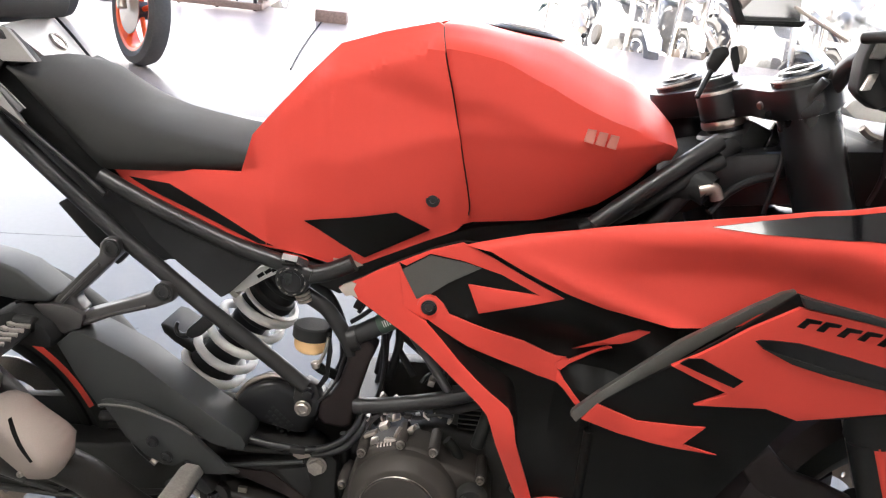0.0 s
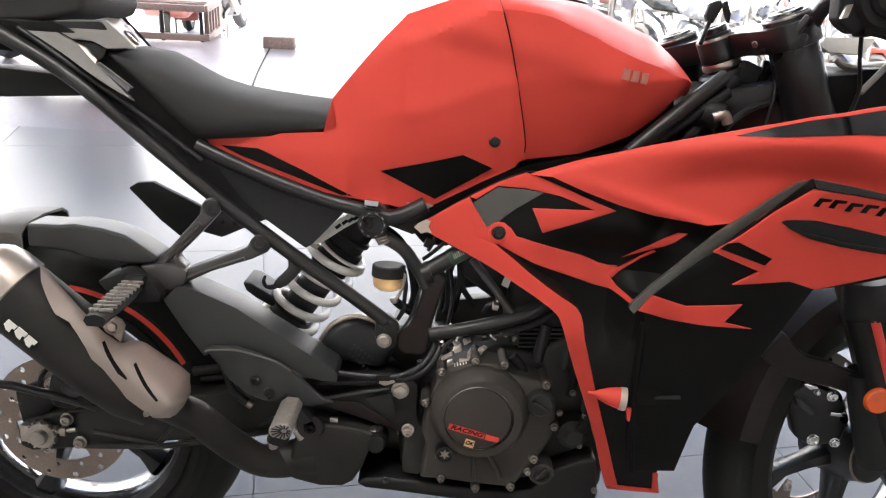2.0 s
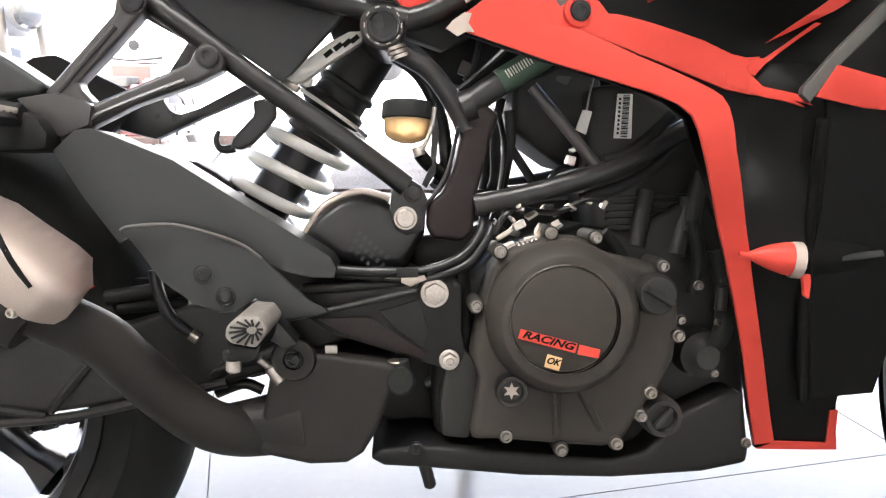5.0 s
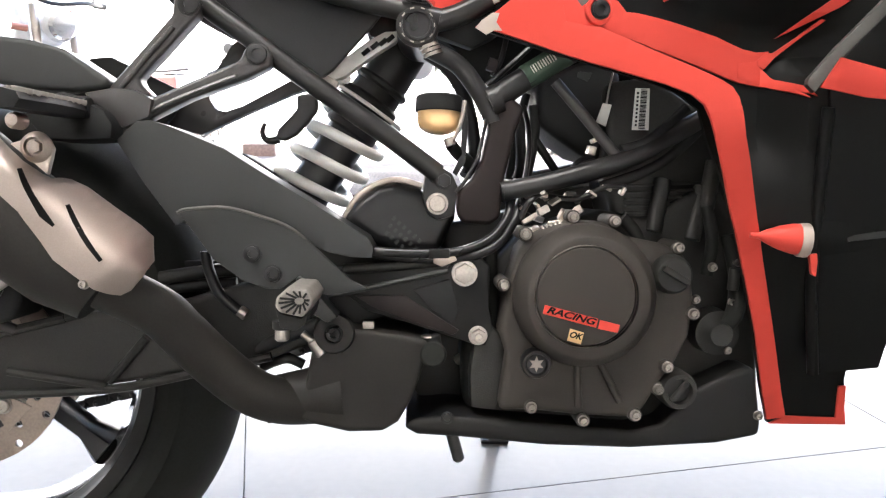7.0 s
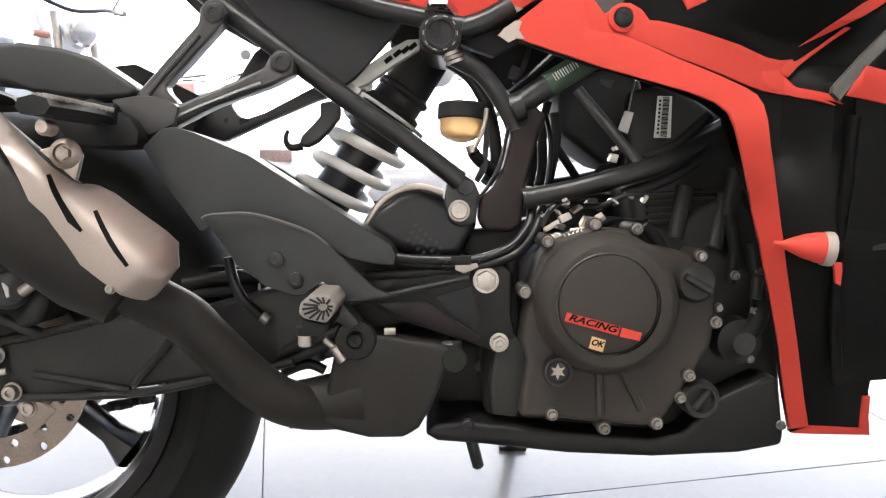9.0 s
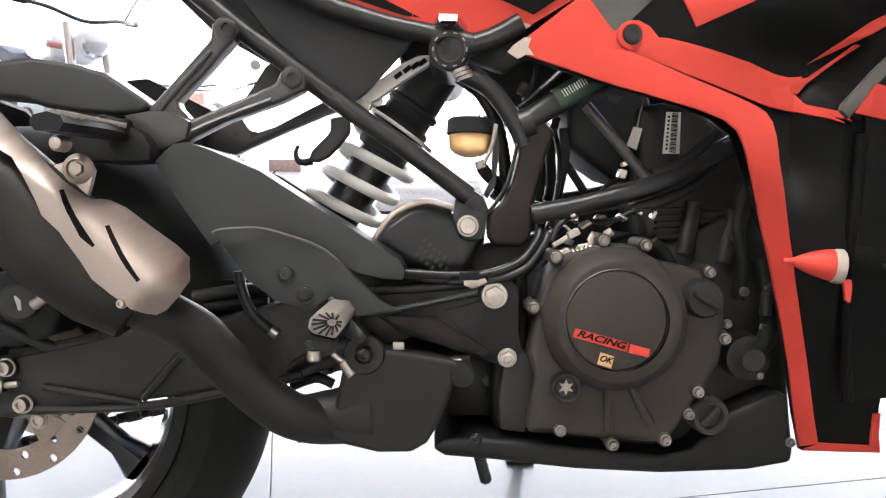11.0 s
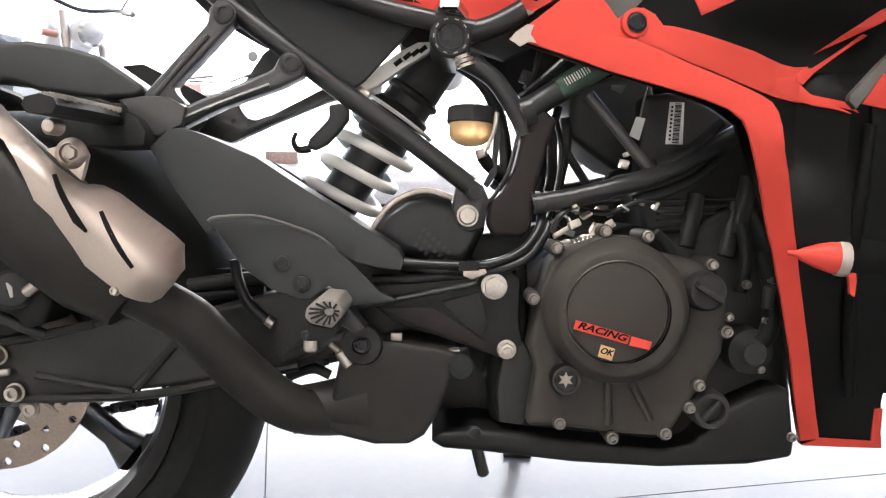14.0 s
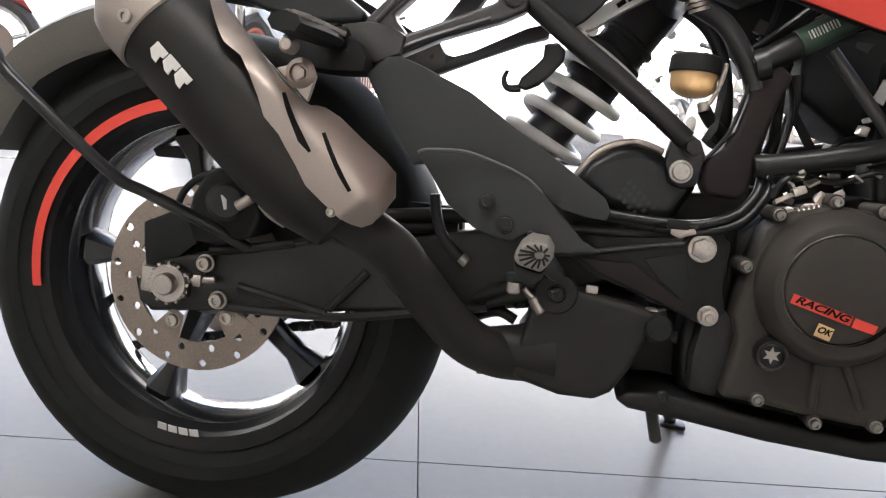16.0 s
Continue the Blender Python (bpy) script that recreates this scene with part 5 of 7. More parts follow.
for q in ([(0.788, -0.090, 0.528), (0.776, -0.100, 0.469)], [(0.833, -0.090, 0.520), (0.819, -0.100, 0.460)], [(0.844, -0.095, 0.548), (0.832, -0.100, 0.485)]):
    part("stud_rib", rod(q[0], q[1], 0.0095, 16), CASE, engine)
for k in range(6):
    q = [(0.737, -0.088, 0.528), (0.845, -0.088, 0.534)]
    part("fin", box((0.5 * (q[0][0] + q[1][0]), -0.088, q[0][2] - 0.006 - 0.0075 * k), (0.09, 0.012, 0.0028), (0, -3, 0), 0.0008), CASE, engine)
part("gearbox_back", prism([(0.617, 0.527), (0.711, 0.537), (0.753, 0.529), (0.763, 0.453), (0.629, 0.444), (0.611, 0.479)], 0.0, 0.03, 0.004), CASE, engine)
part("airbox", prism([(0.651, 0.644), (0.710, 0.665), (0.743, 0.659), (0.758, 0.588), (0.726, 0.548), (0.701, 0.555), (0.683, 0.567), (0.649, 0.591)], -0.06, 0.06, 0.014, 3), MATTE, moto, "black plastic airbox")
lab = part("serial_label", prism([(0.755, 0.628), (0.771, 0.628), (0.771, 0.582), (0.752, 0.582)], -0.0885, -0.0868, 0.0003), WHITE, engine, "white serial label with dark print")
q = [(0.763, -0.089, 0.627), (0.761, -0.089, 0.583)]
bars = bmesh.new()
for k in range(26):
    p = Vector(q[0]).lerp(Vector(q[1]), (k + 0.5) / 26)
    box((p.x + 0.0015, -0.0890, p.z), (0.0072, 0.0005, 0.0006 + 0.0004 * ((k * 7) % 3)), (0, 3, 0), 0, bars)
for k in range(9):
    p = Vector(q[0]).lerp(Vector(q[1]), (k + 1) / 10)
    box((p.x - 0.0052, -0.0890, p.z), (0.0022, 0.0005, 0.0026), (0, 3, 0), 0, bars)
part("barcode", bars, DECAL, lab)
part("tag", prism([(0.718, 0.611), (0.728, 0.609), (0.722, 0.585), (0.711, 0.590)], -0.0915, -0.089, 0.0005), WHITE, engine, "pale paper tag")
part("tag_wire", tube([(0.722, -0.090, 0.609), (0.725, -0.090, 0.627), (0.729, -0.090, 0.646)], 0.0012, 6), STEEL, engine)
part("tag", prism([(0.694, 0.648), (0.710, 0.647), (0.705, 0.637), (0.693, 0.642)], -0.072, -0.07, 0.0005), PLAST, engine)
# clutch cover
cov = part("clutch_cover", prism([(0.600, 0.281), (0.603, 0.306), (0.608, 0.342), (0.600, 0.366), (0.609, 0.414), (0.620, 0.452), (0.635, 0.470), (0.673, 0.483), (0.709, 0.481), (0.732, 0.467), (0.771, 0.459), (0.793, 0.450), (0.803, 0.428), (0.806, 0.392), (0.802, 0.362), (0.789, 0.335), (0.770, 0.308), (0.755, 0.282), (0.738, 0.273), (0.684, 0.276), (0.637, 0.281)], -0.152, -0.09, 0.013, 4), COVER, engine, "dark bronze cast clutch cover")
cc = (0.688, -0.152, 0.405)
part("cover_ring", lathe([(0.050, -0.030), (0.061, -0.030), (0.064, -0.028), (0.0735, -0.012), (0.0745, -0.008), (0.0750, 0.004), (0.050, 0.004)], cc, 72), COVER, cov)
ci = (0.684, -0.180, 0.407)
part("cover_cap", lathe([(0, -0.0035), (0.046, -0.0035), (0.049, -0.0025), (0.0505, 0.0), (0.0505, 0.004), (0, 0.004)], (ci[0], -0.1815, ci[2]), 72), COVER, cov)
part("cap_line", lathe([(0.0508, 0), (0.0514, -0.0012), (0.0522, 0)], (ci[0], -0.1822, ci[2]), 72), STEEL, cov)
stk = part("sticker", prism([(0.642, 0.399), (0.696, 0.385), (0.694, 0.376), (0.640, 0.390)], -0.1865, -0.1845, 0.0004), RED, cov, "red sticker lettered RACING")


def words(name, text, size, m, material, parent, label=""):
    cu = bpy.data.curves.new(name, "FONT")
    cu.body, cu.size, cu.extrude, cu.align_x, cu.align_y = text, size, 0.0003, "CENTER", "CENTER"
    cu.shear, cu.offset = 0.3, size * 0.03
    tmp = new("tmp", cu)
    me = bpy.data.meshes.new_from_object(tmp)
    bpy.data.objects.remove(tmp)
    me.materials.append(material)
    me.transform(m)
    ob = new(name, me)
    ob.parent = parent
    if label:
        ob["label"] = label
    return ob


q = [(0.668, -0.187, 0.388), (0.702, -0.187, 0.380)]
words("lettering", "RACING", 0.0094, pose(q[0][0], -0.1868, q[0][2], 90, 14.5, 0) @ Matrix.Diagonal((1.42, 1, 1, 1)), DECAL, stk)
part("maker_mark", prism([(0.698, 0.384), (0.718, 0.379), (0.716, 0.371), (0.696, 0.375)], -0.1865, -0.1845, 0), RED, stk)
ok = part("ok_sticker", prism([(0.668, 0.375), (0.682, 0.371), (0.679, 0.359), (0.665, 0.363)], -0.1865, -0.1845, 0.0003), FLUID, cov, "orange sticker lettered OK")
q = (0.673, -0.187, 0.368)
words("lettering", "OK", 0.0085, pose(q[0], -0.1868, q[2], 90, 14, 0), DECAL, ok)
# oil plugs and knobs
q = (0.638, -0.158, 0.334)
plug = part("oil_plug", lathe([(0, -0.006), (0.010, -0.006), (0.0115, -0.009), (0.0145, -0.009), (0.0155, -0.006), (0.0155, 0.006), (0, 0.006)], q, 36), BLACK, cov, "black oil plug with pale star mark")
st_ = bmesh.new()
f = st_.faces.new([st_.verts.new((q[0] + (0.0085 if k % 2 else 0.004) * math.cos(k * math.pi / 6), -0.1648, q[2] + (0.0085 if k % 2 else 0.004) * math.sin(k * math.pi / 6))) for k in range(12)])
r_ = bmesh.ops.extrude_face_region(st_, geom=[f])
bmesh.ops.translate(st_, verts=[v for v in r_["geom"] if isinstance(v, bmesh.types.BMVert)], vec=(0, 0.001, 0))
part("star", st_, ALU, plug)
part("ring", lathe([(0.0128, -0.0005), (0.0142, -0.0005), (0.0142, 0.0005), (0.0128, 0.0005)], (q[0], -0.1672, q[2]), 36), COVER, plug)
q = (0.778, -0.158, 0.428)
kn = part("filler_knob", lathe([(0, -0.012), (0.017, -0.012), (0.0195, -0.009), (0.021, 0.004), (0, 0.004)], q, 32), CASE, cov, "dark oil filler knob")
part("grip_bar", box((q[0], -0.174, q[2]), (0.032, 0.010, 0.007), (0, 30, 0), 0.003), CASE, kn)
q = (0.792, -0.145, 0.303)
pump = part("pump_cover", lathe([(0, -0.006), (0.012, -0.006), (0.014, -0.012), (0.018, -0.012), (0.0205, -0.006), (0.0205, 0.02), (0, 0.02)], q, 32), CASE, engine)
part("pump_bar", box((q[0], -0.155, q[2]), (0.026, 0.006, 0.006), (0, -50, 0), 0.002), CASE, pump)
for k, q in enumerate([(0.604, -0.155, 0.415), (0.626, -0.155, 0.468), (0.676, -0.150, 0.486), (0.720, -0.150, 0.482), (0.786, -0.155, 0.455), (0.804, -0.155, 0.386), (0.777, -0.158, 0.330), (0.770, -0.152, 0.305), (0.745, -0.156, 0.278), (0.690, -0.156, 0.272), (0.635, -0.155, 0.286), (0.611, -0.135, 0.301), (0.616, -0.135, 0.338)]):
    bolt("cover_bolt", q, 0.0048, cov, BOLT, 0.007)
    part("bolt_boss", rod((q[0], q[1] + 0.0005, q[2]), (q[0], q[1] + 0.05, q[2]), 0.0075, 20, 0.001), COVER if k < 11 else CASE, cov)
for q in ([(0.683, -0.155, 0.331), (0.685, -0.155, 0.286)], [(0.707, -0.155, 0.334), (0.729, -0.155, 0.292)]):
    part("rib", tube(q, 0.004, 8, False), COVER, cov)
part("side_cover", prism([(0.577, 0.362), (0.595, 0.368), (0.611, 0.350), (0.606, 0.307), (0.600, 0.276), (0.573, 0.279), (0.571, 0.313)], -0.134, -0.10, 0.005), CASE, engine)
q = (0.840, -0.125, 0.361)
part("water_pump", lathe([(0, -0.018), (0.012, -0.018), (0.016, -0.010), (0.024, -0.006), (0.026, 0.02), (0, 0.02)], q, 32), CASE, engine)
part("pump_hose", tube([(0.838, -0.130, 0.364), (0.858, -0.130, 0.383), (0.862, -0.125, 0.425), (0.853, -0.120, 0.468)], 0.010), RUBBER, engine)
for q in [(0.832, -0.130, 0.433), (0.851, -0.130, 0.343), (0.855, -0.130, 0.395), (0.879, -0.150, 0.276), (0.859, -0.130, 0.438), (0.815, -0.130, 0.398), (0.775, -0.140, 0.344)]:
    bolt("bolt", q, 0.0042, engine, BOLT, 0.006)
part("hose_clamp", rod((0.853, -0.140, 0.433), (0.851, -0.140, 0.409), 0.006, 14), CASE, engine)
for q in ((0.615, -0.140, 0.339), (0.610, -0.140, 0.303)):
    bolt("bolt", q, 0.0048, engine, BOLT, 0.006)
for q in ([(0.827, -0.120, 0.498), (0.833, -0.125, 0.462), (0.830, -0.120, 0.424)], [(0.735, -0.120, 0.485), (0.748, -0.120, 0.472), (0.755, -0.120, 0.460)]):
    part("hose", tube(q, 0.007), RUBBER, engine)
# bright castings and clips above the cover
rnd = random.Random(4)
for k, (q, s) in enumerate(zip([(0.633, -0.130, 0.483), (0.649, -0.120, 0.492), (0.660, -0.130, 0.478), (0.670, -0.125, 0.487), (0.639, -0.130, 0.471), (0.653, -0.135, 0.466), (0.686, -0.120, 0.493), (0.703, -0.110, 0.510), (0.719, -0.110, 0.518), (0.626, -0.110, 0.492), (0.653, -0.100, 0.508), (0.736, -0.115, 0.514), (0.663, -0.110, 0.502), (0.704, -0.100, 0.558), (0.707, -0.100, 0.569)], [(20, 6), (14, 10), (18, 6), (10, 14), (12, 8), (22, 5), (10, 8), (12, 4), (14, 5), (7, 12), (8, 8), (5, 12), (14, 4), (10, 12), (8, 6)])):
    part("casting", box(q, (s[0] * 0.0009, 0.014, s[1] * 0.0008), (rnd.uniform(-20, 20), rnd.uniform(-40, 40), 0), 0.0015), STEEL if k % 3 else ALU, engine)
q = [(0.629, -0.100, 0.512), (0.691, -0.100, 0.513), (0.630, -0.100, 0.465)]
for k in range(22):
    u, v = rnd.random(), rnd.random()
    p = Vector(q[0]) + (Vector(q[1]) - Vector(q[0])) * u + (Vector(q[2]) - Vector(q[0])) * v
    part("casting", box((p.x, rnd.uniform(-0.12, -0.07), p.z), (rnd.uniform(0.004, 0.014), 0.010, rnd.uniform(0.003, 0.008)), (rnd.uniform(-40, 40), rnd.uniform(-60, 60), rnd.uniform(-30, 30)), 0.001), (STEEL, ALU, CASE, SILVERPL)[k % 4], engine)
for k in range(5):
    q = [(0.647, -0.140, 0.469), (0.664, -0.140, 0.475)]
    part("coil", lathe([(0.0055, -0.0008), (0.0075, -0.0008), (0.0075, 0.0008), (0.0055, 0.0008)], Vector(q[0]).lerp(Vector(q[1]), k / 4), 16, None, (0.9, 0, 0.3)), STEEL, engine)
for q in ([(0.653, -0.100, 0.508), (0.688, -0.110, 0.505), (0.717, -0.115, 0.518), (0.739, -0.115, 0.518)], [(0.625, -0.120, 0.483), (0.634, -0.120, 0.501), (0.657, -0.110, 0.514), (0.700, -0.110, 0.521)], [(0.619, -0.100, 0.485), (0.632, -0.090, 0.520), (0.637, -0.090, 0.570), (0.631, -0.080, 0.608)], [(0.688, -0.060, 0.533), (0.698, -0.060, 0.547), (0.717, -0.060, 0.554)], [(0.595, -0.090, 0.638), (0.604, -0.090, 0.656), (0.610, -0.090, 0.681)], [(0.588, -0.100, 0.627), (0.606, -0.100, 0.642), (0.641, -0.090, 0.675)]):
    part("cable", tube(q, 0.0032, 8), BLACK, engine)
part("connector", box((0.595, -0.090, 0.650), (0.012, 0.01, 0.014), (0, 20, 0), 0.002), MAROON, engine)

# ---- black round cover, pivot bolts, cables ----
rc = part("sprocket_cover", prism([(0.429, 0.475), (0.446, 0.499), (0.468, 0.515), (0.491, 0.521), (0.515, 0.515), (0.529, 0.505), (0.557, 0.506), (0.555, 0.481), (0.545, 0.461), (0.540, 0.445), (0.523, 0.442), (0.466, 0.451)], -0.10, -0.05, 0.014, 4), BLACK, moto, "black round sprocket cover with grey stamped marks")
part("cover_rim", tube([(0.432, -0.085, 0.479), (0.449, -0.085, 0.505), (0.471, -0.085, 0.519), (0.493, -0.085, 0.523), (0.519, -0.085, 0.516)], 0.0045, 10), ALU, rc)
for r0 in range(3):
    for k in range(6):
        q = [(0.488, -0.101, 0.485), (0.522, -0.101, 0.456)]
        p = Vector(q[0]).lerp(Vector(q[1]), k / 6)
        part("stamp", box((p.x - 0.004 * r0, -0.1003, p.z - 0.008 * r0 - 0.004), (0.0035, 0.0006, 0.0048), (0, 42, 0), 0), PLAST, rc)
part("rear_case", prism([(0.382, 0.424), (0.391, 0.461), (0.464, 0.460), (0.550, 0.445), (0.570, 0.427), (0.564, 0.387), (0.505, 0.352), (0.425, 0.372)], -0.06, -0.04, 0.004), CASE, engine)
stay = part("footrest_stay", prism([(0.405, 0.398), (0.437, 0.405), (0.492, 0.416), (0.544, 0.426), (0.554, 0.442), (0.577, 0.446), (0.591, 0.433), (0.591, 0.385), (0.597, 0.360), (0.588, 0.343), (0.570, 0.350), (0.505, 0.371), (0.462, 0.384), (0.441, 0.399)], -0.134, -0.114, 0.004), FORGED, moto, "black forged footrest stay")
part("stay_inset", prism([(0.449, 0.400), (0.501, 0.401), (0.529, 0.383), (0.559, 0.364), (0.553, 0.359), (0.499, 0.377), (0.468, 0.388)], -0.1365, -0.133, 0.001), MAROON, stay)
part("stay_inset", prism([(0.510, 0.407), (0.549, 0.419), (0.559, 0.386), (0.553, 0.371), (0.529, 0.387)], -0.1355, -0.133, 0.001), MATTE, stay)
part("stay_bar", tube([(0.435, -0.128, 0.428), (0.486, -0.128, 0.431), (0.543, -0.128, 0.437)], 0.0055, 10), CASE, stay)
part("stay_bar", tube([(0.412, -0.138, 0.398), (0.468, -0.138, 0.410), (0.546, -0.138, 0.428)], 0.003, 8), PLAST, stay)
part("clip", prism([(0.531, 0.443), (0.553, 0.445), (0.556, 0.439), (0.540, 0.432), (0.531, 0.436)], -0.141, -0.134, 0.001), ALU, stay)
q = (0.564, -0.136, 0.425)
bolt("pivot_bolt", q, 0.0112, stay, STEEL, 0.009, "hex", "large zinc pivot bolt")
q = (0.579, -0.138, 0.359)
bolt("bolt", q, 0.0082, stay, STEEL, 0.010, "hex")
bolt("bolt", q[:1] + (-0.147,) + q[2:], 0.0045, stay, STEEL, 0.006)
for q in ([(0.431, -0.130, 0.457), (0.468, -0.135, 0.448), (0.522, -0.137, 0.446), (0.558, -0.137, 0.448), (0.591, -0.130, 0.461), (0.610, -0.120, 0.483), (0.615, -0.110, 0.501)], [(0.443, -0.120, 0.450), (0.492, -0.130, 0.441), (0.558, -0.135, 0.441), (0.597, -0.130, 0.454), (0.618, -0.120, 0.480), (0.623, -0.110, 0.495)]):
    part("cable", tube(q, 0.0052, 10), BLACK, moto)
part("hose_clip", box((0.537, -0.139, 0.446), (0.022, 0.008, 0.010), (0, -2, 0), 0.002), MATTE, moto)
part("breather_hose", tube([(0.593, -0.110, 0.464), (0.597, -0.110, 0.408), (0.595, -0.115, 0.359), (0.587, -0.110, 0.301)], 0.006), RUBBER, moto)
part("linkage", tube([(0.561, -0.070, 0.317), (0.576, -0.080, 0.326), (0.586, -0.080, 0.300)], 0.006), STEEL, moto)
part("spring_bit", tube([(0.577, -0.080, 0.293), (0.583, -0.080, 0.326)], 0.005), ALU, moto)

# ---- footrest and brake pedal ----
fp = part("rider_footrest", prism([(0.387, 0.414), (0.397, 0.423), (0.414, 0.422), (0.421, 0.412), (0.417, 0.404), (0.411, 0.396), (0.391, 0.4), (0.386, 0.405)], -0.256, -0.172, 0.004, 3), GRIP, moto, "worn grey rubber rider footrest")
part("footrest_base", prism([(0.386, 0.405), (0.39, 0.399), (0.41, 0.395), (0.416, 0.401), (0.413, 0.39), (0.404, 0.383), (0.39, 0.386)], -0.252, -0.165, 0.003), MATTE, fp)
# grooves that fan out over the end of the rubber
hub_ = Vector((0.41, -0.2562, 0.412))
for gx, gz in [(0.395, 0.419), (0.389, 0.414), (0.388, 0.409), (0.39, 0.404), (0.395, 0.4), (0.402, 0.398), (0.408, 0.399), (0.414, 0.402), (0.417, 0.407), (0.418, 0.412), (0.415, 0.419), (0.408, 0.421), (0.402, 0.421)]:
    e_ = Vector((gx, -0.2562, gz))
    part("groove", tube([hub_.lerp(e_, 0.28), hub_.lerp(e_, 0.6), hub_.lerp(e_, 0.92)], 0.0010, 6, False), MATTE, fp)
part("peg_pin", rod((0.389, -0.235, 0.390), (0.389, -0.235, 0.382), 0.009, 20, 0.001), MATTE, fp)
part("peg_bolt", rod((0.389, -0.235, 0.384), (0.389, -0.235, 0.371), 0.0068, 16, 0.002), STEEL, fp)
part("peg_lug", prism([(0.391, 0.423), (0.399, 0.424), (0.416, 0.405), (0.435, 0.383), (0.423, 0.377), (0.406, 0.388)], -0.175, -0.14, 0.004), FRAME, moto)
part("pedal_rod", rod((0.395, -0.150, 0.363), (0.406, -0.150, 0.354), 0.004, 12), STEEL, moto)
part("pedal_joint", rod((0.405, -0.150, 0.356), (0.416, -0.150, 0.339), 0.0065, 16, 0.002), STEEL, moto, "zinc brake pedal joint")
part("pedal_arm", tube([(0.323, -0.100, 0.327), (0.373, -0.120, 0.354), (0.408, -0.130, 0.368), (0.433, -0.135, 0.378)], 0.008, 12), FRAME, moto, "black brake pedal arm")
part("pedal_arm", tube([(0.340, -0.090, 0.313), (0.368, -0.090, 0.323), (0.388, -0.090, 0.316)], 0.006, 10), FRAME, moto)
part("brake_line", tube([(0.288, -0.120, 0.445), (0.292, -0.120, 0.424), (0.303, -0.120, 0.399), (0.323, -0.120, 0.381)], 0.006), BLACK, moto)
part("line_fitting", rod((0.323, -0.120, 0.382), (0.331, -0.120, 0.376), 0.0065, 14), STEEL, moto)
part("small_clip", box((0.463, -0.140, 0.370), (0.012, 0.006, 0.008), bev=0.001), STEEL, moto)
part("inner_rail", tube([(0.227, -0.080, 0.411), (0.287, -0.080, 0.420), (0.376, -0.080, 0.427)], 0.008, 10), CASE, moto)
part("inner_rail", tube([(0.239, -0.080, 0.400), (0.312, -0.080, 0.407)], 0.006, 10), MATTE, moto)

# ---- shock absorber and reservoir ----
shock = thing("shock_absorber", "rear shock absorber with white coil spring", "")
shock.parent = moto
s0, s1 = Vector((0.502, -0.020, 0.683)), Vector((0.377, -0.020, 0.500))
sd = (s1 - s0).normalized()
part("damper_body", rod(s0 + sd * 0.10, s1, 0.027, 28, 0.003), BLACK, shock)
part("upper_body", rod(s0 - sd * 0.01, s0 + sd * 0.125, (0.026, 0.033), 24, 0.003), MATTE, shock)
part("spring_collar", rod(s0 + sd * 0.075, s0 + sd * 0.092, 0.036, 32, 0.003), MATTE, shock)
part("collar_ring", rod(s0 + sd * 0.052, s0 + sd * 0.062, 0.034, 32, 0.003), MATTE, shock)
part("lower_perch", rod(s1 - sd * 0.005, s1 + sd * 0.02, 0.036, 28, 0.003), BLACK, shock)
part("spring_seat", lathe([(0.040, -0.002), (0.046, -0.002), (0.047, 0), (0.046, 0.002), (0.040, 0.002)], Vector((0.455, -0.020, 0.610)), 40, None, sd), SPRING, shock, "white upper spring seat")
turn0 = Vector((0.454, -0.020, 0.610))
e1 = sd.cross(Vector((0, 1, 0))).normalized()
e2 = sd.cross(e1).normalized()
pitch_ = (Vector((0.412, -0.020, 0.551)) - Vector((0.432, -0.020, 0.577))).length
hel = []
for k in range(0, 21 * 5 + 1):
    a = 2 * math.pi * k / 20 + 2.6
    hel.append(turn0 - sd * 0.012 + sd * (pitch_ * k / 20) + 0.0435 * (math.cos(a) * e1 + math.sin(a) * e2))
part("coil_spring", tube(hel, 0.0068, 10, False), SPRING, shock, "white painted coil spring")
wt = part("shock_label", prism([(0.407, 0.641), (0.456, 0.677), (0.476, 0.688), (0.493, 0.689), (0.489, 0.677), (0.462, 0.660), (0.432, 0.638), (0.414, 0.631)], -0.075, -0.058, 0.003), WHITE, shock, "white label strip with dark marks")
for q in [(0.455, -0.076, 0.665), (0.465, -0.076, 0.672), (0.474, -0.076, 0.676), (0.482, -0.076, 0.680)]:
    part("mark", box(q, (0.005, 0.0015, 0.010), (0, 50, 0), 0), DECAL, wt)
part("label_bolt", box((0.415, -0.070, 0.633), (0.02, 0.012, 0.008), (0, 30, 0), 0.002), STEEL, shock)
rz = (0.5365, -0.098, 0.597)
res = thing("brake_fluid_reservoir", "amber brake fluid cup with black lid", "")
res.parent = moto
part("lid", lathe([(0, 0.017), (0.0235, 0.018), (0.0258, 0.016), (0.0264, 0.001), (0.0256, 0.0), (0, 0)], rz, 36, None, (0.02, 0.05, 1)), MATTE, res)
part("cup", lathe([(0, 0), (0.0238, 0), (0.0232, -0.012), (0.0215, -0.017), (0.0150, -0.0215), (0.007, -0.024), (0, -0.024)], rz, 32, None, (0.02, 0.05, 1)), FLUID, res)
part("outlet", rod((0.546, -0.115, 0.569), (0.549, -0.115, 0.560), 0.006, 14), STEEL, res)
part("bracket", tube([(0.563, -0.118, 0.608), (0.560, -0.118, 0.588), (0.552, -0.118, 0.568), (0.545, -0.118, 0.566)], 0.0024, 8), STEEL, res)
part("feed_hose", tube([(0.549, -0.112, 0.562), (0.557, -0.105, 0.553), (0.569, -0.095, 0.544), (0.578, -0.085, 0.533)], 0.007, 10), RUBBER, res)
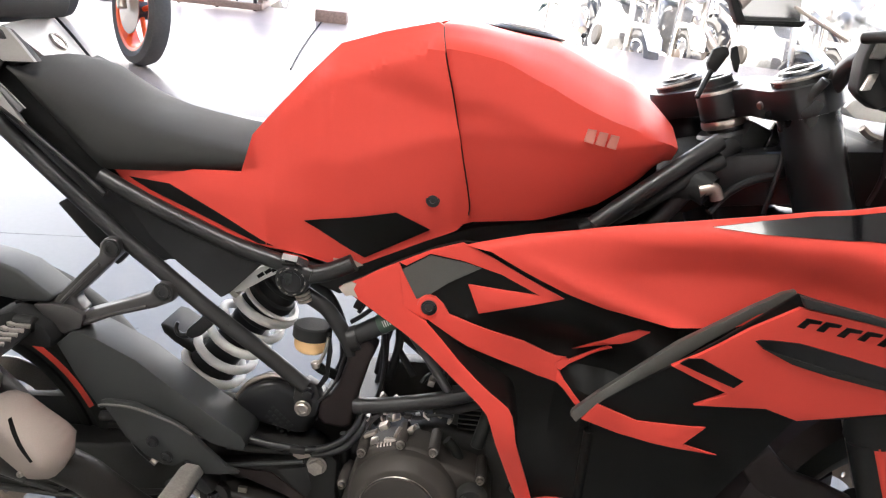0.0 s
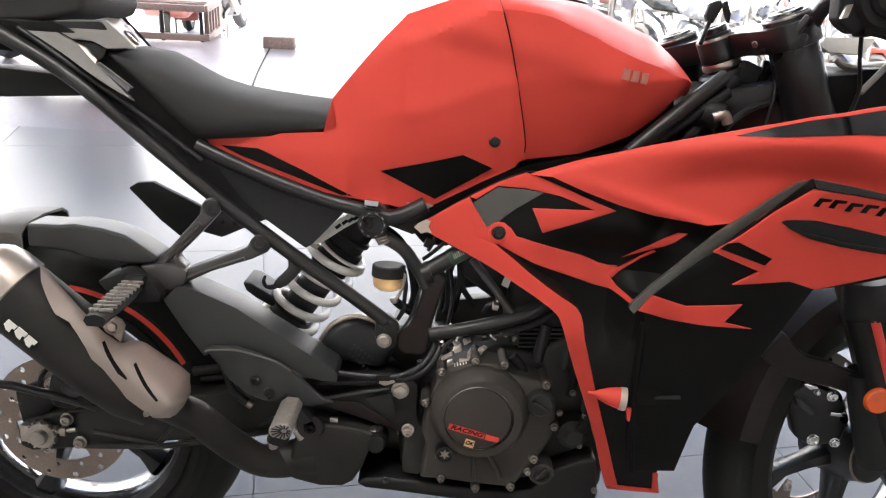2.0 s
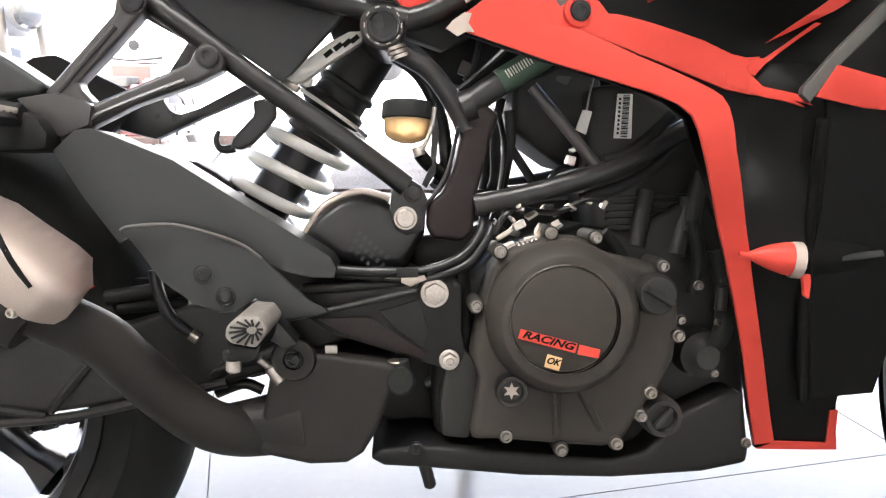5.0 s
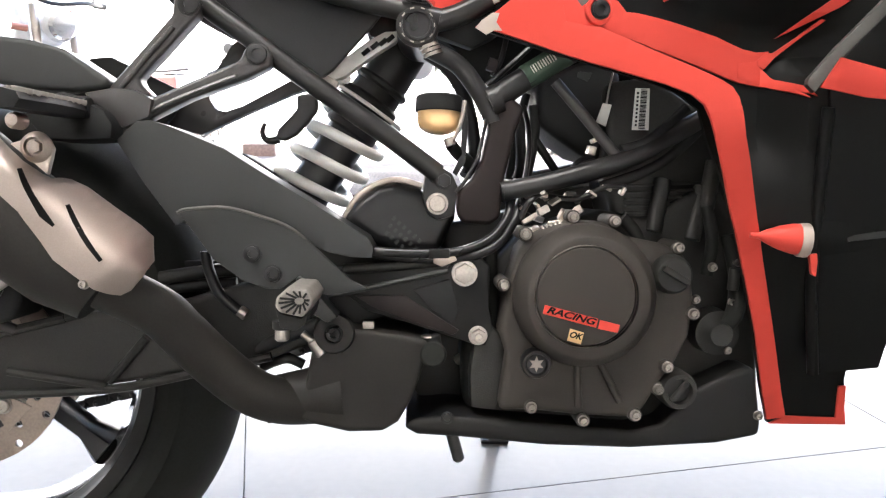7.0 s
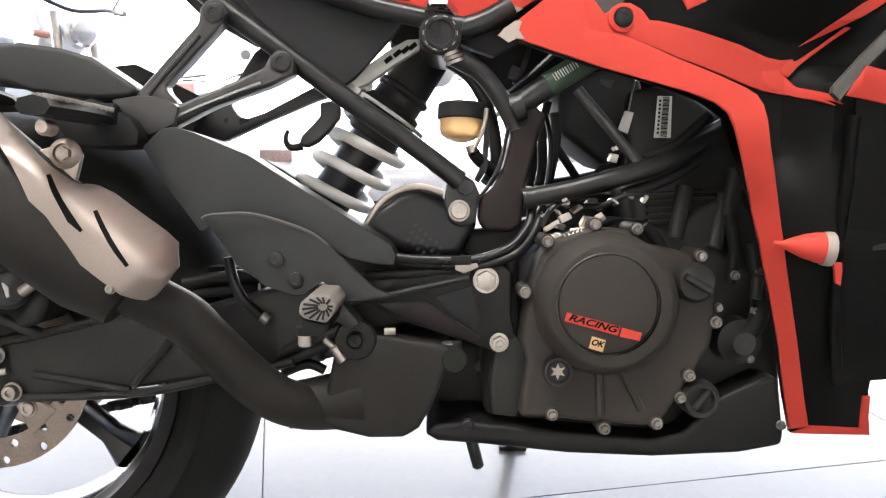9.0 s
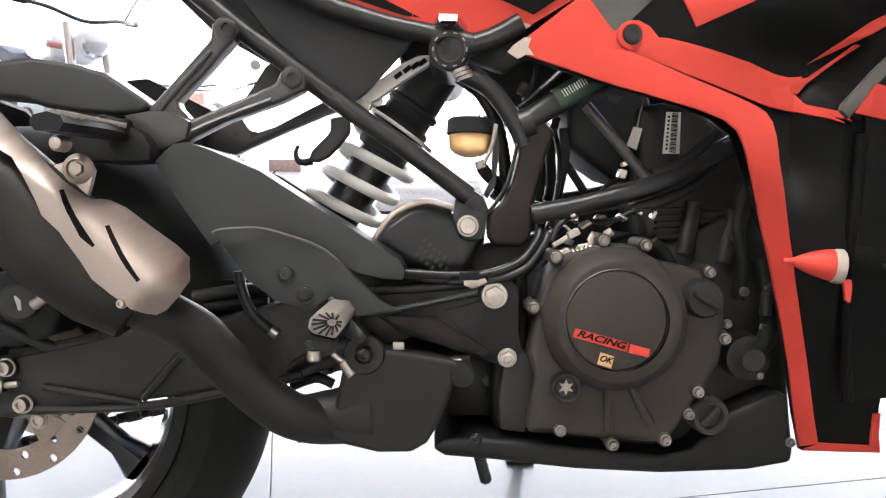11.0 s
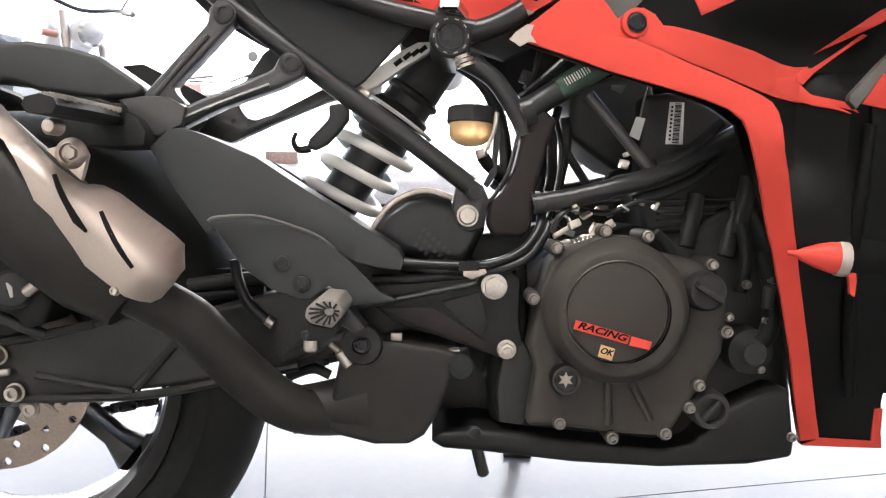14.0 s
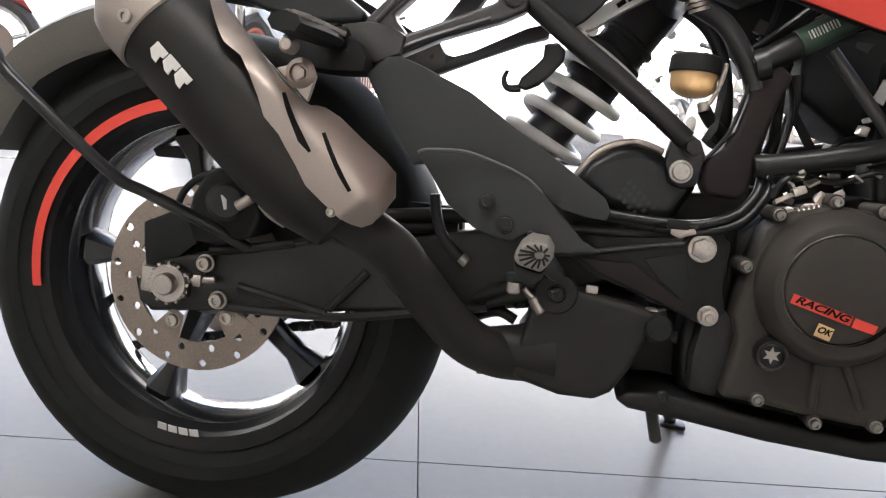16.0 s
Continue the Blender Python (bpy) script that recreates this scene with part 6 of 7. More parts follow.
part("holder", prism([(0.557, 0.610), (0.564, 0.611), (0.568, 0.585), (0.565, 0.543), (0.556, 0.528), (0.551, 0.532), (0.559, 0.549), (0.561, 0.583)], -0.110, -0.107, 0.0008), BLACK, res)

# ---- belly pan and side stand ----
part("belly_pan", prism([(0.500, 0.260), (0.511, 0.269), (0.549, 0.273), (0.622, 0.266), (0.746, 0.256), (0.780, 0.263), (0.813, 0.301), (0.836, 0.312), (0.864, 0.325), (0.879, 0.325), (0.887, 0.265), (0.886, 0.251), (0.839, 0.242), (0.746, 0.237), (0.654, 0.240), (0.561, 0.249), (0.515, 0.252)], -0.142, 0.12, 0.008, 3), FORGED, moto, "black plastic belly pan")
bolt("bolt", (0.547, -0.143, 0.271), 0.0055, moto, BLACK, 0.004)
part("stand_spring_hook", rod((0.556, -0.020, 0.222), (0.568, -0.020, 0.180), 0.0075, 16, 0.003), FRAME, moto, "black stand stub below the engine")
part("side_stand", tube([(0.56, 0.10, 0.26), (0.608, 0.258, 0.163), (0.656, 0.415, 0.078)], 0.011, 12), FRAME, moto, "black side stand")
part("stand_foot", box((0.656, 0.415, 0.070), (0.05, 0.04, 0.008), (9, 0, 0), 0.003), FRAME, moto)

# ---- front fork, controls and screen ----
fork = thing("front_fork", "black upside-down front fork with turned handlebar", "")
fork.parent = moto
down = Vector((0.395, 0, -0.918))
ta, tb = Vector((1.084, -0.085, 1.008)), Vector((0.988, 0.100, 0.972))
stem = Vector((1.019, 0.004, 0.976))
for top, lower in ((ta, ALU), (tb, MATTE)):
    part("fork_tube", rod(top + down * 0.008, top + down * 0.40, 0.0345, 32, 0.002), BLACK, fork)
    cap = part("fork_cap", lathe([(0, 0.004), (0.010, 0.004), (0.012, 0.009), (0.023, 0.010), (0.025, 0.007), (0.031, 0.006), (0.033, 0.003), (0.0335, -0.012), (0, -0.012)], top, 36, None, -down), BLACK, fork, "black screwed fork cap")
    part("cap_ring", lathe([(0.0165, 0.0100), (0.0225, 0.0104), (0.0225, 0.0108), (0.0165, 0.0106)], top, 36, None, -down), STEEL, cap, "bright worn ring")
    part("rim_ring", lathe([(0.0305, 0.006), (0.0335, 0.0035), (0.0340, 0.0030), (0.0340, 0.0012), (0.0305, 0.0020)], top, 36, None, -down), BOLT, cap)
    part("lower_tube", rod(top + down * 0.38, top + down * 0.72, 0.021, 28, 0.002), lower, fork)
# upper clamp: one flat casting with a lobe round each tube
across = (tb - ta).normalized()
ahead = across.cross(down).normalized()
ahead = ahead if ahead.x > 0 else -ahead
span = (tb - ta).length
outline = [(-0.040, 0.012), (-0.026, 0.035), (0.005, 0.043), (0.036, 0.034), (0.062, 0.024), (span / 2, 0.040), (span - 0.062, 0.024), (span - 0.036, 0.034), (span - 0.005, 0.043), (span + 0.026, 0.035), (span + 0.040, 0.012), (span + 0.041, -0.012), (span + 0.024, -0.037), (span - 0.006, -0.043), (span - 0.038, -0.034), (span - 0.060, -0.026), (span / 2, -0.030), (0.060, -0.026), (0.038, -0.034), (0.006, -0.043), (-0.024, -0.037), (-0.041, -0.012)]
bm = bmesh.new()
rings = [[bm.verts.new(ta + across * u + ahead * v + down * d) for u, v in outline] for d in (0.004, 0.040)]
bm.faces.new(rings[0])
bm.faces.new(rings[1])
for k in range(len(outline)):
    j = (k + 1) % len(outline)
    bm.faces.new((rings[0][k], rings[0][j], rings[1][j], rings[1][k]))
bmesh.ops.recalc_face_normals(bm, faces=bm.faces)
part("top_clamp", edge_bevel(bm, 0.003), BLACK, fork, "black cast upper fork clamp", 50)
part("clamp_bolt", rod(ta + across * 0.030 - ahead * 0.040 + down * 0.022, ta + across * 0.030 - ahead * 0.030 + down * 0.022, 0.005, 12, 0.001), BOLT, fork)
part("steering_cover", prism([(1.137, 0.975), (1.164, 0.920), (1.194, 0.870), (1.012, 0.838), (0.998, 0.900), (1.058, 0.912), (1.095, 0.919), (1.096, 0.973)], -0.075, -0.02, 0.006), BLACK, fork)
part("lower_clamp", tube([ta + down * 0.20, (ta + tb) / 2 + down * 0.20, tb + down * 0.20], 0.03, 16, True, None, 6, 0.8), BLACK, fork)
ign = part("ignition_lock", lathe([(0, 0.015), (0.009, 0.015), (0.010, 0.018), (0.0175, 0.018), (0.0195, 0.016), (0.020, 0.009), (0.024, 0.008), (0.025, 0.004), (0.029, 0.003), (0.0305, 0.000), (0.030, -0.032), (0.026, -0.034), (0.026, -0.075), (0, -0.075)], stem, 40, None, -down), BLACK, fork, "black stepped ignition lock barrel")
part("lock_ring", lathe([(0.027, -0.035), (0.030, -0.035), (0.031, -0.038), (0.031, -0.043), (0.030, -0.045), (0.027, -0.045)], stem, 40, None, -down), STEEL, ign, "bright steel ring under the lock")
part("face_ring", lathe([(0.0292, 0.0032), (0.0308, 0.0006), (0.0309, -0.0006), (0.0300, -0.0006), (0.0284, 0.0020)], stem, 40, None, -down), BOLT, ign)
part("wire_plug", box(stem + Vector((0.045, -0.03, -0.050)), (0.030, 0.02, 0.034), (0, 20, 8), 0.003), MATTE, ign)
part("wire_plug", box(stem + Vector((0.070, -0.03, -0.048)), (0.014, 0.016, 0.040), (0, 10, 0), 0.002), BLACK, ign)
key = thing("ignition_key", "black ignition key in the lock", "")
key.parent = moto
part("key_blade", rod((0.984, -0.034, 0.966), (1.000, -0.010, 0.999), 0.0036, 10), BLACK, key)
kb = [(0.999, 0.995), (0.993, 1.008), (0.997, 1.025), (1.006, 1.030), (1.014, 1.030), (1.018, 1.022), (1.012, 1.010), (1.006, 0.998)]
part("key_head", prism(kb, -0.012, 0.000, 0.002), MATTE, key)
part("key_fob", prism([(1.023, 1.029), (1.030, 1.033), (1.038, 1.014), (1.038, 0.999), (1.033, 1.001), (1.025, 1.017)], 0.008, 0.014, 0.002), MATTE, key)
part("wire_ring", tube([(1.014, 0.000, 1.027), (1.017, 0.000, 1.038), (1.022, 0.000, 1.045)], 0.0008, 6), STEEL, key)
# handlebar, switch block and grip
bar = Vector((1.120, -0.130, 1.032))
g0, g1 = Vector((1.163, -0.200, 1.037)), Vector((1.172, -0.330, 1.036))
part("handlebar", tube([ta + down * 0.06, bar, g0], 0.011, 16), FRAME, fork)
part("grip", rod(g0, g1, 0.0195, 28, 0.003), LITGRIP, fork, "rubber throttle grip, its lit grey put into the colour")
gd = (g1 - g0).normalized()
hub = part("throttle_housing", lathe([(0, -0.045), (0.034, -0.045), (0.040, -0.040), (0.042, -0.004), (0.039, 0.000), (0.033, 0.001), (0.032, -0.003), (0.027, -0.003), (0.026, 0.002), (0, 0.002)], g0, 40, None, gd), MATTE, fork, "round black throttle housing")
part("lever_perch", prism([(1.138, 1.023), (1.195, 1.035), (1.225, 1.010), (1.222, 0.975), (1.190, 0.984), (1.168, 0.989), (1.146, 0.985)], -0.185, -0.150, 0.006), MATTE, hub)
sw = part("switch_block", prism([(1.106, 1.005), (1.104, 1.033), (1.107, 1.055), (1.113, 1.062), (1.130, 1.067), (1.140, 1.055), (1.146, 1.031), (1.142, 0.994), (1.130, 0.988), (1.116, 0.996)], -0.19, -0.160, 0.006, 3), MATTE, fork, "black handlebar switch block")
part("switch", prism([(1.108, 1.038), (1.111, 1.054), (1.134, 1.054), (1.134, 1.040)], -0.1945, -0.188, 0.0015), GREYPL, sw, "grey rocker switch")
part("switch", prism([(1.107, 1.006), (1.111, 1.023), (1.120, 1.025), (1.116, 1.008)], -0.1955, -0.188, 0.0015), STEEL, sw, "pale start switch")
part("clip_bracket", tube([(1.095, -0.130, 1.010), (1.086, -0.120, 0.985), (1.100, -0.110, 0.960), (1.108, -0.105, 0.935)], 0.0055), FRAME, fork)
part("brake_lever", tube([(1.094, -0.200, 1.057), (1.116, -0.240, 1.062), (1.138, -0.300, 1.063)], 0.006), FRAME, fork)
part("throttle_cable", tube([(1.056, -0.060, 0.978), (1.076, -0.070, 0.961), (1.087, -0.080, 0.917), (1.084, -0.080, 0.866), (1.082, -0.080, 0.841)], 0.003, 8), BLACK, fork)
part("throttle_cable", tube([(1.160, -0.150, 0.996), (1.170, -0.140, 0.958), (1.183, -0.130, 0.915), (1.180, -0.120, 0.877)], 0.003, 8), BLACK, fork)
part("wiring_guard", tube([(0.973, -0.080, 0.860), (0.989, -0.090, 0.870), (1.008, -0.100, 0.864)], 0.02, 14), MATTE, fork)
part("hose_sleeve", tube([(0.992, -0.110, 0.865), (1.008, -0.110, 0.870), (1.015, -0.110, 0.858)], 0.008, 12), ALU, fork)
part("cable", tube([(1.011, -0.100, 0.839), (1.032, -0.090, 0.864), (1.063, -0.080, 0.882), (1.104, -0.070, 0.893)], 0.005, 8), BLACK, fork)
part("head_tube", rod(stem + down * 0.05, stem + down * 0.30, 0.040, 32, 0.004), FRAME, fork)
part("instrument_housing", prism([(1.135, 0.930), (1.197, 0.938), (1.200, 0.945), (1.251, 0.949), (1.391, 0.962), (1.407, 0.887), (1.178, 0.864)], -0.10, 0.10, 0.008), DECAL, moto, "black inner nose housing")
part("bright_bracket", prism([(1.161, 0.976), (1.169, 0.987), (1.245, 0.989), (1.229, 0.963), (1.176, 0.965)], -0.035, 0.02, 0.002), WHITE, moto, "pale dashboard bracket")
part("bright_bracket", tube([(1.181, -0.050, 0.956), (1.196, -0.050, 0.947), (1.222, -0.050, 0.945), (1.255, -0.050, 0.951)], 0.005, 8), ALU, moto)
part("stay_rod", rod((1.190, -0.120, 0.912), (1.226, -0.120, 0.958), 0.0045, 12), BOLT, moto)
part("radiator", prism([(0.886, 0.565), (0.981, 0.561), (1.047, 0.481), (1.027, 0.385), (0.928, 0.390)], -0.11, 0.11, 0.01), MATTE, moto, "black radiator behind the fairing")
# mirror and screen
mir = thing("mirror", "black rear-view mirror on a stalk", "")
mir.parent = moto
part("mirror_back", prism([(0.965, 1.127), (0.968, 1.094), (0.987, 1.058), (0.992, 1.056), (1.057, 1.061), (1.060, 1.068), (0.996, 1.062), (0.978, 1.091), (0.973, 1.127)], -0.13, -0.11, 0.003), MATTE, mir)
part("mirror_face", prism([(0.971, 1.126), (1.048, 1.133), (1.058, 1.066), (0.996, 1.061), (0.978, 1.093)], -0.114, -0.108, 0.001), CHROME, mir)
part("mirror_stalk", tube([(1.015, -0.110, 1.131), (0.996, -0.110, 1.089), (0.986, -0.115, 1.077)], 0.009), PALE, mir)
bm = bmesh.new()
rows_ = []
for i in range(9):
    u = i / 8
    for_ = []
    for j in range(13):
        v = j / 12 * 2 - 1
        for_.append(bm.verts.new((1.02 + 0.30 * u + 0.08 * (1 - v * v) * 0.6, v * 0.16, 1.20 - 0.22 * u + 0.05 * (1 - v * v))))
    rows_.append(for_)
for A, B in zip(rows_, rows_[1:]):
    for j in range(12):
        bm.faces.new((A[j], A[j + 1], B[j + 1], B[j]))
r_ = bmesh.ops.extrude_face_region(bm, geom=bm.faces[:])
bmesh.ops.translate(bm, verts=[v for v in r_["geom"] if isinstance(v, bmesh.types.BMVert)], vec=(0, 0, -0.003))
screen = part("windscreen", bm, glass("clear_screen", (0.9, 0.92, 0.93), 0.04), moto, "clear plastic windscreen")
screen.visible_shadow = False
for q in ([(1.024, -0.100, 1.095), (1.067, -0.120, 1.072), (1.107, -0.130, 1.052)], [(1.134, -0.130, 1.110), (1.170, -0.150, 1.090), (1.203, -0.160, 1.073)], [(1.149, -0.020, 1.141), (1.217, -0.030, 1.113), (1.290, -0.050, 1.071)]):
    part("screen_edge", tube(q, 0.0022, 8), PALE, screen, "pale edge of the windscreen")
part("screen_edge", tube([(1.02 + 0.3 * u + 0.001, -0.16, 1.20 - 0.22 * u) for u in (0, 0.33, 0.66, 1)], 0.003, 8), MATTE, moto)
# fork lower leg beside the wheel
lo = [(1.253, -0.130, 0.586), (1.322, -0.130, 0.432), (1.372, -0.120, 0.329)]
part("fork_leg", tube(lo, 0.021, 24, True), MATTE, fork, "dark fork leg with a red stripe")
part("leg_stripe", tube([(p[0] + 0.010, p[1] - 0.0135, p[2]) for p in lo], 0.010, 12), RED, fork)
part("leg_reflector", lathe([(0, -0.004), (0.018, -0.004), (0.020, -0.002), (0.021, 0.004), (0, 0.004)], (1.293, -0.155, 0.458), 28), LENS, fork, "round orange reflector")
part("fork_shroud", tube([(1.258, -0.120, 0.641), (1.268, -0.120, 0.584)], 0.034, 20), MATTE, fork)
bm = bmesh.new()
rows_ = []
for k in range(25):
    a = radians(35 + 132 * k / 24)
    rows_.append([bm.verts.new((r * math.cos(a), y, r * math.sin(a))) for r, y in ((0.268, -0.070), (0.303, -0.062), (0.315, -0.03), (0.318, 0), (0.315, 0.03), (0.303, 0.062), (0.268, 0.070), (0.300, 0.058), (0.311, 0.028), (0.314, 0), (0.311, -0.028), (0.300, -0.058))])
for A, B in zip(rows_, rows_[1:]):
    for i in range(12):
        bm.faces.new((A[i], A[(i + 1) % 12], B[(i + 1) % 12], B[i]))
bm.faces.new(rows_[0])
bm.faces.new(rows_[-1])
mg = part("front_mudguard", bm, MAROON, moto, "black front mudguard")
mg.matrix_basis = front.matrix_basis.copy()
part("far_reflector", lathe([(0, -0.003), (0.024, -0.003), (0.024, 0.003), (0, 0.003)], (1.331, 0.100, 0.446), 24), LENS, fork)
part("abs_ring", lathe([(0.036, 0), (0.044, 0), (0.044, 0.003), (0.036, 0.003)], (0, -0.058, 0), 40), DISC, front)
part("mudguard_arm", prism([(1.150, 0.476), (1.122, 0.507), (1.150, 0.546), (1.177, 0.520), (1.192, 0.510), (1.227, 0.502), (1.302, 0.476), (1.310, 0.439), (1.238, 0.459), (1.201, 0.465), (1.168, 0.473)], -0.118, -0.100, 0.005, 3), MAROON, fork, "dark brown-black mudguard arm")
cal2 = part("front_caliper", prism([(1.186, 0.433), (1.216, 0.459), (1.275, 0.437), (1.296, 0.391), (1.287, 0.349), (1.240, 0.340), (1.210, 0.357), (1.192, 0.407)], -0.094, -0.065, 0.010, 3), BLACK, fork, "black front brake caliper")
part("caliper_ridge", prism([(1.190, 0.436), (1.204, 0.430), (1.232, 0.404), (1.222, 0.400), (1.200, 0.416)], -0.104, -0.090, 0.005), BLACK, cal2)
part("caliper_clip", prism([(1.200, 0.458), (1.205, 0.460), (1.226, 0.452), (1.212, 0.449)], -0.108, -0.094, 0.001), CHROME, cal2)
part("caliper_clip", box((1.267, -0.100, 0.407), (0.026, 0.010, 0.006), (0, 5, 0), 0.001), CHROME, cal2)
for q, r in (((1.257, -0.094, 0.434), 0.0075), ((1.231, -0.094, 0.440), 0.004), ((1.240, -0.094, 0.355), 0.0085), ((1.276, -0.094, 0.352), 0.007)):
    bolt("bolt", q, r, cal2, CHROME, 0.006)
part("leg_casting", tube([(1.283, -0.115, 0.490), (1.307, -0.115, 0.413), (1.338, -0.110, 0.331)], 0.026, 20), MATTE, fork)
part("hub_cover", lathe([(0, -0.072), (0.03, -0.070), (0.04, -0.064), (0.042, -0.05), (0, -0.05)], (0, 0, 0), 32), MATTE, front)

# ---- other machines and things in the yard ----
YARDRED = mat("glossy_red_paint", (0.40, 0.06, 0.05), 0.3, grain=0.02, stain=0.04, coat=0.5)
YARDGREY = mat("silver_paint", (0.62, 0.62, 0.61), 0.3, metal=0.1, grain=0.03, stain=0.05)
YARDORANGE = mat("orange_wheel_paint", (0.75, 0.10, 0.02), 0.35, grain=0.02, stain=0.04)
WOODBR = mat("brown_slat", (0.24, 0.17, 0.14), 0.6, grain=0.2, gscale=60, stain=0.15)


# tyre and engine colours are paled to stand in for the yard's glare
PALETYRE = mat("glare_paled_tyre", (0.085, 0.08, 0.076), 0.8, grain=0.1, stain=0.2)
PALEENG = mat("silver_engine", (0.30, 0.295, 0.29), 0.6, grain=0.1, stain=0.2)


YLENS = mat("faded_lens", (0.45, 0.20, 0.15), 0.3, grain=0.05, stain=0.05)


def parked_bike(m, paint, rim, label):
    """A street motorcycle at the pose m: x ahead, wheels on the ground."""
    b = thing("parked_motorcycle", label, "motorcycle", m, "motorcycles parked in the yard")
    for wx in (0, 1.32):
        part("tyre", lathe([(0.222, -0.05), (0.25, -0.06), (0.285, -0.045), (0.3, 0), (0.285, 0.045), (0.25, 0.06), (0.222, 0.05)], (wx, 0, 0.3), 40), PALETYRE, b)
        w = part("rim", lathe([(0.224, -0.05), (0.205, -0.045), (0.2, 0), (0.205, 0.045), (0.224, 0.05)], (wx, 0, 0.3), 40), rim, b)
        for k in range(5):
            a = 2 * math.pi * k / 5 + 0.3
            part("spoke", rod((wx + 0.03 * math.cos(a), 0, 0.3 + 0.03 * math.sin(a)), (wx + 0.21 * math.cos(a), 0, 0.3 + 0.21 * math.sin(a)), 0.014, 8), rim, w)
        part("hub", rod((wx, -0.05, 0.3), (wx, 0.05, 0.3), 0.05, 16), FRAME, w)
        part("brake_disc", rod((wx, -0.065, 0.3), (wx, -0.060, 0.3), 0.13, 28), DISC, w)
    part("fuel_tank", prism([(0.55, 0.78), (0.60, 0.93), (0.72, 1.0), (0.88, 0.97), (0.98, 0.86), (0.94, 0.76), (0.75, 0.74)], -0.13, 0.13, 0.05, 4), paint, b)
    part("seat", prism([(-0.15, 0.88), (0.05, 0.86), (0.3, 0.80), (0.52, 0.80), (0.56, 0.76), (0.2, 0.74), (-0.15, 0.82)], -0.11, 0.11, 0.025, 3), VINYL, b)
    part("tail", prism([(-0.32, 0.86), (-0.1, 0.82), (0.2, 0.74), (0.1, 0.70), (-0.2, 0.76)], -0.09, 0.09, 0.02, 2), paint, b)
    part("engine", prism([(0.45, 0.30), (0.50, 0.55), (0.60, 0.72), (0.85, 0.70), (0.92, 0.45), (0.86, 0.26), (0.6, 0.22)], -0.13, 0.13, 0.03, 3), PALEENG, b)
    part("engine_cover", rod((0.68, -0.16, 0.40), (0.68, -0.12, 0.40), 0.085, 28, 0.01), COVER, b)
    part("frame_tube", tube([(0.1, -0.1, 0.72), (0.45, -0.11, 0.62), (0.55, -0.11, 0.42), (0.5, -0.1, 0.25)], 0.016, 10), FRAME, b)
    part("swingarm", prism([(-0.05, 0.28), (0.0, 0.33), (0.5, 0.42), (0.5, 0.36)], -0.1, -0.07, 0.008), FRAME, b)
    part("silencer", rod((-0.05, -0.17, 0.55), (0.35, -0.15, 0.36), 0.045, 20, 0.01), ALU, b)
    for s in (-0.1, 0.1):
        part("fork_leg", rod((1.32, s, 0.3), (1.05, s, 0.95), 0.025, 14), STEEL, b)
    part("front_mudguard", prism([(1.08, 0.55), (1.15, 0.62), (1.32, 0.64), (1.50, 0.58), (1.56, 0.48), (1.48, 0.53), (1.32, 0.6), (1.16, 0.57)], -0.06, 0.06, 0.012), paint, b)
    part("headlight", lathe([(0, 0.05), (0.07, 0.04), (0.09, 0.0), (0.07, -0.08), (0, -0.1)], (1.16, 0, 0.86), 24, None, (1, 0, -0.1)), paint, b)
    part("headlight_lens", lathe([(0, 0.056), (0.06, 0.048), (0.075, 0.03), (0, 0.03)], (1.165, 0, 0.86), 24, None, (1, 0, -0.1)), CHROME, b)
    part("handlebar", tube([(0.9, -0.36, 1.04), (1.02, -0.2, 1.02), (1.04, 0, 0.98), (1.02, 0.2, 1.02), (0.9, 0.36, 1.04)], 0.012, 10), FRAME, b)
    for s in (-1, 1):
        part("grip", rod((0.9, s * 0.36, 1.04), (0.96, s * 0.27, 1.03), 0.018, 12), RUBBER, b)
        part("mirror_stalk", tube([(1.0, s * 0.24, 1.03), (1.0, s * 0.3, 1.15), (0.97, s * 0.36, 1.22)], 0.006, 8), FRAME, b)
        part("mirror", lathe([(0, -0.012), (0.05, -0.010), (0.06, 0), (0.05, 0.012), (0, 0.015)], (0.97, s * 0.38, 1.24), 20, None, (1, 0, 0)), MATTE, b)
    part("indicator", rod((1.1, -0.14, 0.82), (1.1, -0.22, 0.82), 0.018, 12), YLENS, b)
    part("rear_light", box((-0.33, 0, 0.84), (0.03, 0.1, 0.05), bev=0.008), YLENS, b)
    return b


LEANB = pose(0, 0, 0, -8, 0, 0)
parked_bike(pose(-2.32, 4.11, -0.003, 0, 0, -42) @ LEANB, YARDGREY, YARDORANGE, "parked grey motorcycle with orange wheels")
parked_bike(pose(-3.9, 2.3, -0.003, 0, 0, 40) @ LEANB, YARDRED, CHROME, "parked red motorcycle with polished wheels")
row = [((-1.75, 7.2, 95), YARDGREY), ((1.3, 6.6, -75), YARDGREY), ((1.85, 6.9, -82), YARDGREY), ((2.4, 6.4, -70), YARDGREY), ((2.9, 6.8, -78), YARDGREY), ((3.4, 6.5, -74), YARDGREY),
       ((3.95, 6.7, -80), YARDRED), ((4.5, 6.4, -72), YARDGREY), ((5.1, 6.6, -76), YARDGREY), ((2.2, 8.6, 100), YARDGREY), ((3.0, 8.5, 94), YARDRED), ((3.9, 8.7, 98), YARDGREY), ((4.8, 8.6, 96), YARDGREY), ((5.7, 8.7, 99), YARDGREY)]
for (bx, by, rz_), paint in row:
    parked_bike(pose(bx, by, -0.43, 0, 0, rz_) @ LEANB, paint, CHROME, "street motorcycle in a parked row, %s tank" % ("red" if paint is YARDRED else "silver"))

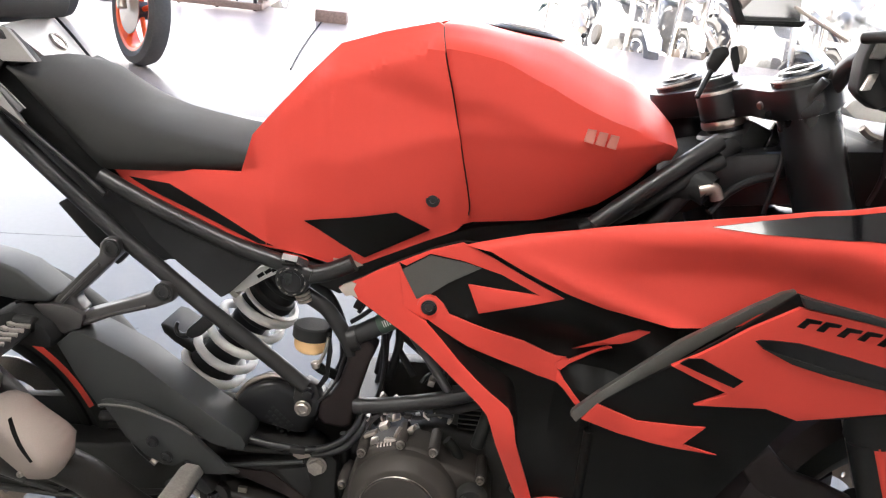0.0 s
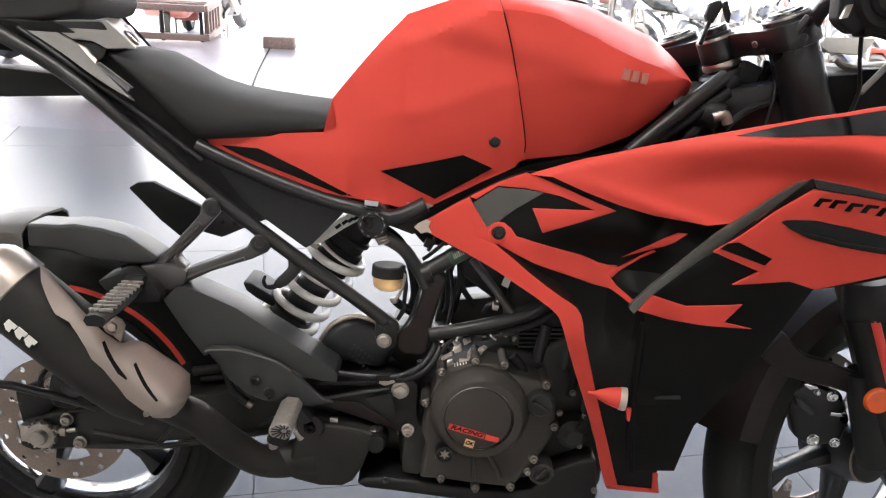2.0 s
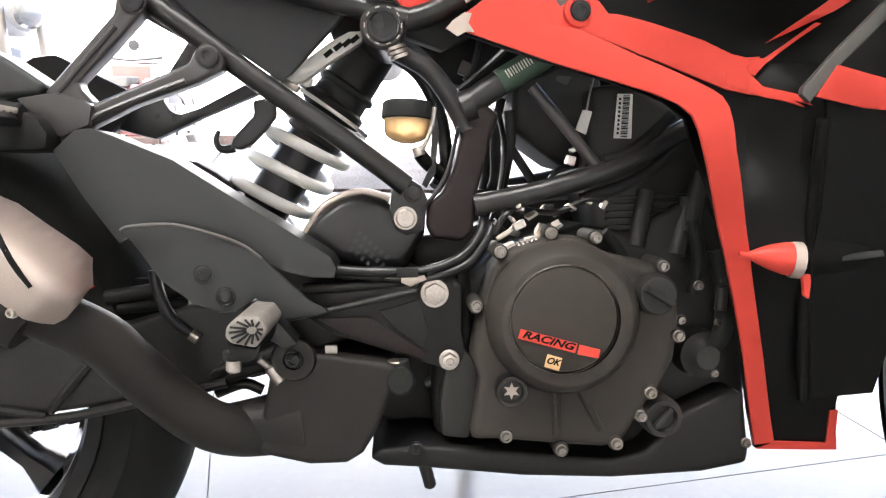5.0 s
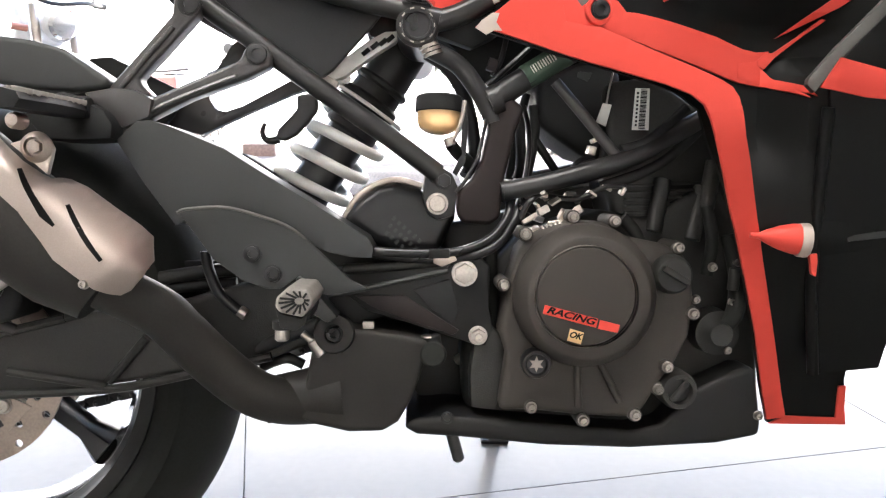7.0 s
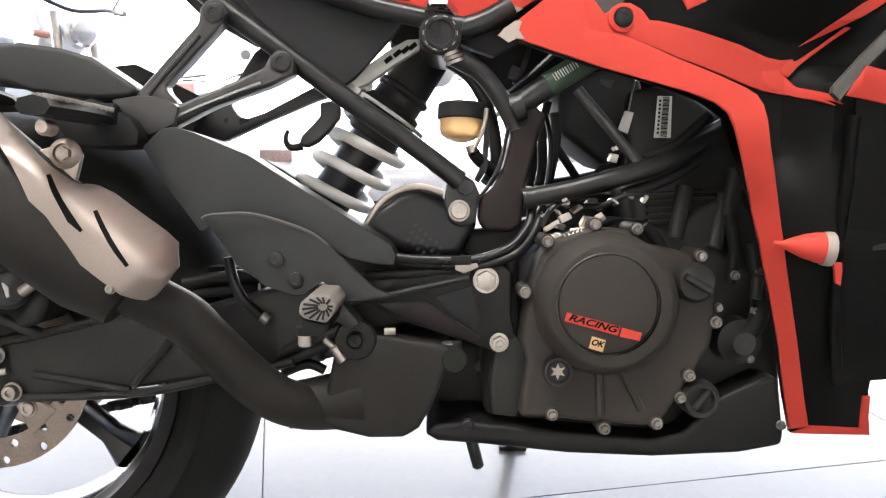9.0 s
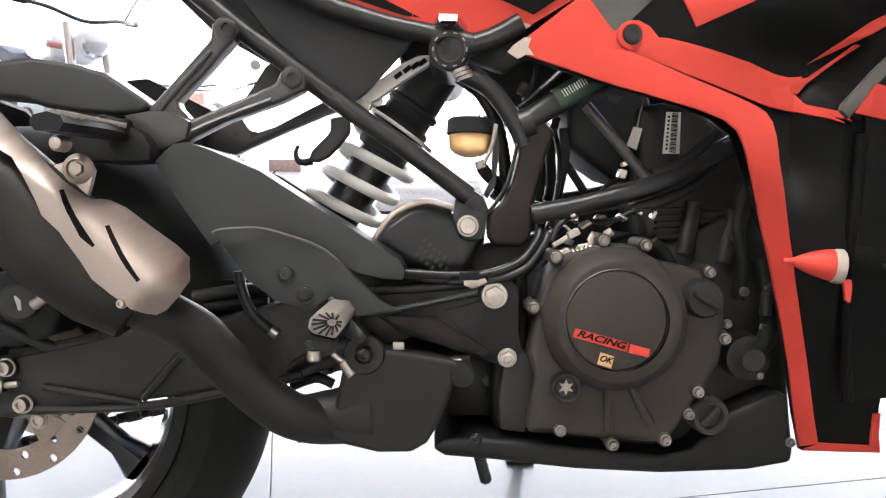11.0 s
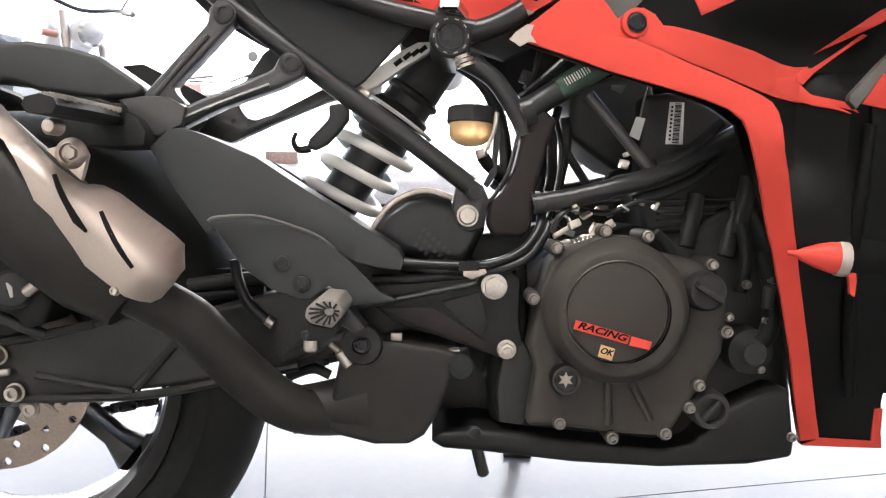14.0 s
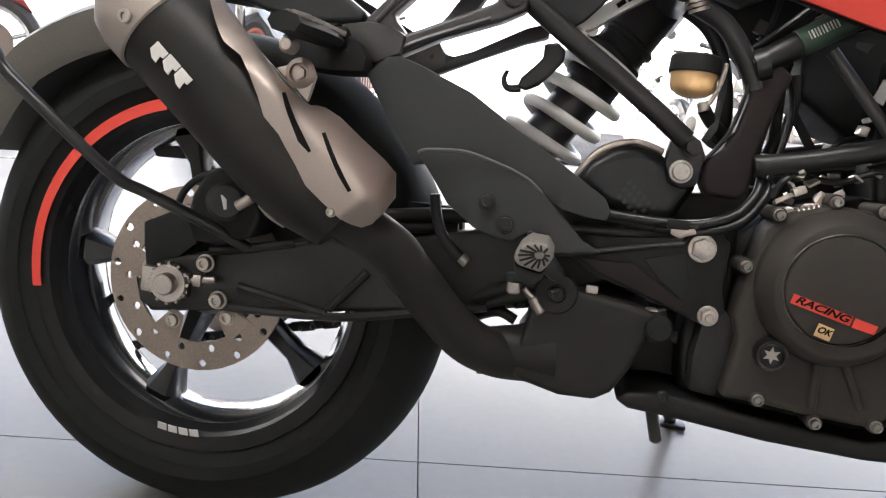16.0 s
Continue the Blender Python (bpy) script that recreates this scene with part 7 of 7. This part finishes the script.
# young tree in a pot among the machines
LEAFY = mat("dusty_leaf", (0.10, 0.11, 0.085), 0.5, grain=0.15, gscale=90, stain=0.25, sscale=12)
BARK = mat("pale_bark", (0.42, 0.39, 0.35), 0.8, grain=0.15, gscale=60, stain=0.2, bump=0.3, bscale=90)
CLAY = mat("grey_pot", (0.36, 0.34, 0.32), 0.7, grain=0.08, stain=0.15)


def potted_tree(m, seed):
    """A slender trunk in a pot with limbs and separate pointed leaves."""
    r = random.Random(seed)
    t = thing("potted_tree", "slender potted tree with dusty grey-green leaves", "tree", m, "potted trees in the yard")
    part("pot", lathe([(0, 0), (0.15, 0), (0.20, 0.30), (0.22, 0.32), (0.22, 0.36), (0.19, 0.36), (0.17, 0.30), (0, 0.30)], (0, 0, 0), 28, None, (0, 0, 1)), CLAY, t)
    part("trunk", tube([(0, 0, 0.28), (0.01, 0.01, 0.8), (-0.02, 0, 1.3), (0.01, 0.02, 1.8)], (0.022, 0.009), 10), BARK, t)
    crown = bmesh.new()
    for k in range(9):
        z0 = 0.55 + 0.14 * k
        a = r.uniform(0, 6.28)
        d = Vector((math.cos(a), math.sin(a), 0.55))
        base = Vector((0, 0, z0))
        tip = base + d * r.uniform(0.22, 0.42)
        tube([base, base.lerp(tip, 0.5) + Vector((0, 0, 0.03)), tip], (0.007, 0.003), 6, True, crown, 4)
        for q in range(9):
            p = base.lerp(tip, 0.3 + 0.08 * q)
            b = r.uniform(0, 6.28)
            u = Vector((math.cos(b), math.sin(b), r.uniform(-0.7, 0.5))).normalized()
            w = u.cross(Vector((0, 0, 1))).normalized() * r.uniform(0.022, 0.036)
            L = r.uniform(0.12, 0.20)
            sag = Vector((0, 0, -0.03))
            vs = [crown.verts.new(v) for v in (p, p + u * L * 0.4 + w, p + u * L + sag, p + u * L * 0.4 - w)]
            mid = crown.verts.new(p + u * L * 0.45 + Vector((0, 0, -0.012)))
            for x0, x1 in ((0, 1), (1, 2), (2, 3), (3, 0)):
                crown.faces.new((vs[x0], vs[x1], mid))
    tagged(part("crown", crown, LEAFY, t), kind="stuff")
    return t


for tx, ty, sd in ((0.95, 5.75, 3), (1.75, 5.7, 8), (2.7, 5.8, 15)):
    potted_tree(pose(tx, ty, -0.43), sd)

# slatted metal rack
rack = thing("slatted_rack", "low metal rack with brown slats on top", "rack", pose(-2.50, 4.98, -0.004, 0, 0, 3) @ Matrix.Diagonal((1.24, 0.85, 0.66, 1)))
for k in range(6):
    part("slat", box((0.5, 0.06 + 0.09 * k, 0.43), (1.0, 0.024, 0.03), bev=0.003), WOODBR, rack)
for k in range(5):
    part("cross_bar", box((0.02 + 0.24 * k, 0.28, 0.415), (0.04, 0.56, 0.03), bev=0.003), WOODBR, rack)
    part("upright", box((0.02 + 0.24 * k, 0.0, 0.21), (0.022, 0.022, 0.40), bev=0.003), FRAME, rack)
for zz in (0.06, 0.39):
    part("rail", box((0.5, 0.0, zz), (1.02, 0.04, 0.075), bev=0.003), WOODBR, rack)
    part("side_rail", box((1.0, 0.28, zz), (0.05, 0.56, 0.075), bev=0.003), WOODBR, rack)
for k in range(5):
    part("side_upright", box((1.0, 0.08 + 0.11 * k, 0.22), (0.03, 0.03, 0.36), bev=0.003), WOODBR, rack)

# small scooter with a plate of plain bars
SCPAINT = mat("dull_red_paint", (0.17, 0.05, 0.045), 0.35, grain=0.03, stain=0.1)
sc = thing("parked_scooter", "red parked scooter with a blank number plate", "scooter", pose(-2.2, 7.0, -0.43, 0, 0, 98))
part("body", prism([(-0.35, 0.45), (-0.38, 0.72), (-0.2, 0.80), (0.3, 0.78), (0.42, 0.5), (0.2, 0.32), (-0.2, 0.32)], -0.22, 0.22, 0.07, 4), SCPAINT, sc)
part("saddle", prism([(-0.36, 0.78), (-0.3, 0.88), (0.3, 0.86), (0.36, 0.78)], -0.16, 0.16, 0.03, 3), VINYL, sc)
part("apron", prism([(0.75, 0.2), (0.85, 0.6), (0.78, 0.98), (0.70, 0.98), (0.72, 0.6), (0.45, 0.26), (0.45, 0.2)], -0.2, 0.2, 0.03, 3), SCPAINT, sc)
for wx in (-0.15, 1.0):
    part("wheel", lathe([(0.12, -0.04), (0.2, -0.05), (0.23, 0), (0.2, 0.05), (0.12, 0.04)], (wx, 0, 0.23), 28), RUBBER, sc)
    part("hub", rod((wx, -0.045, 0.23), (wx, 0.045, 0.23), 0.122, 24), YARDGREY, sc)
part("handlebar", tube([(0.68, -0.34, 1.05), (0.74, 0, 1.02), (0.68, 0.34, 1.05)], 0.016, 10), FRAME, sc)
plate_ = part("number_plate", box((-0.40, 0, 0.62), (0.012, 0.34, 0.2), (0, -8, 0), 0.004), WHITE, sc)
for k, zz in enumerate((0.66, 0.585)):
    part("plate_bar", box((-0.409, 0, zz), (0.004, 0.25, 0.035), (0, -8, 0), 0), DECAL, plate_)
part("rear_light", box((-0.37, 0, 0.76), (0.03, 0.2, 0.05), bev=0.01), YLENS, sc)

# small brown brick and box at the tile edge
bl = thing("brown_block", "small brown block lying on the threshold", "block", pose(-0.68, 5.02, -0.002, 0, 0, 3))
part("block_body", box((0, 0, 0.045), (0.24, 0.11, 0.09), bev=0.006), WOODBR, bl)

cord = thing("floor_cord", "thin dark cord lying on the threshold", "cord")
part("cord", tube([(-0.74, 4.93, 0.002), (-0.68, 4.4, 0.002), (-0.62, 3.95, 0.002), (-0.55, 3.52, 0.002)], 0.006, 8), MATTE, cord)
# bright facade across the yard
FAC = mat("white_sunlit_render", (0.78, 0.77, 0.75), 0.8, grain=0.03, gscale=20, stain=0.05, sscale=0.4)
house = thing("white_building", "white plastered building across the yard", "building", pose(0, 17, -0.43))
part("wall", box((0, 1, 4.5), (60, 2, 9), bev=0.02), FAC, house)
part("roof", box((0, 1, 9.1), (60.6, 2.6, 0.25), bev=0.03), FAC, house)

# floor tiles
ANG = radians(11.5)
ux, uy = Vector((math.cos(ANG), math.sin(ANG), 0)), Vector((-math.sin(ANG), math.cos(ANG), 0))
o = Vector((0.261, 0.165, 0))
S = 1.2
floor_ob = bpy.data.objects["floor"]
tile_bm = box((0, 0, -0.004), (S - 0.002, S - 0.002, 0.008), bev=0.0006)
tile_me = bpy.data.meshes.new("floor_tile")
tile_bm.to_mesh(tile_me)
tile_bm.free()
tile_me.materials.append(TILE)
# whole tiles are pieces of their own; those cut by a wall or the threshold are one strip
X0, X1, Y0, Y1 = -4.998, 5.998, -4.198, 2.598
edge_tiles = bmesh.new()
for i in range(-9, 10):
    for j in range(-9, 9):
        c = o + ux * (S * (i + 0.5)) + uy * (S * (j + 0.5))
        corners = [c + ux * (S / 2 * a) + uy * (S / 2 * b) for a in (-1, 1) for b in (-1, 1)]
        inside = [X0 < p.x < X1 and Y0 < p.y < Y1 for p in corners]
        if all(inside):
            t_ = new("floor_tile", tile_me)
            t_.parent = floor_ob
            t_.location = (c.x, c.y, 0)
            t_.rotation_euler = (0, 0, ANG)
        elif X0 - S < c.x < X1 + S and Y0 - S < c.y < Y1 + S:
            piece = box((c.x, c.y, -0.004), (S - 0.003, S - 0.003, 0.008), (0, 0, math.degrees(ANG)), 0)
            for co, no in (((X0, 0, 0), (-1, 0, 0)), ((X1, 0, 0), (1, 0, 0)), ((0, Y0, 0), (0, -1, 0)), ((0, Y1, 0), (0, 1, 0))):
                bmesh.ops.bisect_plane(piece, geom=piece.verts[:] + piece.edges[:] + piece.faces[:], plane_co=co, plane_no=no, clear_outer=True)
            if len(piece.faces) > 3:
                me_ = bpy.data.meshes.new("tile_piece")
                piece.to_mesh(me_)
                edge_tiles.from_mesh(me_)
                bpy.data.meshes.remove(me_)
            piece.free()
tagged(obj("edge_tiles", edge_tiles, TILE, floor_ob), kind="stuff")
